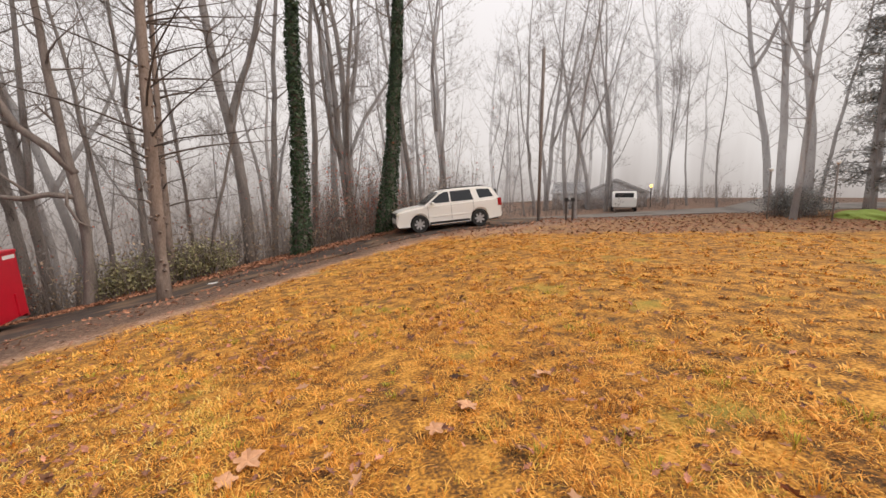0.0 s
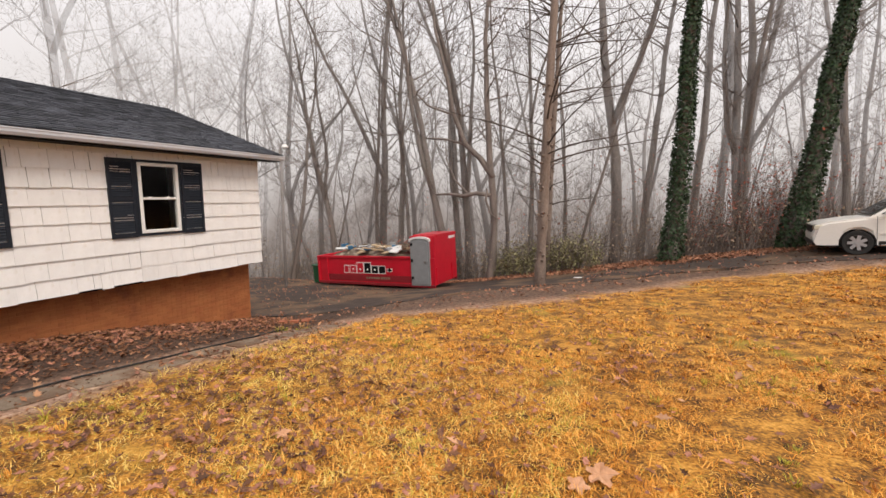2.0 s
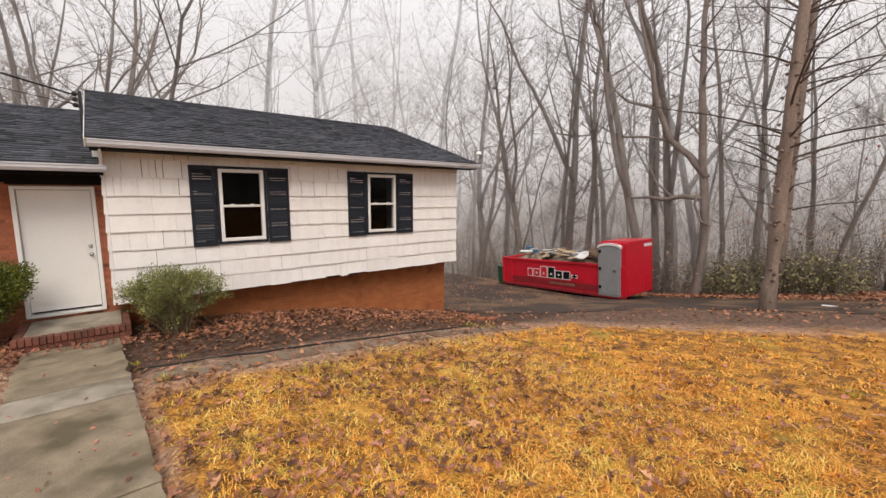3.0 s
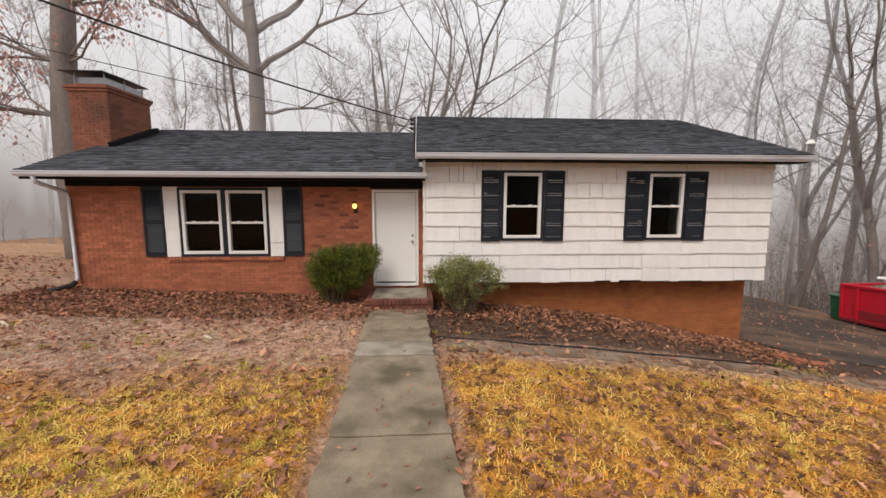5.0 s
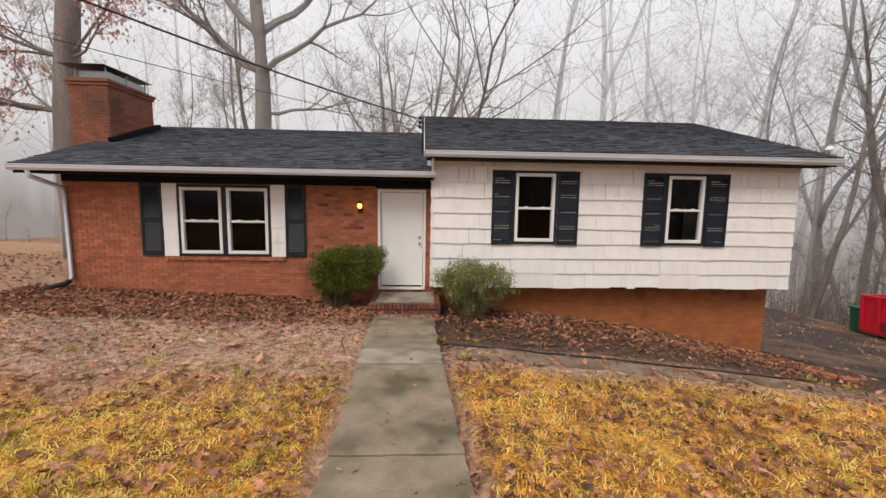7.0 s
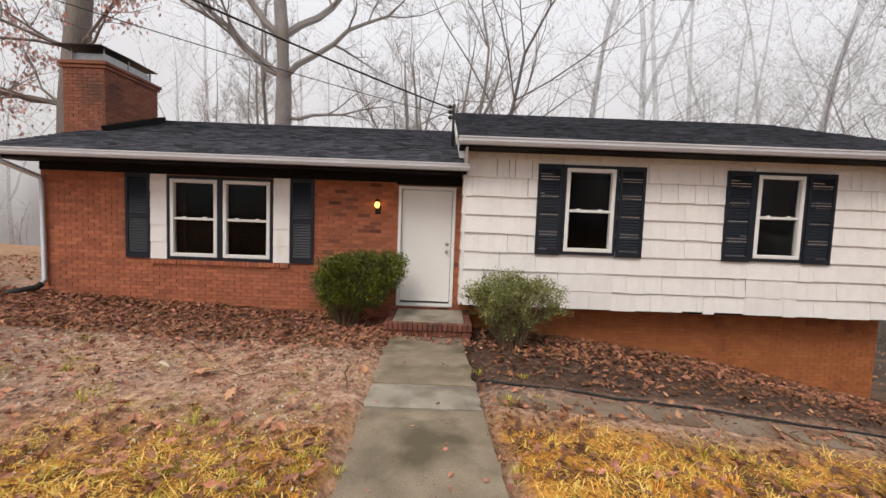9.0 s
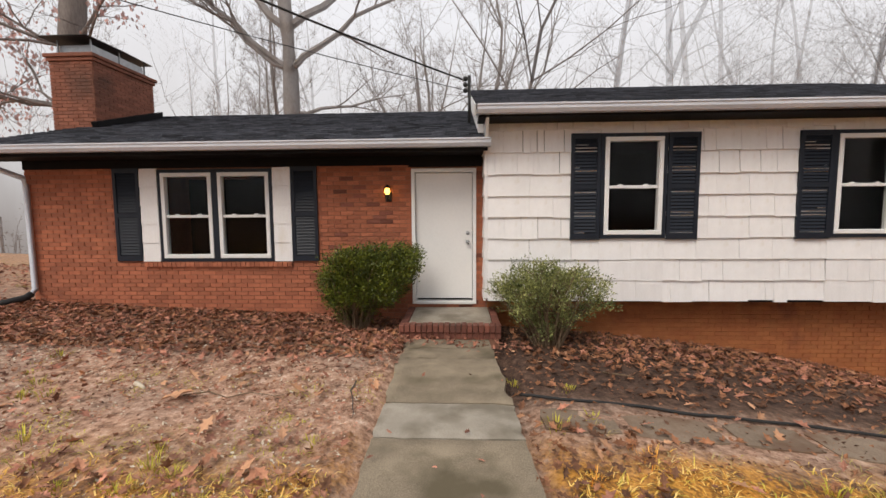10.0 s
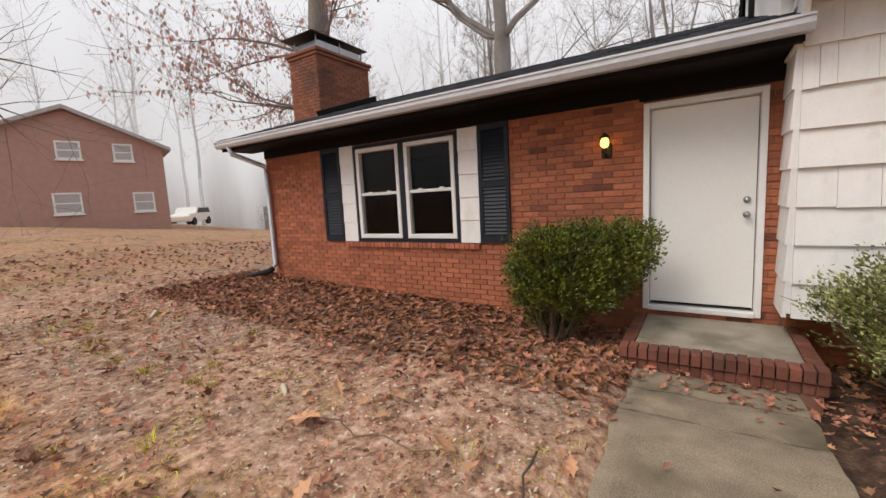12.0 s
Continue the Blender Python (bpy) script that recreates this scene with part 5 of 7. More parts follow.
# ---- trees ----
def grow(seed, height, r0, lean=0.06, first=0.35, limbs=16, twig=2, spread=0.9, up=0.55, forks=0, droop=0.0, haze=0):
    """A bare tree: verts and faces of its trunk, and of its crown of limbs and twigs."""
    rnd = random.Random(seed)
    tv, tf, cv, cf = [], [], [], []

    def arm(start, d, length, r, level, lists, sides, rise, segs):
        pts, rad = [start.copy()], [r]
        p, d = start.copy(), d.normalized()
        kids = []
        for i in range(segs):
            d = (d + Vector((rnd.uniform(-1, 1), rnd.uniform(-1, 1), rnd.uniform(-1, 1))) * (0.20 + 0.06 * level) + Vector((0, 0, rise))).normalized()
            p = p + d * length / segs
            pts.append(p.copy())
            rad.append(max(r * (1 - (i + 1) / segs * 0.82), 0.0035))
            kids.append((p.copy(), d.copy(), rad[-1]))
        tube(lists[0], lists[1], pts, rad, sides, cap=False)
        return kids

    def ramify(kids, length, level):
        for p, d, r in kids:
            n = rnd.choice((1, 1, 1, 0)) if level > 0 else rnd.choice((1, 2, 2))
            for _ in range(n):
                side = Vector((rnd.uniform(-1, 1), rnd.uniform(-1, 1), rnd.uniform(-0.35, 0.8)))
                dd = d * 0.55 + side * 0.75 * spread
                ln = length * rnd.uniform(0.4, 0.75)
                segs = 3 if level == 0 else 2
                ks = arm(p, dd, ln, max(r * 0.5, 0.005), level + 2, (cv, cf), 3, 0.12 - droop, segs)
                if haze:
                    for e, de, re in ks:
                        for _ in range(haze):
                            w = (de * 0.8 + Vector((rnd.uniform(-1, 1), rnd.uniform(-1, 1), rnd.uniform(-0.3, 1.0)))).normalized()
                            b = w.cross(Vector((rnd.uniform(-1, 1), rnd.uniform(-1, 1), 0.2))).normalized() * 0.011
                            k = len(cv)
                            cv.extend((e - b, e + b, e + w * rnd.uniform(0.35, 1.0)))
                            cf.append((k, k + 1, k + 2))
                elif level + 1 < twig:
                    ramify(ks[1:] if level == 0 else ks, ln, level + 1)

    d0 = Vector((rnd.uniform(-lean, lean), rnd.uniform(-lean, lean), 1))
    n = 14
    pts, rad = [Vector((0, 0, -0.5))], [r0 * 1.35]
    p, d = Vector((0, 0, 0)), d0.normalized()
    pts.append(p.copy())
    rad.append(r0 * 1.18)
    for i in range(n):
        d = (d + Vector((rnd.uniform(-1, 1), rnd.uniform(-1, 1), 0.3)) * 0.085).normalized()
        p = p + d * height / n
        pts.append(p.copy())
        rad.append(max(r0 * (1 - 0.93 * ((i + 1) / n) ** 1.1), 0.012))
    tube(tv, tf, pts, rad, 10)
    stems = [(pts, rad)]
    for k in range(forks):
        i = rnd.randint(4, 7)
        w = rnd.uniform(0, 6.28)
        ks = arm(pts[i], Vector((math.cos(w) * 0.55, math.sin(w) * 0.55, 1)), height * 0.55, rad[i] * 0.75, 0, (tv, tf), 8, 0.10, 9)
        stems.append(([pts[i]] + [k2[0] for k2 in ks], [rad[i] * 0.7] + [k2[2] for k2 in ks]))
    for sp, sr in stems:
        for _ in range(limbs if sp is pts else limbs // 2):
            u = rnd.uniform(first, 0.97) * (len(sp) - 1) if sp is pts else rnd.uniform(0.2, 0.97) * (len(sp) - 1)
            i = min(int(u), len(sp) - 2)
            q = sp[i].lerp(sp[i + 1], u - i)
            w = rnd.uniform(0, 6.28)
            dd = Vector((math.cos(w), math.sin(w), up * rnd.uniform(0.4, 1.6)))
            low = 0.5 + 0.5 * smooth01(0.2, 0.55, u / len(sp))
            ln = height * rnd.uniform(0.09, 0.22) * (1.15 - 0.6 * u / len(sp)) * low
            ks = arm(q, dd, ln, min(sr[i] * 0.38, 0.055) * low, 1, (cv, cf), 4, 0.16 * up - droop, 5)
            ramify(ks[1:], ln, 0)
    return tv, tf, cv, cf


def tree(m, data, bark, label, group="", twigs=None):
    """A tree from grown lists at a pose."""
    tv, tf, cv, cf = data
    t = thing("tree", label, "tree", m, group)
    raw("trunk", tv, tf, bark, t, smooth=True)
    raw("crown", cv, cf, twigs or bark, t, "bare branches and twigs")
    return t


def stand(x, y, sink=0.1, turn=0.0, tilt=(0, 0), s=1.0):
    return Matrix.Translation((x, y, ground_z(x, y) - sink)) @ pose(0, 0, 0, tilt[0], tilt[1], turn) @ Matrix.Scale(s, 4)


def place_copies(proto, spots, seed):
    rnd = random.Random(seed)
    for x, y in spots:
        s = rnd.uniform(0.85, 1.2)
        c = copy_thing(proto, Matrix())
        c.matrix_basis = stand(x, y, 0.15, rnd.uniform(0, 360), (rnd.uniform(-3, 3), rnd.uniform(-3, 3)), s)


kinds = [
    (11, 21, 0.19, dict(limbs=30, first=0.22)),
    (12, 24, 0.23, dict(limbs=30, first=0.26, forks=1)),
    (13, 17, 0.12, dict(limbs=26, first=0.2)),
    (14, 19, 0.15, dict(limbs=26, first=0.25, forks=1)),
    (15, 14, 0.08, dict(limbs=26, first=0.15)),
    (16, 23, 0.26, dict(limbs=28, first=0.22, forks=1)),
]
spots_near = [(-12.7, 20.5), (-10.3, 24.0), (-6.2, 20.6), (-5.2, 21.5), (-2.6, 19.6), (-1.1, 21.1), (0.0, 26.1), (3.9, 22.7), (6.6, 20.1), (-15.0, 21.8), (-17.7, 20.8), (-14.6, 22.0), (2.2, 25), (-8.9, 22), (-3.9, 24)]
rnd = random.Random(5)
protos = []
for k, (seed, hgt, r, kw) in enumerate(kinds):
    x, y = spots_near[k]
    protos.append(tree(stand(x, y, 0.15), grow(seed, hgt, r, **kw), M_BARKHAZE, "tall bare grey-brown woodland tree beyond the driveway", "woodland trees"))
for k, (x, y) in enumerate(spots_near[6:]):
    place_copies(protos[k % 6], [(x, y)], k)


def wood(bark, label, group, spots, seed, **more):
    rnd = random.Random(seed)
    first = {}
    for x, y in spots:
        k = rnd.randrange(6)
        if k not in first:
            s, hgt, r, kw = kinds[k]
            first[k] = tree(stand(x, y, 0.15, rnd.uniform(0, 360)), grow(s + seed, hgt, r, **{**kw, **more}), bark, label, group)
        else:
            place_copies(first[k], [(x, y)], rnd.random())


def scatter(n, seed, xr, yr, keep, gap):
    rnd = random.Random(seed)
    out = []
    tries = 0
    while len(out) < n and tries < n * 60:
        tries += 1
        x, y = rnd.uniform(*xr), rnd.uniform(*yr)
        if keep(x, y) and all((x - a) ** 2 + (y - b) ** 2 > gap * gap for a, b in out):
            out.append((x, y))
    return out


mid = scatter(34, 21, (-32, 14), (23, 36), lambda x, y: True, 2.0) + scatter(10, 23, (12, 36), (24, 36), lambda x, y: y + 0.30 * x > 32, 3)
wood(M_WOODHAZE, "bare tree paled for haze in the misty wood", "misty wood", mid, 40, limbs=14, haze=4)
wood(M_BARKHAZEFAR, "pale bare tree in the mist past the parking place", "misty wood past the drive", scatter(16, 22, (-38, -20), (7, 23), lambda x, y: y > 9 or x < -22, 2.2), 55, limbs=18, haze=5)
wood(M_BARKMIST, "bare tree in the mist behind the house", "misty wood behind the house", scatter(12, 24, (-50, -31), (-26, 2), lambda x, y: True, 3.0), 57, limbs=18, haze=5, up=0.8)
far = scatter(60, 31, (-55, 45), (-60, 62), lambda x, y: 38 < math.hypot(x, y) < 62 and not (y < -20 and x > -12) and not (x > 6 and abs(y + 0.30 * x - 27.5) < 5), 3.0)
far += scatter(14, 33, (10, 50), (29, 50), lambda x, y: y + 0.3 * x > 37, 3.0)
wood(M_BARKHAZEFAR, "pale bare tree far off in the mist", "far misty wood", far, 70, limbs=14, haze=4, up=0.9)


# ---- trees of their own shape ----
def dead_conifer(x, y, h, r, seed, label):
    """A straight scaly trunk with thin drooping side branches all the way up."""
    rnd = random.Random(seed)
    tv, tf, cv, cf = [], [], [], []
    pts = [Vector((0.004 * i * i * 0.3, 0.02 * math.sin(i), -0.4 + (h + 0.4) * i / 16)) for i in range(17)]
    tube(tv, tf, pts, [max(0.03, r * (1.15 if i == 0 else 1.0 - 0.8 * i / 16)) for i in range(17)], 12)
    for k in range(58):
        z = rnd.uniform(2.6, h * 0.97)
        w = rnd.uniform(0, 6.28)
        ln = rnd.uniform(2.4, 6.0) * (1 - 0.4 * z / h) * (0.7 if z < 4 else 1)
        p = Vector((0, 0, z))
        d = Vector((math.cos(w), math.sin(w), rnd.uniform(0.25, 0.85)))
        path = [p.copy()]
        for i in range(7):
            d = (d + Vector((rnd.uniform(-0.12, 0.12), rnd.uniform(-0.12, 0.12), -0.07 if i < 4 else 0.05))).normalized()
            p = p + d * ln / 7
            path.append(p.copy())
            if i > 0 and rnd.random() < 0.65:
                e = p + Vector((rnd.uniform(-1, 1), rnd.uniform(-1, 1), rnd.uniform(-0.3, 0.5))) * rnd.uniform(0.2, 0.9)
                tube(cv, cf, [p.copy(), p.lerp(e, 0.5) + Vector((0, 0, 0.05)), e], [0.009, 0.007, 0.004], 3, cap=False)
        tube(cv, cf, path, [0.030 * (1 - 0.75 * i / 7) for i in range(8)], 4, cap=False)
    for k in range(60):
        z, w = rnd.uniform(0.4, 7), rnd.uniform(0, 6.28)
        p = Vector((math.cos(w), math.sin(w), 0)) * (r * 0.8) + Vector((0, 0, z))
        tube(tv, tf, [p, p + Vector((math.cos(w), math.sin(w), 0.3)) * 0.07], [0.05, 0.02], 6)
    return tree(stand(x, y, 0.1), (tv, tf, cv, cf), M_BARKPALE, label, twigs=M_TWIGDARK)


dead_conifer(-3.05, 13.65, 19, 0.185, 3, "bare conifer with scaly pale trunk and thin branches")
dead_conifer(-3.9, 15.1 + 3.9, 17, 0.16, 8, "slender bare conifer beyond the driveway")


def ivy_tree(x, y, h, r, tilt, seed, top):
    rnd = random.Random(seed)
    data = grow(seed, h, r, limbs=14, first=0.5, lean=0.0)
    t = tree(stand(x, y, 0.1, 0, tilt), data, M_BARK, "tall tree with its trunk wrapped in dark ivy")
    tv = data[0]
    n = len(tv) // 10
    rings = [sum((tv[i * 10 + s] for s in range(10)), Vector()) / 10 for i in range(n)]
    rad = [(tv[i * 10] - rings[i]).length for i in range(n)]
    v, f = [], []
    for k in range(9000):
        z = rnd.uniform(0, top) ** 1.0
        i = max(i for i in range(n - 1) if rings[i].z <= z)
        u = (z - rings[i].z) / max(rings[i + 1].z - rings[i].z, 1e-6)
        c = rings[i].lerp(rings[i + 1], u)
        w = rnd.uniform(0, 6.28)
        lump = 1 + 0.5 * noise.noise(Vector((math.cos(w) * 1.5, math.sin(w) * 1.5, z * 0.8 + seed)))
        rr = rad[i] + (0.03 + 0.16 * rnd.random()) * lump * (1 - 0.5 * z / top)
        o = Vector((math.cos(w), math.sin(w), 0))
        p = c + o * rr
        s = rnd.uniform(0.035, 0.075)
        a = (o * 0.5 + Vector((rnd.uniform(-1, 1), rnd.uniform(-1, 1), rnd.uniform(-1, 0.4)))).normalized()
        b = a.cross(o + Vector((0.1, 0, 0.1))).normalized()
        q = len(v)
        v += [p - a * s, p + b * s * 0.8, p + a * s, p - b * s * 0.8]
        f.append((q, q + 1, q + 2, q + 3))
    raw("ivy", v, f, M_IVY, t, "dense dark green ivy leaves")
    return t


ivy_tree(0.97, 18.95, 21, 0.25, (0, 0), 61, 14)
ivy_tree(4.9, 19.75, 22, 0.27, (0, 3.5), 62, 12)
# slanting trees by the parking place
for k, (x, y, tl, s) in enumerate(((-8.9, 19.6, (3, -8), 0.95), (-11.5, 20.2, (0, -6), 0.85), (-16.5, 19.9, (0, -6), 0.8), (-17.9, 17.5, (-3, 6), 0.75), (3.6, 22.3, (0, 3), 0.9))):
    c = copy_thing(protos[(1, 3, 5, 0, 1)[k]], Matrix())
    c.matrix_basis = stand(x, y, 0.15, 0, tl, s)


def snag_tree(x, y):
    """A tall tree with a heavy limb curving away and a broken snag standing out level."""
    tv, tf, cv, cf = grow(63, 20, 0.20, lean=0.0, limbs=24, first=0.36)
    for path, rad in (
        ([(0, 0, 5.0), (-0.7, 0.1, 5.9), (-1.5, 0.1, 6.6), (-2.1, 0.0, 8.0), (-2.5, 0.1, 9.6), (-3.2, 0.0, 12.2), (-3.6, 0.3, 14.5)], [0.15, 0.14, 0.12, 0.11, 0.09, 0.06, 0.03]),
        ([(0.05, 0, 4.15), (-0.8, -0.1, 4.25), (-1.5, -0.15, 4.1), (-2.2, -0.1, 4.2), (-2.95, -0.2, 4.15)], [0.11, 0.10, 0.10, 0.07, 0.04]),
        ([(-0.25, -0.1, 4.45), (-0.30, -0.15, 3.9), (0.0, -0.2, 3.25), (0.35, -0.15, 3.05)], [0.05, 0.05, 0.045, 0.03]),
        ([(-1.2, -0.1, 4.2), (-2.0, 0.0, 4.9), (-2.5, 0.1, 5.9), (-2.6, 0.1, 6.8)], [0.05, 0.04, 0.03, 0.015]),
        ([(-1.5, 0.1, 6.6), (-2.6, 0.2, 6.9), (-3.8, 0.1, 7.0), (-5.2, 0.2, 7.8)], [0.07, 0.06, 0.045, 0.02]),
        ([(-2.1, 0.0, 8.0), (-3.4, -0.2, 8.5), (-4.6, 0.0, 9.6), (-5.4, 0.1, 11.0)], [0.06, 0.05, 0.035, 0.015]),
    ):
        tube(tv, tf, [Vector(p) for p in path], rad, 8)
    return tree(stand(x, y, 0.1), (tv, tf, cv, cf), M_BARK, "grey-brown tree with a curved limb and broken snag")


snag_tree(-6.6, 19.2)


def big_tree(x, y, h, r, seed, bark, label, limb_rows, fine=3):
    """A broad tree whose main limbs are given: start height, then points relative to the trunk."""
    rnd = random.Random(seed)
    tv, tf, cv, cf = [], [], [], []
    n = 12
    pts = [Vector((0.12 * math.sin(i * 0.7 + seed), 0.12 * math.cos(i * 0.9 + seed), -0.4 + (h + 0.4) * i / n)) for i in range(n + 1)]
    tube(tv, tf, pts, [r * 1.3] + [max(0.03, r * (1 - 0.85 * (i / n) ** 1.3)) for i in range(1, n + 1)], 12)

    def spray(p, d, ln, rr, level):
        path = [p.copy()]
        n_seg = 8 if level == 0 else 5
        for i in range(n_seg):
            d = (d + Vector((rnd.uniform(-1, 1), rnd.uniform(-1, 1), rnd.uniform(-0.8, 1))) * (0.30 if level == 0 else 0.24)).normalized()
            p = p + d * ln / n_seg
            path.append(p.copy())
            if level < fine:
                for _ in range(rnd.choice((1, 1, 2)) if level or i > 1 else 0):
                    side = (d * 0.6 + Vector((rnd.uniform(-1, 1), rnd.uniform(-1, 1), rnd.uniform(-0.5, 0.9))) * 0.8)
                    spray(p, side.normalized(), ln * rnd.uniform(0.35, 0.6), rr * (1 - i / (n_seg + 1)) * 0.5, level + 1)
        tube(cv, cf, path, [max(0.005, rr * (1 - 0.85 * i / n_seg)) for i in range(n_seg + 1)], 6 if level == 0 else (4 if level == 1 else 3), cap=False)

    for z, w, up, ln, rr in limb_rows:
        i = min(range(n + 1), key=lambda k: abs(pts[k].z - z))
        spray(pts[i], Vector((math.cos(math.radians(w)), math.sin(math.radians(w)), up)).normalized(), ln, rr, 0)
    return tree(stand(x, y, 0.1), (tv, tf, cv, cf), bark, label)


# bearings are measured from +x towards +y
oak = big_tree(-21.5, -7.8, 21, 0.46, 2, M_BARKMIST, "broad bare oak behind the brick wing", [(10.5, 245, 0.7, 8, 0.20), (11, 100, 0.9, 8, 0.20), (7.2, 100, 0.15, 5.5, 0.10), (9, 80, 0.5, 7.5, 0.15), (9.2, 265, 0.9, 8, 0.17), (12, 90, 1.4, 8, 0.18), (12.5, 280, 1.6, 8, 0.18), (14, 180, 1.2, 7, 0.14), (14, 0, 1.2, 7, 0.14), (8.2, 280, 0.3, 6, 0.10)])
fan = big_tree(-27.3, -2.6, 13, 0.26, 5, M_BARKMIST, "many-stemmed bare tree leaning behind the roof", [(1.5, 80, 1.3, 17, 0.20), (1.2, 85, 0.9, 19, 0.18), (1.5, 60, 1.8, 17, 0.18), (2, 100, 1.1, 17, 0.16), (5, 80, 0.6, 9, 0.10), (3, 90, 2.6, 14, 0.16), (7, 250, 0.8, 6, 0.09)], 2)
rust = big_tree(-14.0, -10.5, 19, 0.40, 7, M_BARKOAK, "large tree by the chimney with clinging rust leaves", [(8.5, 250, 0.9, 7, 0.15), (4.6, 285, -0.05, 3.6, 0.06), (5.6, 300, 0.15, 4.0, 0.06), (3.8, 290, 0.0, 3.4, 0.05), (7.3, 110, 0.25, 4.0, 0.07), (6.4, 315, 0.1, 3.4, 0.05), (8, 100, 0.3, 4.5, 0.07), (12, 120, 1.0, 7, 0.12), (12, 260, 1.0, 7, 0.12), (6.0, 270, 0.1, 3.6, 0.05), (6.4, 75, 0.15, 3.8, 0.05), (5.5, 60, 0.22, 3.2, 0.045), (6.9, 95, 0.1, 4.2, 0.05), (4.3, 272, 0.08, 4.2, 0.05), (5.0, 265, 0.02, 4.4, 0.05)], 2)
crown = [o for o in rust.children if o.name.startswith("crown")][0]
rnd = random.Random(12)
pick = [q.co.copy() for q in crown.data.vertices if q.co.z < 7.8 and (q.co.x ** 2 + q.co.y ** 2) > 1.4]
v, f = [], []
for k in range(1900):
    c = rnd.choice(pick) + Vector((rnd.uniform(-0.2, 0.2), rnd.uniform(-0.2, 0.2), rnd.uniform(-0.25, 0.05)))
    s = rnd.uniform(0.045, 0.095)
    a = Vector((rnd.uniform(-0.6, 0.6), rnd.uniform(-0.6, 0.6), -1)).normalized()
    b = a.cross(Vector((rnd.uniform(-1, 1), rnd.uniform(-1, 1), 0.2))).normalized()
    q = len(v)
    v += [c - a * s, c + b * s * 0.6, c + a * s, c - b * s * 0.6 + Vector((0.01, 0.01, 0))]
    f.append((q, q + 1, q + 2, q + 3))
raw("clinging_leaves", v, f, M_CLINGLEAF, rust, "withered rust-red leaves")

# a tree beside the lawn whose limbs reach over
side_tree = big_tree(-3.6, -13.6, 16, 0.30, 9, M_BARK, "bare tree beside the lawn with long low limbs", [(5.0, 172, 0.02, 7.2, 0.085), (3.4, 170, -0.05, 5, 0.05), (8, 160, 0.6, 6, 0.1), (10, 300, 0.8, 6, 0.1), (11, 60, 0.8, 6, 0.1), (9, 220, 0.6, 6, 0.1)], 2)
wood(M_WOODHAZE, "large bare tree beside the road in mist", "roadside trees", [(26.4, 14.2), (24.2, 12.4), (31.5, 21.1), (27.2, 9.4), (29.8, 11.6), (15.9, 18.9), (34, 16), (25.6, 7.2), (31, 6), (28, 13.5), (33, 9), (22, 27), (19, 28.5), (36, 20)], 90)


def evergreen(x, y, h, r, wide, seed):
    """A tall evergreen: straight trunk, drooping boughs, many small sprays of needles."""
    rnd = random.Random(seed)
    tv, tf, cv, cf, lv, lf = [], [], [], [], [], []
    tube(tv, tf, [Vector((0, 0, -0.4)), Vector((0.05, 0, h * 0.4)), Vector((0.1, 0.05, h))], [r * 1.2, r * 0.8, 0.03], 10)
    for k in range(70):
        u = rnd.uniform(0.10, 0.98)
        a = rnd.uniform(0, 6.28)
        ln = wide * (1.05 - u) ** 0.6 * rnd.uniform(0.6, 1.1)
        p = Vector((0.06, 0.02, h * u))
        tip = p + Vector((math.cos(a) * ln, math.sin(a) * ln, -0.18 * ln + rnd.uniform(-0.3, 0.5)))
        bend = p.lerp(tip, 0.5) + Vector((0, 0, 0.15 * ln))
        tube(cv, cf, [p, bend, tip], [0.045, 0.03, 0.01], 4, cap=False)
        for _ in range(90):
            w = rnd.random() ** 0.7
            c = (p.lerp(bend, w * 2) if w < 0.5 else bend.lerp(tip, w * 2 - 1)) + Vector((rnd.gauss(0, 0.28), rnd.gauss(0, 0.28), rnd.gauss(-0.12, 0.16)))
            e = Vector((rnd.uniform(-1, 1), rnd.uniform(-1, 1), rnd.uniform(-0.8, 0.2))).normalized() * rnd.uniform(0.12, 0.26)
            b = e.cross(Vector((rnd.uniform(-1, 1), rnd.uniform(-1, 1), 1))).normalized() * 0.06
            q = len(lv)
            lv += [c - e, c + b, c + e, c - b]
            lf.append((q, q + 1, q + 2, q + 3))
    t = tree(stand(x, y, 0.1), (tv, tf, cv, cf), M_WOODHAZE, "tall dark evergreen standing in mist beside the road")
    raw("needles", lv, lf, M_CONIFERFAR, t, "grey-green needle sprays")


for k, (x, y, h, w) in enumerate(((31.0, 12.2, 17, 2.6), (33.5, 10.5, 19, 3.0), (30.5, 9.2, 18, 2.6), (36.0, 13.0, 18, 2.8))):
    evergreen(x, y, h, 0.26, w, 300 + k)


# ---- neighbouring houses and roadside things ----
def far_window(w0, w1, z0, z1, parent):
    win = part("window", boxes((w0, w1, -0.05, 0.02, z0, z0 + 0.08), (w0, w1, -0.05, 0.02, z1 - 0.08, z1), (w0, w0 + 0.08, -0.05, 0.02, z0 + 0.08, z1 - 0.08), (w1 - 0.08, w1, -0.05, 0.02, z0 + 0.08, z1 - 0.08), (w0 + 0.08, w1 - 0.08, -0.03, 0.0, (z0 + z1) / 2 - 0.03, (z0 + z1) / 2 + 0.03)), M_TRIM, parent, "white-framed window")
    # opaque grey pane, its tone lightened for haze
    part("pane", boxes((w0 + 0.08, w1 - 0.08, -0.015, -0.005, z0 + 0.08, z1 - 0.08)), M_GREYHAZE, win)
    part("sill", boxes((w0 - 0.05, w1 + 0.05, -0.10, 0.0, z0 - 0.07, z0)), M_TRIM, win)


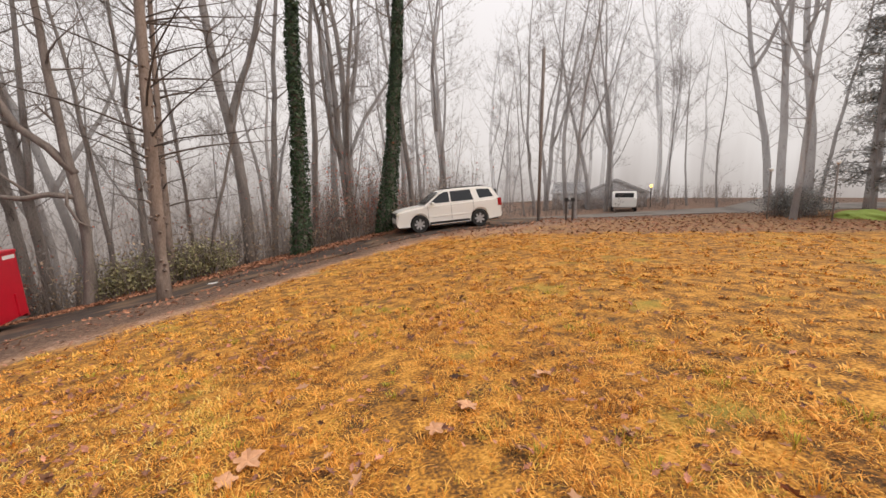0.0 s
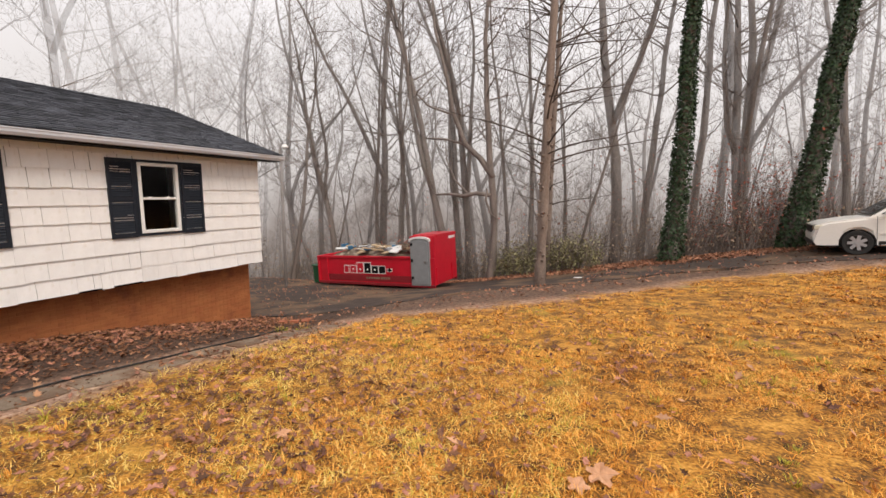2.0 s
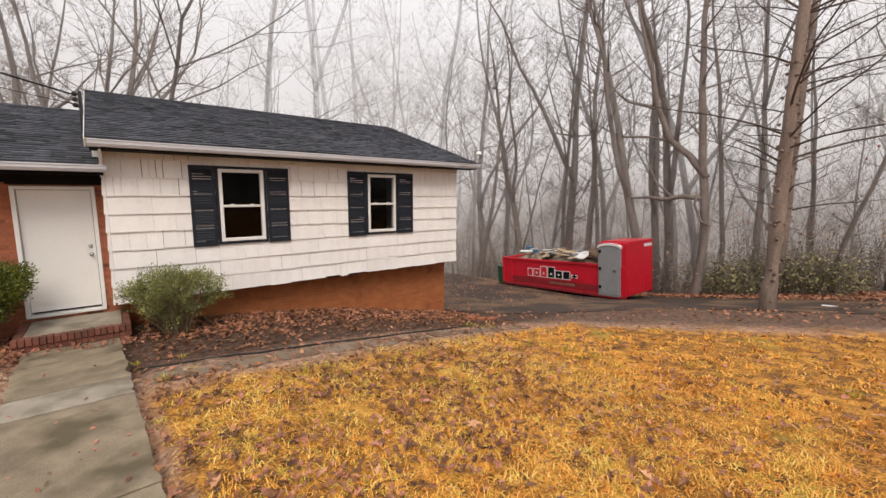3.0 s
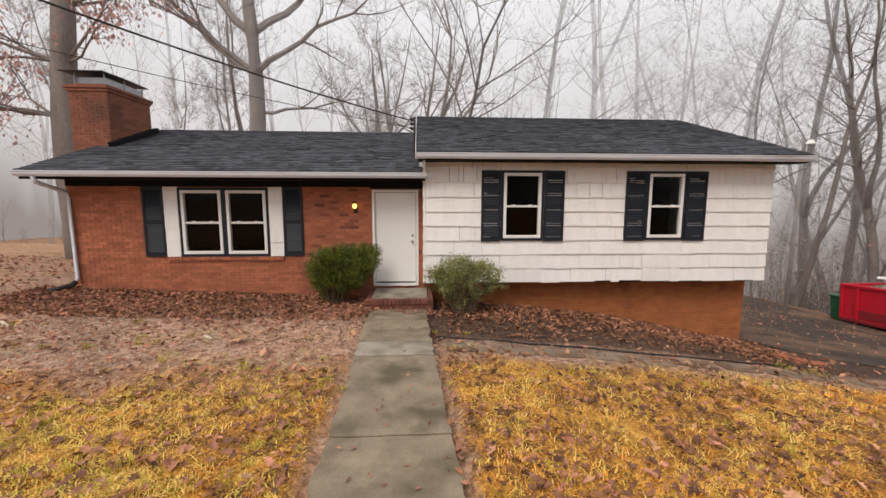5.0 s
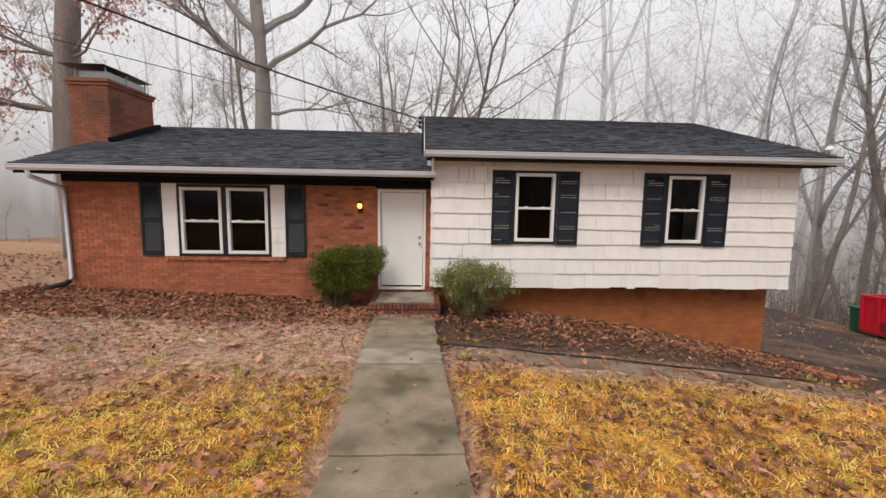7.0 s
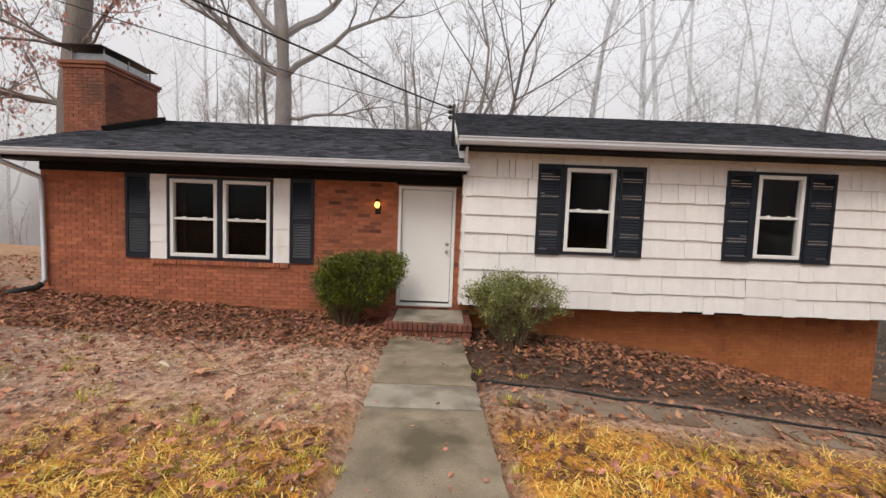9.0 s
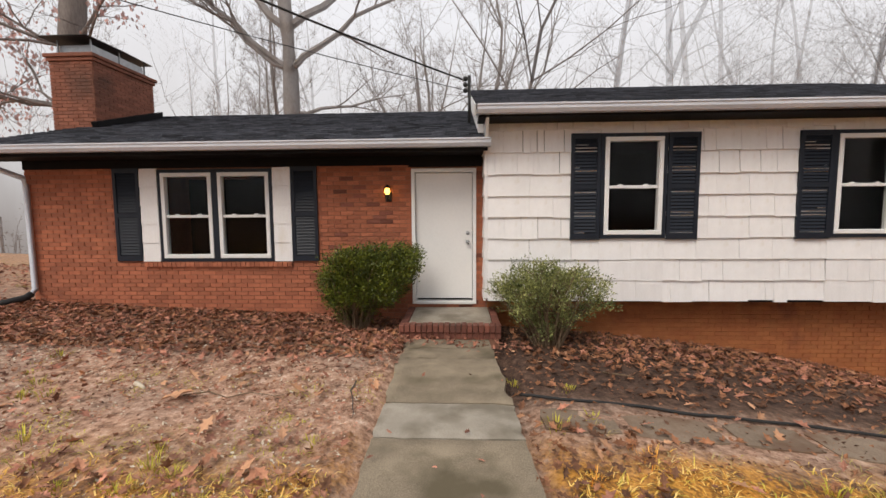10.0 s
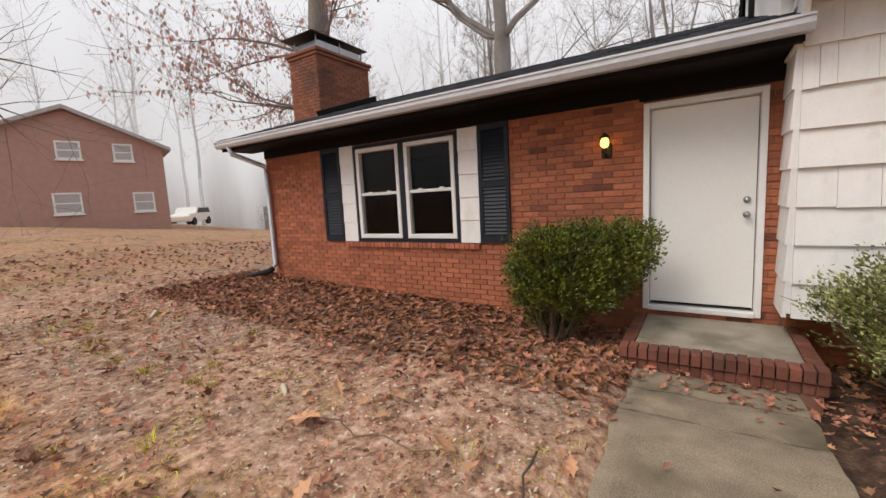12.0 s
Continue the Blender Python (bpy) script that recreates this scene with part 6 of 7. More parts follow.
nz = 0.15
nb = thing("neighbour_house", "two-storey red brick house on the rise, in mist", "house", Matrix.Translation((-11.94, -25.6, nz)) @ pose(0, 0, 0, 0, 0, 162.5))
part("wall", prism([(-3.8, -0.6), (3.7, -0.6), (3.7, 4.25), (0, 5.85), (-3.8, 4.25)], "y", 0.0, 9.0), M_BRICKHAZE, nb)
part("roof", prism([(-4.1, 4.10), (0, 5.90), (4.05, 4.10), (4.05, 4.26), (0, 6.07), (-4.1, 4.26)], "y", -0.35, 9.3), M_GREYHAZE, nb, "grey roof edge lightened for haze")
for a, b, c, d in ((-0.45, 0.47, 3.60, 4.45), (1.65, 2.45, 3.55, 4.40), (-0.80, 0.25, 1.05, 2.05), (2.2, 3.1, 1.02, 2.0)):
    far_window(a, b, c, d, nb)


def far_car(m, paint, label):
    t = thing("parked_car", label, "car", m)
    bm = prism([(-2.2, 0.35), (2.2, 0.35), (2.25, 0.75), (1.9, 0.95), (1.0, 1.0), (0.5, 1.5), (-1.6, 1.55), (-2.2, 1.0)], "y", -0.85, 0.85)
    bmesh.ops.bevel(bm, geom=bm.edges[:], offset=0.05, segments=2, affect="EDGES")
    part("body", bm, paint, t)
    part("side_window", prism([(0.75, 1.02), (0.40, 1.42), (-1.45, 1.45), (-1.7, 1.05)], "y", -0.866, 0.866), M_CARGLASS, t)
    part("rear_window", boxes((-2.13, -1.85, -0.65, 0.65, 1.08, 1.42)), M_CARGLASS, t)
    for x in (1.35, -1.35):
        for s in (-0.8, 0.8):
            bm = lathe([(0.2, -0.1), (0.33, -0.1), (0.33, 0.1), (0.2, 0.1)], 16)
            w = part("wheel", bm, M_RUBBER, t)
            w.location = (x, s, 0.33)


far_car(Matrix.Translation((-22.8, -37.4, ground_z(-22.8, -37.4))) @ pose(0, 0, 0, 0, 0, 40), M_CAR, "white car parked beside the neighbouring house")
far_car(Matrix.Translation((25.9, 24.9, ground_z(25.9, 24.9))) @ pose(0, 0, 0, 0, 0, 45), M_CAR, "pale van parked across the road")
# timber deck near the neighbour
deck = thing("timber_deck", "grey timber deck with railing in the mist", "deck", Matrix.Translation((-22.8, -25.2, ground_z(-22.8, -25.2))) @ pose(0, 0, 0, 0, 0, 60))
part("floor", boxes((-1.4, 1.4, -1, 1, 0.75, 0.85)), M_WOODHAZE, deck)
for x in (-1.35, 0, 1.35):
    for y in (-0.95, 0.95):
        part("post", boxes((x - 0.05, x + 0.05, y - 0.05, y + 0.05, -0.4, 1.75)), M_WOODHAZE, deck)
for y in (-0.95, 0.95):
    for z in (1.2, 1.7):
        part("rail", boxes((-1.4, 1.4, y - 0.03, y + 0.03, z, z + 0.07)), M_WOODHAZE, deck)

fh = thing("ranch_house", "low grey house with a gable across the road", "house", Matrix.Translation((28.6, 28.4, -0.55)) @ pose(0, 0, 0, 0, 0, -43.5))
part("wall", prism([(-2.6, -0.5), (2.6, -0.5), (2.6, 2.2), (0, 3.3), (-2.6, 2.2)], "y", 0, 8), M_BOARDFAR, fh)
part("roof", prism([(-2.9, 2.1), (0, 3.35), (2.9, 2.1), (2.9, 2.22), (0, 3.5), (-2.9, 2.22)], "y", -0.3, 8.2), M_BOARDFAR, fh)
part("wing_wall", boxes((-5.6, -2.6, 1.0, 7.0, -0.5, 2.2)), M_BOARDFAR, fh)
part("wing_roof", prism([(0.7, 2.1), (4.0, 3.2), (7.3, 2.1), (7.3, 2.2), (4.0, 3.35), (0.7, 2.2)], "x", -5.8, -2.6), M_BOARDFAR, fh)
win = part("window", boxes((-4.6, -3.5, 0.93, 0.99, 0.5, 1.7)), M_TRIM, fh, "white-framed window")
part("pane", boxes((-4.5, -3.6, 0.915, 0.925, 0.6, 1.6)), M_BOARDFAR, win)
porch = thing("porch_lamp", "lit lamp on the far house's corner post", "lamp", Matrix.Translation((30.4, 26.2, ground_z(30.4, 26.2))))
pipe("post", [(0, 0, -0.2), (0, 0, 1.75)], 0.05, M_DARKMETAL, porch)
bm = bmesh.new()
bmesh.ops.create_uvsphere(bm, u_segments=12, v_segments=8, radius=0.12, matrix=pose(0, 0, 1.85))
part("globe", bm, M_WARM, porch, smooth=True)

# pole and wires
px, py = 12.75, 18.0
pole = thing("utility_pole", "slim dark wooden utility pole by the drive's mouth", "pole", Matrix.Translation((px, py, ground_z(px, py))))
pipe("shaft", [(0, 0, -0.5), (0.03, -0.02, 4), (0.06, -0.05, 8.5)], 0.085, M_BARK, pole, 10)
mx, my = 14.1, 17.2
mail = thing("mailbox", "pair of dark mailboxes on posts by the road", "mailbox", Matrix.Translation((mx, my, ground_z(mx, my))) @ pose(0, 0, 0, 0, 0, -40))
for s in (-0.16, 0.16):
    part("post", boxes((s - 0.05, s + 0.05, -0.05, 0.05, -0.2, 0.95)), M_TWIGDARK, mail)
    bm = bmesh.new()
    bmesh.ops.create_cone(bm, cap_ends=True, segments=16, radius1=0.11, radius2=0.11, depth=0.48, matrix=pose(s, 0, 1.07, 90, 0, 0))
    part("box", bm, M_DARKMETAL, mail)


def cable(a, b, sag, r, label):
    a, b = Vector(a), Vector(b)
    pts = []
    for i in range(25):
        u = i / 24
        p = a.lerp(b, u)
        p.z -= sag * 4 * u * (1 - u)
        pts.append(p)
    tagged(pipe("power_cable", pts, r, M_RUBBER, sides=5), label, "cable", "service cables")


cable((-10.55, -0.1, 3.47), (0.8, -13.2, 6.9), 0.55, 0.016, "twisted black service cable to the house")
cable((-10.55, -0.1, 3.30), (-2.0, -14.2, 5.6), 0.35, 0.007, "thin wire strung to the house")
# yard light on its pole past the house corner
yl = thing("yard_light", "white yard light on a slim wooden pole", "lamp", Matrix.Translation((-14.8, 14.05, ground_z(-14.8, 14.05))))
YH = 3.62 - ground_z(-14.8, 14.05)
pipe("pole", [(0, 0, -0.3), (0, 0, YH + 0.1)], 0.07, M_WOODHAZE, yl, 10)
bm = bmesh.new()
bmesh.ops.create_cone(bm, cap_ends=True, segments=18, radius1=0.15, radius2=0.08, depth=0.13, matrix=pose(0.25, 0, YH))
part("shade", bm, M_TRIM, yl, "white bell shade")
pipe("arm", [(0, 0, YH - 0.1), (0.25, 0, YH + 0.12)], 0.02, M_STEEL, yl)
# bracket off the siding's corner
br = pipe("corner_rod", [(-9.06, 7.84, 1.96), (-8.62, 8.17, 2.30)], 0.012, M_STEEL, house, 6, "thin metal rod at the corner")

# roadside lamps and the lime-green mound
for x, y, z in ((23.5, 13.2, 2.75), (24.6, 11.0, 3.0)):
    g = ground_z(x, y)
    lp = thing("lamp_post", "slim dark lamp post with pale globe", "lamp", Matrix.Translation((x, y, g)), "roadside lamps")
    pipe("post", [(0, 0, -0.2), (0, 0, z - g - 0.1)], 0.04, M_BARKOAK, lp)
    bm = bmesh.new()
    bmesh.ops.create_uvsphere(bm, u_segments=12, v_segments=8, radius=0.11, matrix=pose(0, 0, z - g))
    part("globe", bm, M_TRIM, lp, smooth=True)
mx, my = 27.6, 11.0
bm = bmesh.new()
bmesh.ops.create_icosphere(bm, subdivisions=4, radius=1.0)
for q in bm.verts:
    k = 1 + 0.25 * noise.noise(q.co * 2.2)
    q.co = Vector((q.co.x * 0.7 * k, q.co.y * 1.3 * k, max(q.co.z, -0.2) * 0.42 * k))
mound = part("moss_mound", bm, M_LIME)
mound.location = (mx, my, ground_z(mx, my) + 0.02)
tagged(mound, "low lime-green mossy mound beside the road", "mound")


# ---- undergrowth ----
def brush(name, spots, leaf, label, seed, tall=(0.6, 2.2), leaves=10):
    """Thin upright stems with a few leaves, too many to count."""
    rnd = random.Random(seed)
    v, f, lv, lf = [], [], [], []
    for x, y in spots:
        z = ground_z(x, y) - 0.05
        for _ in range(rnd.randint(2, 5)):
            h = rnd.uniform(*tall)
            p = Vector((x + rnd.uniform(-0.3, 0.3), y + rnd.uniform(-0.3, 0.3), z))
            tip = p + Vector((rnd.uniform(-0.5, 0.5) * h * 0.6, rnd.uniform(-0.5, 0.5) * h * 0.6, h))
            m = p.lerp(tip, 0.5) + Vector((rnd.uniform(-0.12, 0.12), rnd.uniform(-0.12, 0.12), 0.1))
            tube(v, f, [p, m, tip], [0.012, 0.009, 0.004], 3, cap=False)
            for _ in range(4):
                q = m.lerp(tip, rnd.random())
                e = q + Vector((rnd.uniform(-0.5, 0.5), rnd.uniform(-0.5, 0.5), rnd.uniform(0, 0.5))) * h * 0.4
                tube(v, f, [q, e], [0.006, 0.003], 3, cap=False)
            for _ in range(leaves):
                q = p.lerp(tip, rnd.uniform(0.25, 1)) + Vector((rnd.uniform(-0.3, 0.3), rnd.uniform(-0.3, 0.3), rnd.uniform(-0.15, 0.2)))
                a = Vector((rnd.uniform(-1, 1), rnd.uniform(-1, 1), rnd.uniform(-1, 1))).normalized() * rnd.uniform(0.03, 0.075)
                b = a.cross(Vector((rnd.uniform(-1, 1), rnd.uniform(-1, 1), 1))).normalized() * a.length * 0.6
                k = len(lv)
                lv += [q - a, q + b, q + a, q - b]
                lf.append((k, k + 1, k + 2, k + 3))
    ob = raw(name, v, f, M_BRUSHSTEM)
    tagged(ob, label, "undergrowth", kind="stuff")
    raw("brush_leaves", lv, lf, leaf, ob)


def past_drive(x, y):
    return y > drive_edges(x)[1] + 0.7


brush("undergrowth", scatter(420, 51, (-22, 9), (18, 27), past_drive, 0.4), M_SCRUB, "dry brown brush along the wood's edge", 1, (0.6, 2.6), 9)
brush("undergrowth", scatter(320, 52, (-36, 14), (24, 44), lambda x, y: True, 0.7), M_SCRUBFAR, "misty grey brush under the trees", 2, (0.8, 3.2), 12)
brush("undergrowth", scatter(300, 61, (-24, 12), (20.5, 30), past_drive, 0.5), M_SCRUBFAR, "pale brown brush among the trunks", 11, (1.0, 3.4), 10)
brush("saplings", scatter(130, 62, (-22, 12), (19.5, 30), past_drive, 0.7), M_REDLEAF, "thin bare saplings in the wood", 12, (2.8, 6.5), 3)
brush("undergrowth", scatter(90, 53, (-6.5, -2.0), (18.6, 20.4), past_drive, 0.2), M_SCRUBGREEN, "low olive-green brush on the bank", 3, (0.5, 1.7), 26)
brush("undergrowth", scatter(60, 54, (-13, -9.5), (19.6, 22), past_drive, 0.3), M_REDLEAF, "rust-leaved saplings behind the dumpster", 4, (1.2, 3.2), 14)
brush("undergrowth", scatter(40, 55, (1.5, 6.5), (20, 22), past_drive, 0.3), M_REDLEAF, "rust-leaved saplings between the ivy trees", 5, (1.5, 4.5), 12)
brush("undergrowth", scatter(160, 56, (-34, -18), (6, 24), lambda x, y: not (-26 < x < -16 and 8 < y < 19.5), 0.6), M_SCRUB, "dry brush past the parking place", 6, (0.6, 2.4), 10)
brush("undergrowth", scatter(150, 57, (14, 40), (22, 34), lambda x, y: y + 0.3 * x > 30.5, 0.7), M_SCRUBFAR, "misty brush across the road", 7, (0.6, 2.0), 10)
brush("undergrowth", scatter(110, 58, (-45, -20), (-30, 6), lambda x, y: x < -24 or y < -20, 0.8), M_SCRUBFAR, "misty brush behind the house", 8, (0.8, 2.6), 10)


brush("undergrowth", scatter(150, 64, (-32, -17), (9, 22), lambda x, y: not (-26 < x < -16 and 8 < y < 19.5), 0.5), M_SCRUB, "tall dry saplings past the parking place", 14, (1.8, 4.5), 6)
brush("hedge", scatter(60, 63, (25.2, 27.6), (12.6, 14.4), lambda x, y: True, 0.2), M_CONIFERFAR, "ragged dark hedge beside the gravel lane", 13, (0.8, 1.7), 40)


# ---- grass, leaves and sticks ----
def on_lawn(x, y):
    a, b = walk_y(x)
    n, f2 = drive_edges(x)
    if a - 0.0 < y < b + 0.0 and x > -8.5:
        return False
    if x < -9.6 and y > -8.2:
        return False
    return y < n - 0.05


class Chart:
    """Heights and bareness of the ground on a fine net, read between its knots."""
    x0, y0, step, nx, ny = -17.0, -18.5, 0.2, 200, 195

    def __init__(self):
        xs = [self.x0 + i * self.step for i in range(self.nx)]
        ys = [self.y0 + j * self.step for j in range(self.ny)]
        self.z = np.array([[ground_z(x, y) + 0.03 * noise.noise(Vector((x * 1.3, y * 1.3, 7.0))) for y in ys] for x in xs])
        self.bare = np.array([[dirt_at(x, y) if on_lawn(x, y) else 2.0 for y in ys] for x in xs])
        self.clump = np.array([[noise.noise(Vector((x * 1.7, y * 1.7, 5))) + 0.8 * noise.noise(Vector((x * 0.55, y * 0.55, 8))) for y in ys] for x in xs])

    def read(self, net, x, y):
        u, w = (x - self.x0) / self.step, (y - self.y0) / self.step
        i, j = np.clip(u.astype(int), 0, self.nx - 2), np.clip(w.astype(int), 0, self.ny - 2)
        a, b = np.clip(u - i, 0, 1), np.clip(w - j, 0, 1)
        return (net[i, j] * (1 - a) + net[i + 1, j] * a) * (1 - b) + (net[i, j + 1] * (1 - a) + net[i + 1, j + 1] * a) * b


chart = Chart()


def blades(seed, xr, yr, count, hgt, wid, bare=0.0, material=None, label="short golden dormant grass on the lawn", tuft=14, patchy=-0.75):
    """Matted tufts of short dry blades, most of them lying over."""
    g = np.random.default_rng(seed)
    tx, ty = g.uniform(*xr, count // tuft), g.uniform(*yr, count // tuft)
    d = chart.read(chart.bare, tx, ty)
    lush = chart.read(chart.clump, tx, ty)
    keep = (g.random(len(tx)) > d * 1.7 - 0.08 - bare * 1.5) & (lush > g.uniform(patchy, patchy + 0.8, len(tx))) & (d < 1.3)
    wa, wb = -0.31 + 0.036 * (tx + 8.0) - 0.56, -0.31 + 0.036 * (tx + 8.0) + 0.555
    keep &= ~((ty > wa - 0.03) & (ty < wb + 0.03) & (tx > -8.5))
    tx, ty = tx[keep], ty[keep]
    sway = np.repeat(g.uniform(0, 6.28, len(tx)), tuft)
    big = np.repeat(g.uniform(0.5, 1.6, len(tx)), tuft)
    n = len(tx) * tuft
    x, y = np.repeat(tx, tuft) + g.normal(0, 0.05, n), np.repeat(ty, tuft) + g.normal(0, 0.05, n)
    z = chart.read(chart.z, x, y) - 0.008
    turn = sway + g.normal(0, 1.1, n)
    h = hgt * big * g.uniform(0.35, 1.2, n)
    lean = h * g.uniform(0.7, 3.0, n)
    w = wid * g.uniform(0.6, 1.35, n)
    ox, oy = np.cos(turn), np.sin(turn)
    pts = np.empty((n, 5, 3))
    pts[:, 0] = np.stack([x - oy * w, y + ox * w, z], 1)
    pts[:, 1] = np.stack([x + oy * w, y - ox * w, z], 1)
    pts[:, 2] = np.stack([x + ox * lean * 0.45 + oy * w * 0.8, y + oy * lean * 0.45 - ox * w * 0.8, z + h * 0.75], 1)
    pts[:, 3] = np.stack([x + ox * lean * 0.45 - oy * w * 0.8, y + oy * lean * 0.45 + ox * w * 0.8, z + h * 0.75], 1)
    pts[:, 4] = np.stack([x + ox * lean, y + oy * lean, z + h * g.uniform(0.5, 1.0, n)], 1)
    f = []
    for q in range(0, 5 * n, 5):
        f += [(q, q + 1, q + 2, q + 3), (q + 3, q + 2, q + 4)]
    return tagged(raw("grass", pts.reshape(-1, 3).tolist(), f, material or M_GRASS), label, "grass", kind="stuff")


blades(1, (-3.6, 4.0), (0.2, 6.5), 95000, 0.040, 0.0040)
blades(8, (-6.6, -0.6), (-6.5, 5.5), 90000, 0.038, 0.0040, 0.12, M_OLIVE, "olive-tan dormant grass near the front walk")
blades(2, (-8, 9), (5.5, 15.6), 72000, 0.042, 0.0085)
blades(10, (-5.2, -0.4), (-6.5, -0.9), 46000, 0.038, 0.0042, 0.10, M_OLIVE, "yellow-tan dormant grass before the brick wing")
blades(3, (-8, 4), (-11, -4), 20000, 0.042, 0.004, 0.0, M_OLIVE, "olive-tan dormant grass of the side lawn")
blades(4, (3.5, 18), (-2, 18), 62000, 0.045, 0.011)
blades(5, (-9, -5), (-7, -0.9), 12000, 0.024, 0.0025, 0.50, M_STRAW, "thin pale straw on bare earth")
blades(6, (-16, -5), (-18, -7), 26000, 0.035, 0.005, 0.5, M_STRAW, "thin pale straw on the side lawn")
blades(9, (-7.4, -4.4), (-7.5, -0.95), 30000, 0.022, 0.0030, 0.9, M_GREENGRASS, "patches of yellow-green moss and grass on bare earth", patchy=0.05)
blades(7, (-6.6, -5.4), (0.4, 8), 5000, 0.030, 0.0025, 0.5, M_STRAW, "thin pale straw between the flagstones")


def tufts(seed, spots, label, material):
    """Taller clumps that stand out of the short turf."""
    rnd = random.Random(seed)
    v, f = [], []
    for x, y in spots:
        z = ground_z(x, y) - 0.005
        big = rnd.uniform(0.6, 1.4)
        for _ in range(34):
            w = rnd.uniform(0, 6.28)
            ox, oy = math.cos(w), math.sin(w)
            r = rnd.random() * 0.10 * big
            h = rnd.uniform(0.025, 0.07) * big
            bx, by, wd, ln = x + ox * r, y + oy * r, rnd.uniform(0.002, 0.004), rnd.uniform(0.3, 1.0) * h
            q = len(v)
            v += [(bx - oy * wd, by + ox * wd, z), (bx + oy * wd, by - ox * wd, z), (bx + ox * ln * 0.4 + oy * wd, by + oy * ln * 0.4 - ox * wd, z + h * 0.7), (bx + ox * ln * 0.4 - oy * wd, by + oy * ln * 0.4 + ox * wd, z + h * 0.7), (bx + ox * ln, by + oy * ln, z + h)]
            f += [(q, q + 1, q + 2, q + 3), (q + 3, q + 2, q + 4)]
    tagged(raw("grass_tufts", v, f, material), label, "grass", kind="stuff")


lawn_spot = lambda x, y: on_lawn(x, y) and dirt_at(x, y) < 0.5 and noise.noise(Vector((x * 0.8, y * 0.8, 11))) > -0.1
tufts(1, scatter(420, 91, (-6.5, 5), (-6, 9), lawn_spot, 0.12), "clumps of longer golden grass", M_GRASS)
tufts(2, scatter(230, 92, (-7, 5), (-8, 8), lambda x, y: on_lawn(x, y) and noise.noise(Vector((x * 0.7, y * 0.7, 21))) > 0.12, 0.12), "clumps of yellow-green grass", M_GREENGRASS)
tufts(4, scatter(150, 94, (-6.0, -1.5), (-7, -0.9), lambda x, y: on_lawn(x, y) and dirt_at(x, y) < 0.75, 0.1), "yellow-green grass clumps beside the walk", M_GREENGRASS)
tufts(3, scatter(10, 93, (-7.5, -5.2), (-6.5, -0.85), on_lawn, 0.3), "few green weeds on bare earth", M_GREENGRASS)


def leaf_heap(seed, count, spot, size, material, label, lift=0.012):
    """Dry curled leaves lying every way; spot(rnd) gives a place or None."""
    rnd = random.Random(seed)
    v, f = [], []
    while count:
        count -= 1
        s0 = spot(rnd)
        if s0 is None:
            continue
        x, y = s0
        s = rnd.uniform(*size)
        m = Matrix.Translation((x, y, ground_z(x, y) + lift + rnd.random() * 0.02)) @ pose(0, 0, 0, rnd.gauss(0, 22), rnd.gauss(0, 22), rnd.uniform(0, 360))
        curl = rnd.uniform(0.1, 0.6)
        q = len(v)
        if s < 0.03:
            v += [m @ Vector((a * s, b * s, s * curl * abs(b))) for a, b in ((-1, 0), (0.1, 0.6), (1, 0.1), (0.0, -0.55))]
            f += [(q, q + 1, q + 2), (q, q + 2, q + 3)]
            continue
        outline = ((-1, 0), (-0.45, 0.22), (-0.3, 0.55), (0.0, 0.28), (0.25, 0.62), (0.45, 0.25), (1, 0.05), (0.45, -0.25), (0.2, -0.6), (0.0, -0.26), (-0.35, -0.5), (-0.45, -0.2))
        v.append(m @ Vector((0, 0, 0)))
        for a, b in outline:
            v.append(m @ Vector((a * s, b * s, s * curl * (abs(b) * 1.3 + a * a * 0.35))))
        f += [(q, q + 1 + i, q + 1 + (i + 1) % 12) for i in range(12)]
    return tagged(raw("fallen_leaves", v, f, material), label, "leaves", kind="stuff")


def zone(xr, yr, test=None):
    def pick(rnd):
        x, y = rnd.uniform(*xr), rnd.uniform(*yr)
        return (x, y) if test is None or test(x, y, rnd) else None
    return pick


def off_walk(x, y):
    a, b = walk_y(x)
    return not (a < y < b and x > -8.45)


leaf_heap(1, 5600, zone((-9.45, -6.4), (-7.8, -0.75), lambda x, y, r: off_walk(x, y) and r.random() < smooth01(-6.7, -8.3, x + 0.8 * noise.noise(Vector((x * 0.9, y * 0.9, 61)))) ** 1.3), (0.025, 0.065), M_LEAF, "brown oak leaves heaped along the brick wall")
leaf_heap(21, 4200, zone((-9.48, -7.5), (-7.8, -0.75), lambda x, y, r: off_walk(x, y)), (0.025, 0.065), M_LEAFDARK, "dark leaves at the foot of the brick wall")
leaf_heap(2, 1500, zone((-9.45, -6.9), (1.2, 8.0), lambda x, y, r: r.random() < smooth01(-7.0, -8.6, x) * (0.35 + 0.65 * smooth01(0.9, 2.4, y))), (0.03, 0.075), M_LEAF, "brown leaves heaped in the bed by the basement")
leaf_heap(22, 3600, zone((-9.45, -6.8), (0.6, 8.0), lambda x, y, r: r.random() < 0.25 + smooth01(-7.0, -8.6, x)), (0.025, 0.07), M_LEAFDARK, "dark leaves heaped in the bed by the basement")
leaf_heap(24, 1300, zone((-5.4, -1.2), (-7.5, -0.9), lambda x, y, r: noise.noise(Vector((x * 0.8, y * 0.8, 41))) > -0.15), (0.02, 0.06), M_LEAFDARK, "brown leaf litter in the grass before the brick wing", 0.028)
leaf_heap(25, 900, zone((-5.8, -2.0), (-7.5, -0.9)), (0.03, 0.065), M_LEAFRUST, "reddish leaves in the grass before the brick wing", 0.03)
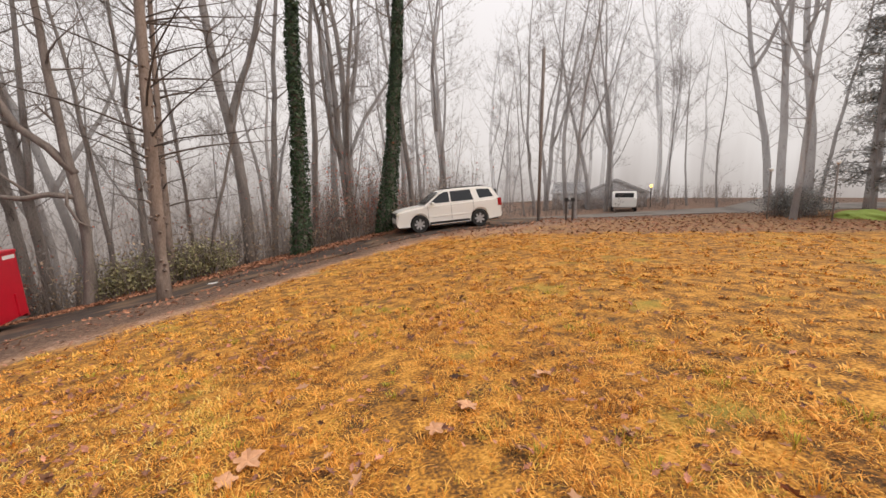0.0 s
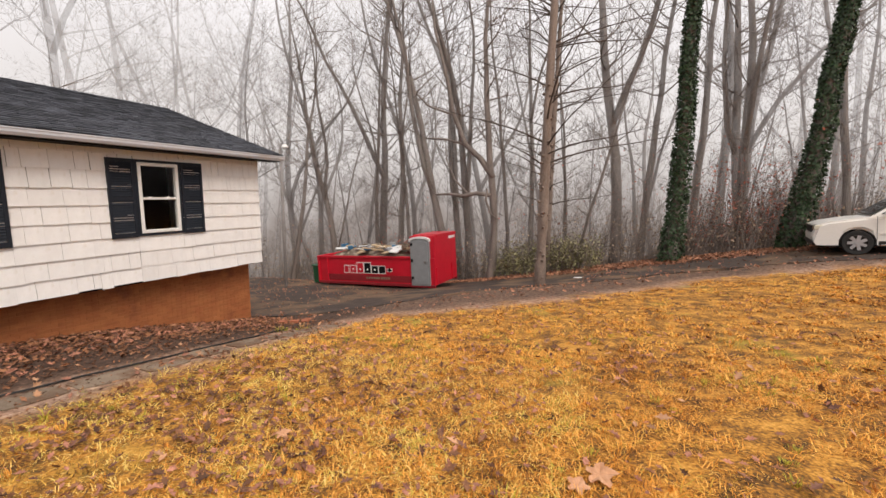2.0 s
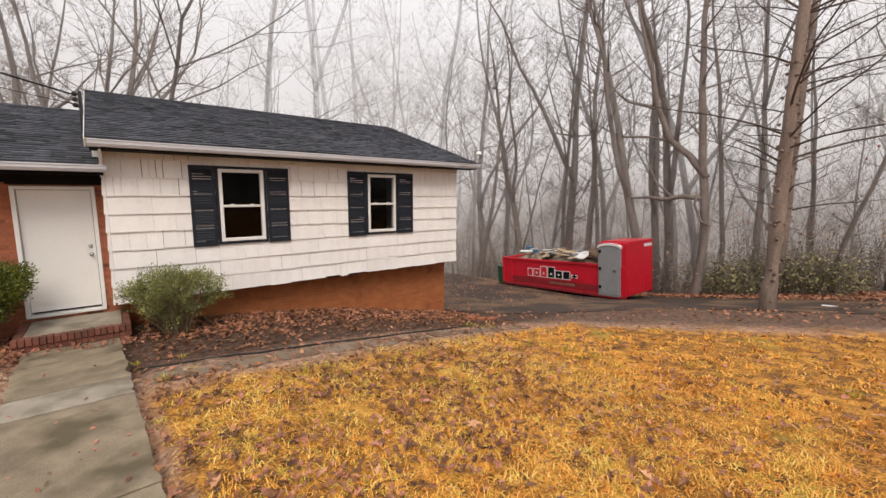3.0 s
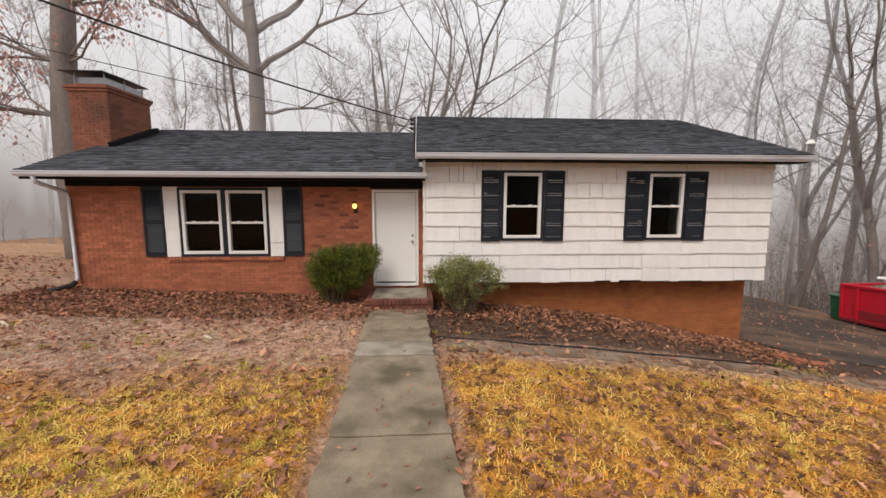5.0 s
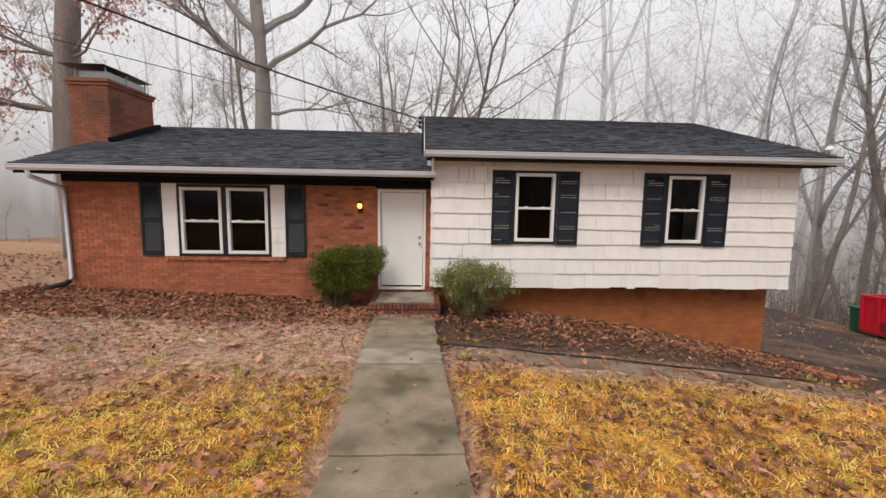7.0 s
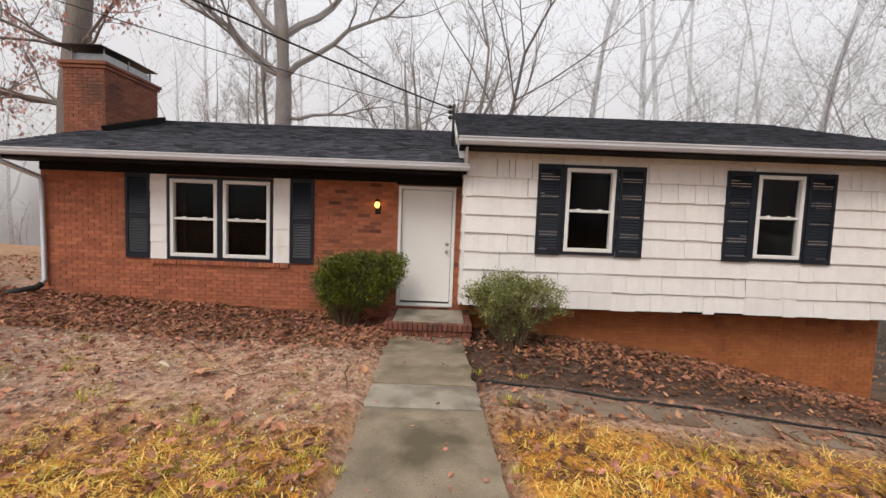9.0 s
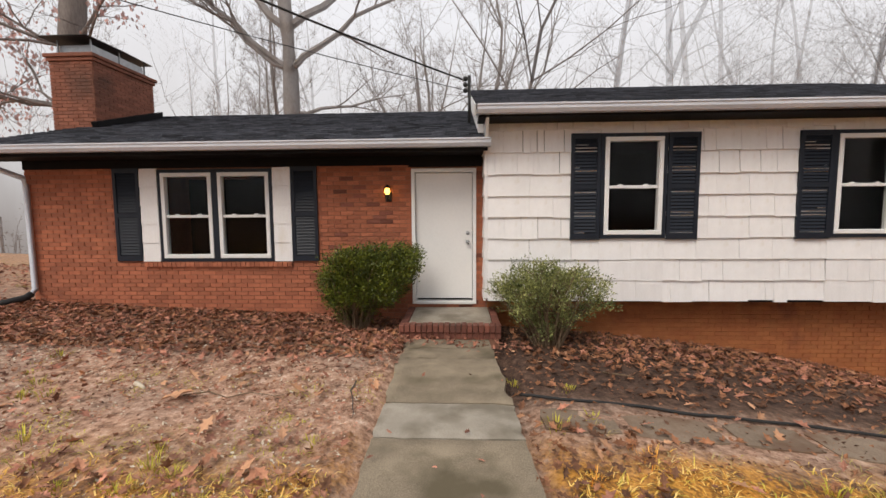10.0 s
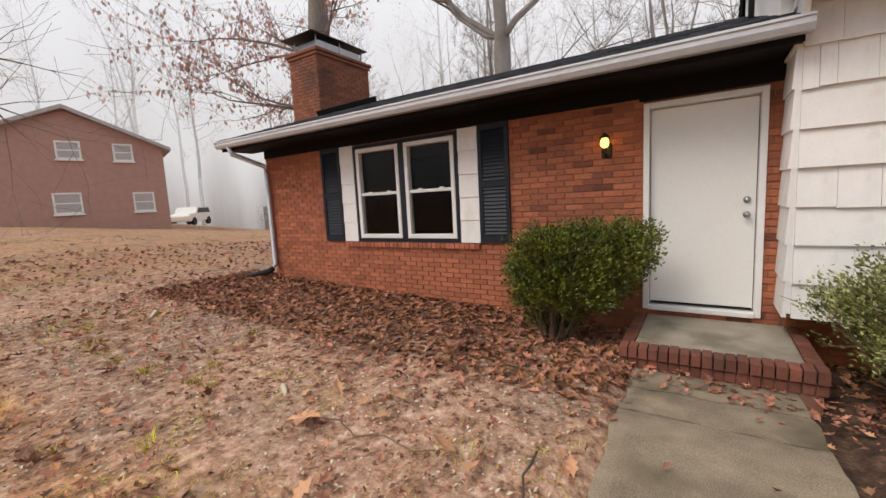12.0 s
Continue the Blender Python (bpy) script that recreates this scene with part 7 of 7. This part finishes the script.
leaf_heap(26, 7000, zone((-8.9, -4.6), (-8.5, -0.9), lambda x, y, r: off_walk(x, y)), (0.006, 0.022), M_LEAFRUST, "fine reddish leaf crumbs on the bare earth", 0.004)
leaf_heap(27, 5000, zone((-8.9, -4.6), (-8.5, -0.9), lambda x, y, r: off_walk(x, y)), (0.006, 0.020), M_LEAF, "fine brown leaf crumbs on the bare earth", 0.004)
leaf_heap(28, 240, zone((-8.42, -8.0), (-1.25, 0.75), lambda x, y, r: r.random() < 0.75), (0.02, 0.055), M_LEAF, "leaves gathered at the foot of the stoop", 0.03)
leaf_heap(29, 1500, zone((-6.2, -2.5), (0.3, 4.5), lambda x, y, r: noise.noise(Vector((x * 0.9, y * 0.9, 71))) > -0.1), (0.025, 0.065), M_LEAFDARK, "brown leaves in the grass beside the flower bed", 0.026)
leaf_heap(3, 900, zone((-6.5, 3), (-8, 8), lambda x, y, r: off_walk(x, y)), (0.03, 0.07), M_LEAF, "scattered brown leaves on the lawn", 0.03)
leaf_heap(23, 1500, zone((-6.5, 5), (-8, 10), lambda x, y, r: off_walk(x, y) and noise.noise(Vector((x * 0.9, y * 0.9, 31))) > 0.12), (0.03, 0.075), M_LEAFDARK, "drifts of dark leaves caught in the lawn", 0.03)
leaf_heap(4, 2600, zone((-14, -6.0), (-13, -4.0), lambda x, y, r: not (x < -9.5 and y > -8.2)), (0.03, 0.07), M_LEAF, "leaves strewn on the side lawn")
leaf_heap(5, 13000, zone((-14, 12), (8, 22), lambda x, y, r: (lambda e: (lawn_edge(x) + 0.2 < y < e[0] + 0.25 and r.random() < 0.45 or e[1] - 0.3 < y < e[1] + 2.2) and r.random() < 0.75)(drive_edges(x))), (0.04, 0.09), M_LEAFRUST, "drift of rust-brown leaves along the driveway")
leaf_heap(6, 330, zone((-7, 3), (-7.5, 7), lambda x, y, r: off_walk(x, y)), (0.035, 0.085), M_LEAFTAN, "pale tan leaves on the lawn", 0.03)
leaf_heap(7, 300, zone((-9.4, -6.0), (-7, 7.5), lambda x, y, r: off_walk(x, y)), (0.03, 0.07), M_LEAFTAN, "pale tan leaves in the beds")
leaf_heap(8, 60, zone((-8.4, -2), (-0.85, 0.3)), (0.015, 0.04), M_LEAF, "small leaves on the front walk", 0.042)
leaf_heap(18, 2300, zone((-8.8, -4.8), (-8, -0.9), lambda x, y, r: off_walk(x, y) and r.random() < 0.25 + 0.75 * smooth01(-6.9, -8.0, x)), (0.012, 0.04), M_LEAFRUST, "reddish leaf scraps on the bare earth", 0.006)
leaf_heap(15, 3000, zone((-9.3, -4.6), (-8, -0.9), lambda x, y, r: off_walk(x, y) and noise.noise(Vector((x * 1.3, y * 1.3, 51))) > -0.05), (0.008, 0.028), M_LEAFDARK, "dark crumbled leaves on the bare earth", 0.004)
leaf_heap(17, 1500, zone((-5.5, 5), (-1, 12), lambda x, y, r: off_walk(x, y)), (0.02, 0.055), M_LEAF, "small brown leaves caught in the lawn", 0.035)
leaf_heap(16, 1700, zone((-5.4, -1.0), (-6.5, 5.5), lambda x, y, r: off_walk(x, y)), (0.02, 0.055), M_LEAF, "brown leaves caught in the grass", 0.03)
leaf_heap(11, 4200, zone((-8.6, -4.4), (-8, -0.9), lambda x, y, r: off_walk(x, y)), (0.005, 0.020), M_PALEWOOD, "pale crumbs and chips on the bare earth", 0.004)
leaf_heap(12, 3500, zone((-9.4, -5.6), (0.4, 8), lambda x, y, r: off_walk(x, y)), (0.008, 0.03), M_LEAFDARK, "crumbled leaf bits in the bed", 0.004)
leaf_heap(13, 1600, zone((-22, -8.5), (8.5, 19)), (0.02, 0.06), M_LEAF, "wet brown leaves on the parking place", 0.02)
leaf_heap(14, 1800, zone((-2, 10), (15.2, 19), lambda x, y, r: r.random() < 0.3 or y > drive_edges(x)[1] - 0.6), (0.03, 0.07), M_LEAF, "brown leaves along the drive", 0.02)
leaf_heap(19, 9000, zone((-9, 7), (17.5, 21), lambda x, y, r: drive_edges(x)[1] - 0.1 < y < drive_edges(x)[1] + 1.5), (0.05, 0.10), M_LEAFRUST, "thick rust leaf litter on the far bank", 0.04)
leaf_heap(9, 6500, zone((6, 30), (3, 20), lambda x, y, r: 16.8 - 0.44 * x < y + r.uniform(-0.6, 0.4) < min(drive_edges(x)[0], 24.5 - 0.3 * x)), (0.05, 0.11), M_LEAFRUST, "brown leaves on the verge by the road")
leaf_heap(10, 260, zone((-20, -9.8), (8.5, 18.5)), (0.03, 0.07), M_LEAFTAN, "pale leaves on the parking place")


def single_leaf(x, y, s, turn):
    outline = []
    for i in range(30):
        w = 2 * math.pi * i / 30
        r = s * (0.74 + 0.20 * math.cos(5 * w) + 0.08 * math.cos(11 * w) + 0.10 * math.cos(w))
        outline.append((r * math.cos(w), r * math.sin(w), 0.25 * r * abs(math.sin(2.5 * w))))
    bm = bmesh.new()
    c = bm.verts.new((0, 0, 0.0))
    vs = [bm.verts.new(o) for o in outline]
    for i in range(30):
        bm.faces.new((c, vs[i], vs[(i + 1) % 30]))
    ob = part("fallen_leaf", bm, M_LEAFTAN)
    ob.matrix_basis = Matrix.Translation((x, y, ground_z(x, y) + 0.05)) @ pose(0, 0, 0, 6, -8, turn)
    tagged(ob, "large tan maple leaf lying on the grass", "leaf", "large fallen leaves")


for x, y, s, a in ((-0.42, 3.35, 0.13, 20), (-0.55, 3.15, 0.09, 80), (1.35, 3.2, 0.11, 140), (0.95, 3.0, 0.09, 10), (-3.1, 2.9, 0.08, 50), (-6.35, -2.55, 0.13, 30), (2.3, 3.4, 0.11, 200)):
    single_leaf(x, y, s, a)


def stick(pts, r, material, label):
    """A crooked stick through the given places, with knots and a taper."""
    pp = []
    for (x0, y0, h0), (x1, y1, h1) in zip(pts, pts[1:]):
        for i in range(5):
            u = i / 5
            x, y = x0 + (x1 - x0) * u, y0 + (y1 - y0) * u
            x += 0.018 * noise.noise(Vector((x * 9, y * 9, 1)))
            y += 0.018 * noise.noise(Vector((x * 9, y * 9, 6)))
            pp.append(Vector((x, y, ground_z(x, y) + 0.012 + h0 + (h1 - h0) * u)))
    v, f = [], []
    tube(v, f, pp, [r * (1 - 0.6 * i / len(pp)) * (1 + 0.25 * noise.noise(Vector((i * 1.7, 0, 0)))) for i in range(len(pp))], 6)
    tagged(raw("stick", v, f, material, smooth=True), label, "stick", "fallen sticks")


stick([(-6.42, -2.55, 0), (-6.46, -2.35, 0.02), (-6.40, -2.15, 0.0), (-6.47, -1.98, 0.02), (-6.44, -1.75, 0.01), (-6.52, -1.6, 0.02)], 0.007, M_TWIG, "dark twig lying on bare earth")
stick([(-6.75, -1.12, 0.04), (-6.5, -1.10, 0.06), (-6.25, -1.02, 0.02), (-6.1, -0.98, 0.01)], 0.008, M_TWIGDARK, "dark forked twig by the walk")
stick([(-6.62, -3.15, 0), (-6.5, -2.95, 0.0)], 0.028, M_PALEWOOD, "short pale split of wood on the ground")
stick([(-7.9, -2.0, 0), (-7.8, -1.5, 0.01), (-7.72, -1.1, 0.0)], 0.014, M_TWIG, "tan stick lying before the shrub")
stick([(-7.5, 1.4, 0), (-7.3, 1.75, 0.03)], 0.012, M_TWIG, "tan stick lying in the bed")
stick([(-7.2, -6.6, 0), (-7.0, -6.3, 0.0), (-6.9, -6.2, 0)], 0.03, M_PALEWOOD, "pale wood splinter on the side lawn")


# ---- bricks ----
def unit(name, material, pts):
    bm = prism(pts, "y", 0.0, 1.0)
    me = bpy.data.meshes.new(name)
    bm.to_mesh(me)
    bm.free()
    me.materials.append(material)
    return me


brick_me = unit("brick", M_BRICK, [(-0.011, 0), (-0.001, 0), (0.0, 0.06), (0.0, 0.94), (-0.001, 1), (-0.011, 1)])
burnt_me = unit("brick", M_BURNT, [(-0.011, 0), (-0.001, 0), (0.0, 0.06), (0.0, 0.94), (-0.001, 1), (-0.011, 1)])
COURSE, BL, J = 0.0677, 0.197, 0.0105


def brick_rows(y0, y1, z0, z1, holes):
    """Rectangles of running-bond bricks, cut round openings."""
    out = []
    i = 0
    z = z0
    while z < z1:
        top = min(z + COURSE - J, z1)
        spans = [(y0, y1)]
        for a, b, c, d in holes:
            if z < d and top > c:
                spans = [s for lo, hi in spans for s in ((lo, min(hi, a)), (max(lo, b), hi)) if s[1] - s[0] > 0.02]
        start = y0 - (BL + J) * (0.5 if i % 2 else 0.0)
        for lo, hi in spans:
            k = math.floor((lo - start) / (BL + J))
            y = start + k * (BL + J)
            while y < hi:
                a, b = max(y, lo), min(y + BL, hi)
                if b - a > 0.02:
                    out.append((a, b, z, top))
                y += BL + J
        z += COURSE
        i += 1
    return out


def add_brick(v, f, a, b, lo, hi, place):
    q = len(v)
    for y in (a, b):
        for z in (lo, hi):
            v.append(place(0.0, y, z))
            v.append(place(-0.012, y, z))
    f.extend([(q, q + 4, q + 6, q + 2), (q + 2, q + 6, q + 7, q + 3), (q, q + 1, q + 5, q + 4), (q, q + 2, q + 3, q + 1), (q + 4, q + 5, q + 7, q + 6)])


front_holes = [(DOOR[0], DOOR[1], DOOR[2], DOOR[3] + 0.02), TWIN, (-5.27, -2.83, 0.28, 0.366), (-5.29, -2.815, 0.366, 1.86)]
rv, rf = [], []
rnd = random.Random(77)
for a, b, lo, hi in brick_rows(LY0, LY1 - 0.02, -0.80, 1.86, front_holes):
    if a > -2.38 and lo > -0.62:
        ob = new("brick", burnt_me if rnd.random() < 0.08 else brick_me)
        ob.parent = brick_wall
        ob.location = (BX + rnd.uniform(-0.0025, 0.0015), a, lo)
        ob.scale = (1, b - a, hi - lo)
    else:
        add_brick(rv, rf, a, b, lo, hi, lambda d, y, z: (BX + d, y, z))
tagged(raw("bricks", rv, rf, M_BRICKS, brick_wall), "running-bond red bricks", kind="stuff")
v, f = [], []
for a, b, lo, hi in brick_rows(LY1 + 0.01, 7.80, -2.30, -0.16, []):
    add_brick(v, f, a, b, lo, hi, lambda d, y, z: (BX + d * 0.8, y, z))
tagged(raw("bricks", v, f, M_CLAYWALL, basement), "clay-stained bricks", kind="stuff")
v, f = [], []
for a, b, lo, hi in brick_rows(-8.10, -7.235, 1.2, 4.09, []):
    add_brick(v, f, a, b, lo, hi, lambda d, y, z: (-10.938 + d, y, z))
for a, b, lo, hi in brick_rows(-12.5, -10.95, 1.2, 4.09, []):
    add_brick(v, f, a, b, lo, hi, lambda d, y, z: (y, -7.223 + d, z))
tagged(raw("bricks", v, f, M_CHIMNEY, chim), "red chimney bricks", kind="stuff")

# ---- siding shingles ----
shingle_me = unit("shingle", M_WHITE, [(-0.028, 0), (0.014, 0), (-0.018, 1), (-0.028, 1)])
side_me = bpy.data.meshes.new("shingle")
bm = prism([(0.0, 0), (-0.030, 0), (-0.012, 1), (0.0, 1)], "x", 0.0, 1.0)
bm.to_mesh(side_me)
bm.free()
side_me.materials.append(M_WHITE)
rnd = random.Random(15)
ROW = 0.3055
for i in range(9):
    z0 = -0.173 + i * ROW
    z1 = min(z0 + ROW + 0.004, 2.40)
    for a, b, lo, hi in wall_rects(RY0, RY1, z0, z1, [WIN_A, WIN_B]):
        y = a
        while y < b - 0.005:
            w = rnd.choice((0.10, 0.16, 0.22, 0.28, 0.34)) if i > 5 else rnd.choice((0.12, 0.18, 0.24, 0.30, 0.36, 0.48)) if i in (0, 1) else rnd.choice((0.24, 0.33, 0.45, 0.6))
            e = y + w
            if b - e < 0.08:
                e = b
            ob = new("shingle", shingle_me)
            ob.parent = siding
            drop = rnd.choice((0.0, 0.003, 0.008, 0.014)) if lo == z0 else 0.0
            if i == 0:
                drop = rnd.choice((0.0, 0.0, 0.012, -0.02 if 3 < y < 6.5 else 0.0))
            ob.location = (SX + rnd.uniform(-0.002, 0.003), y, lo - drop)
            ob.scale = (1, e - y - (rnd.choice((0.003, 0.006, 0.011)) if i > 5 else rnd.choice((0.002, 0.003, 0.003, 0.007))), hi - lo + drop)
            y = e
    ob = new("shingle", side_me)
    ob.parent = siding
    ob.location = (BX + 0.0, RY0 - 0.03, z0)
    ob.scale = (SX - BX, 1, z1 - z0)
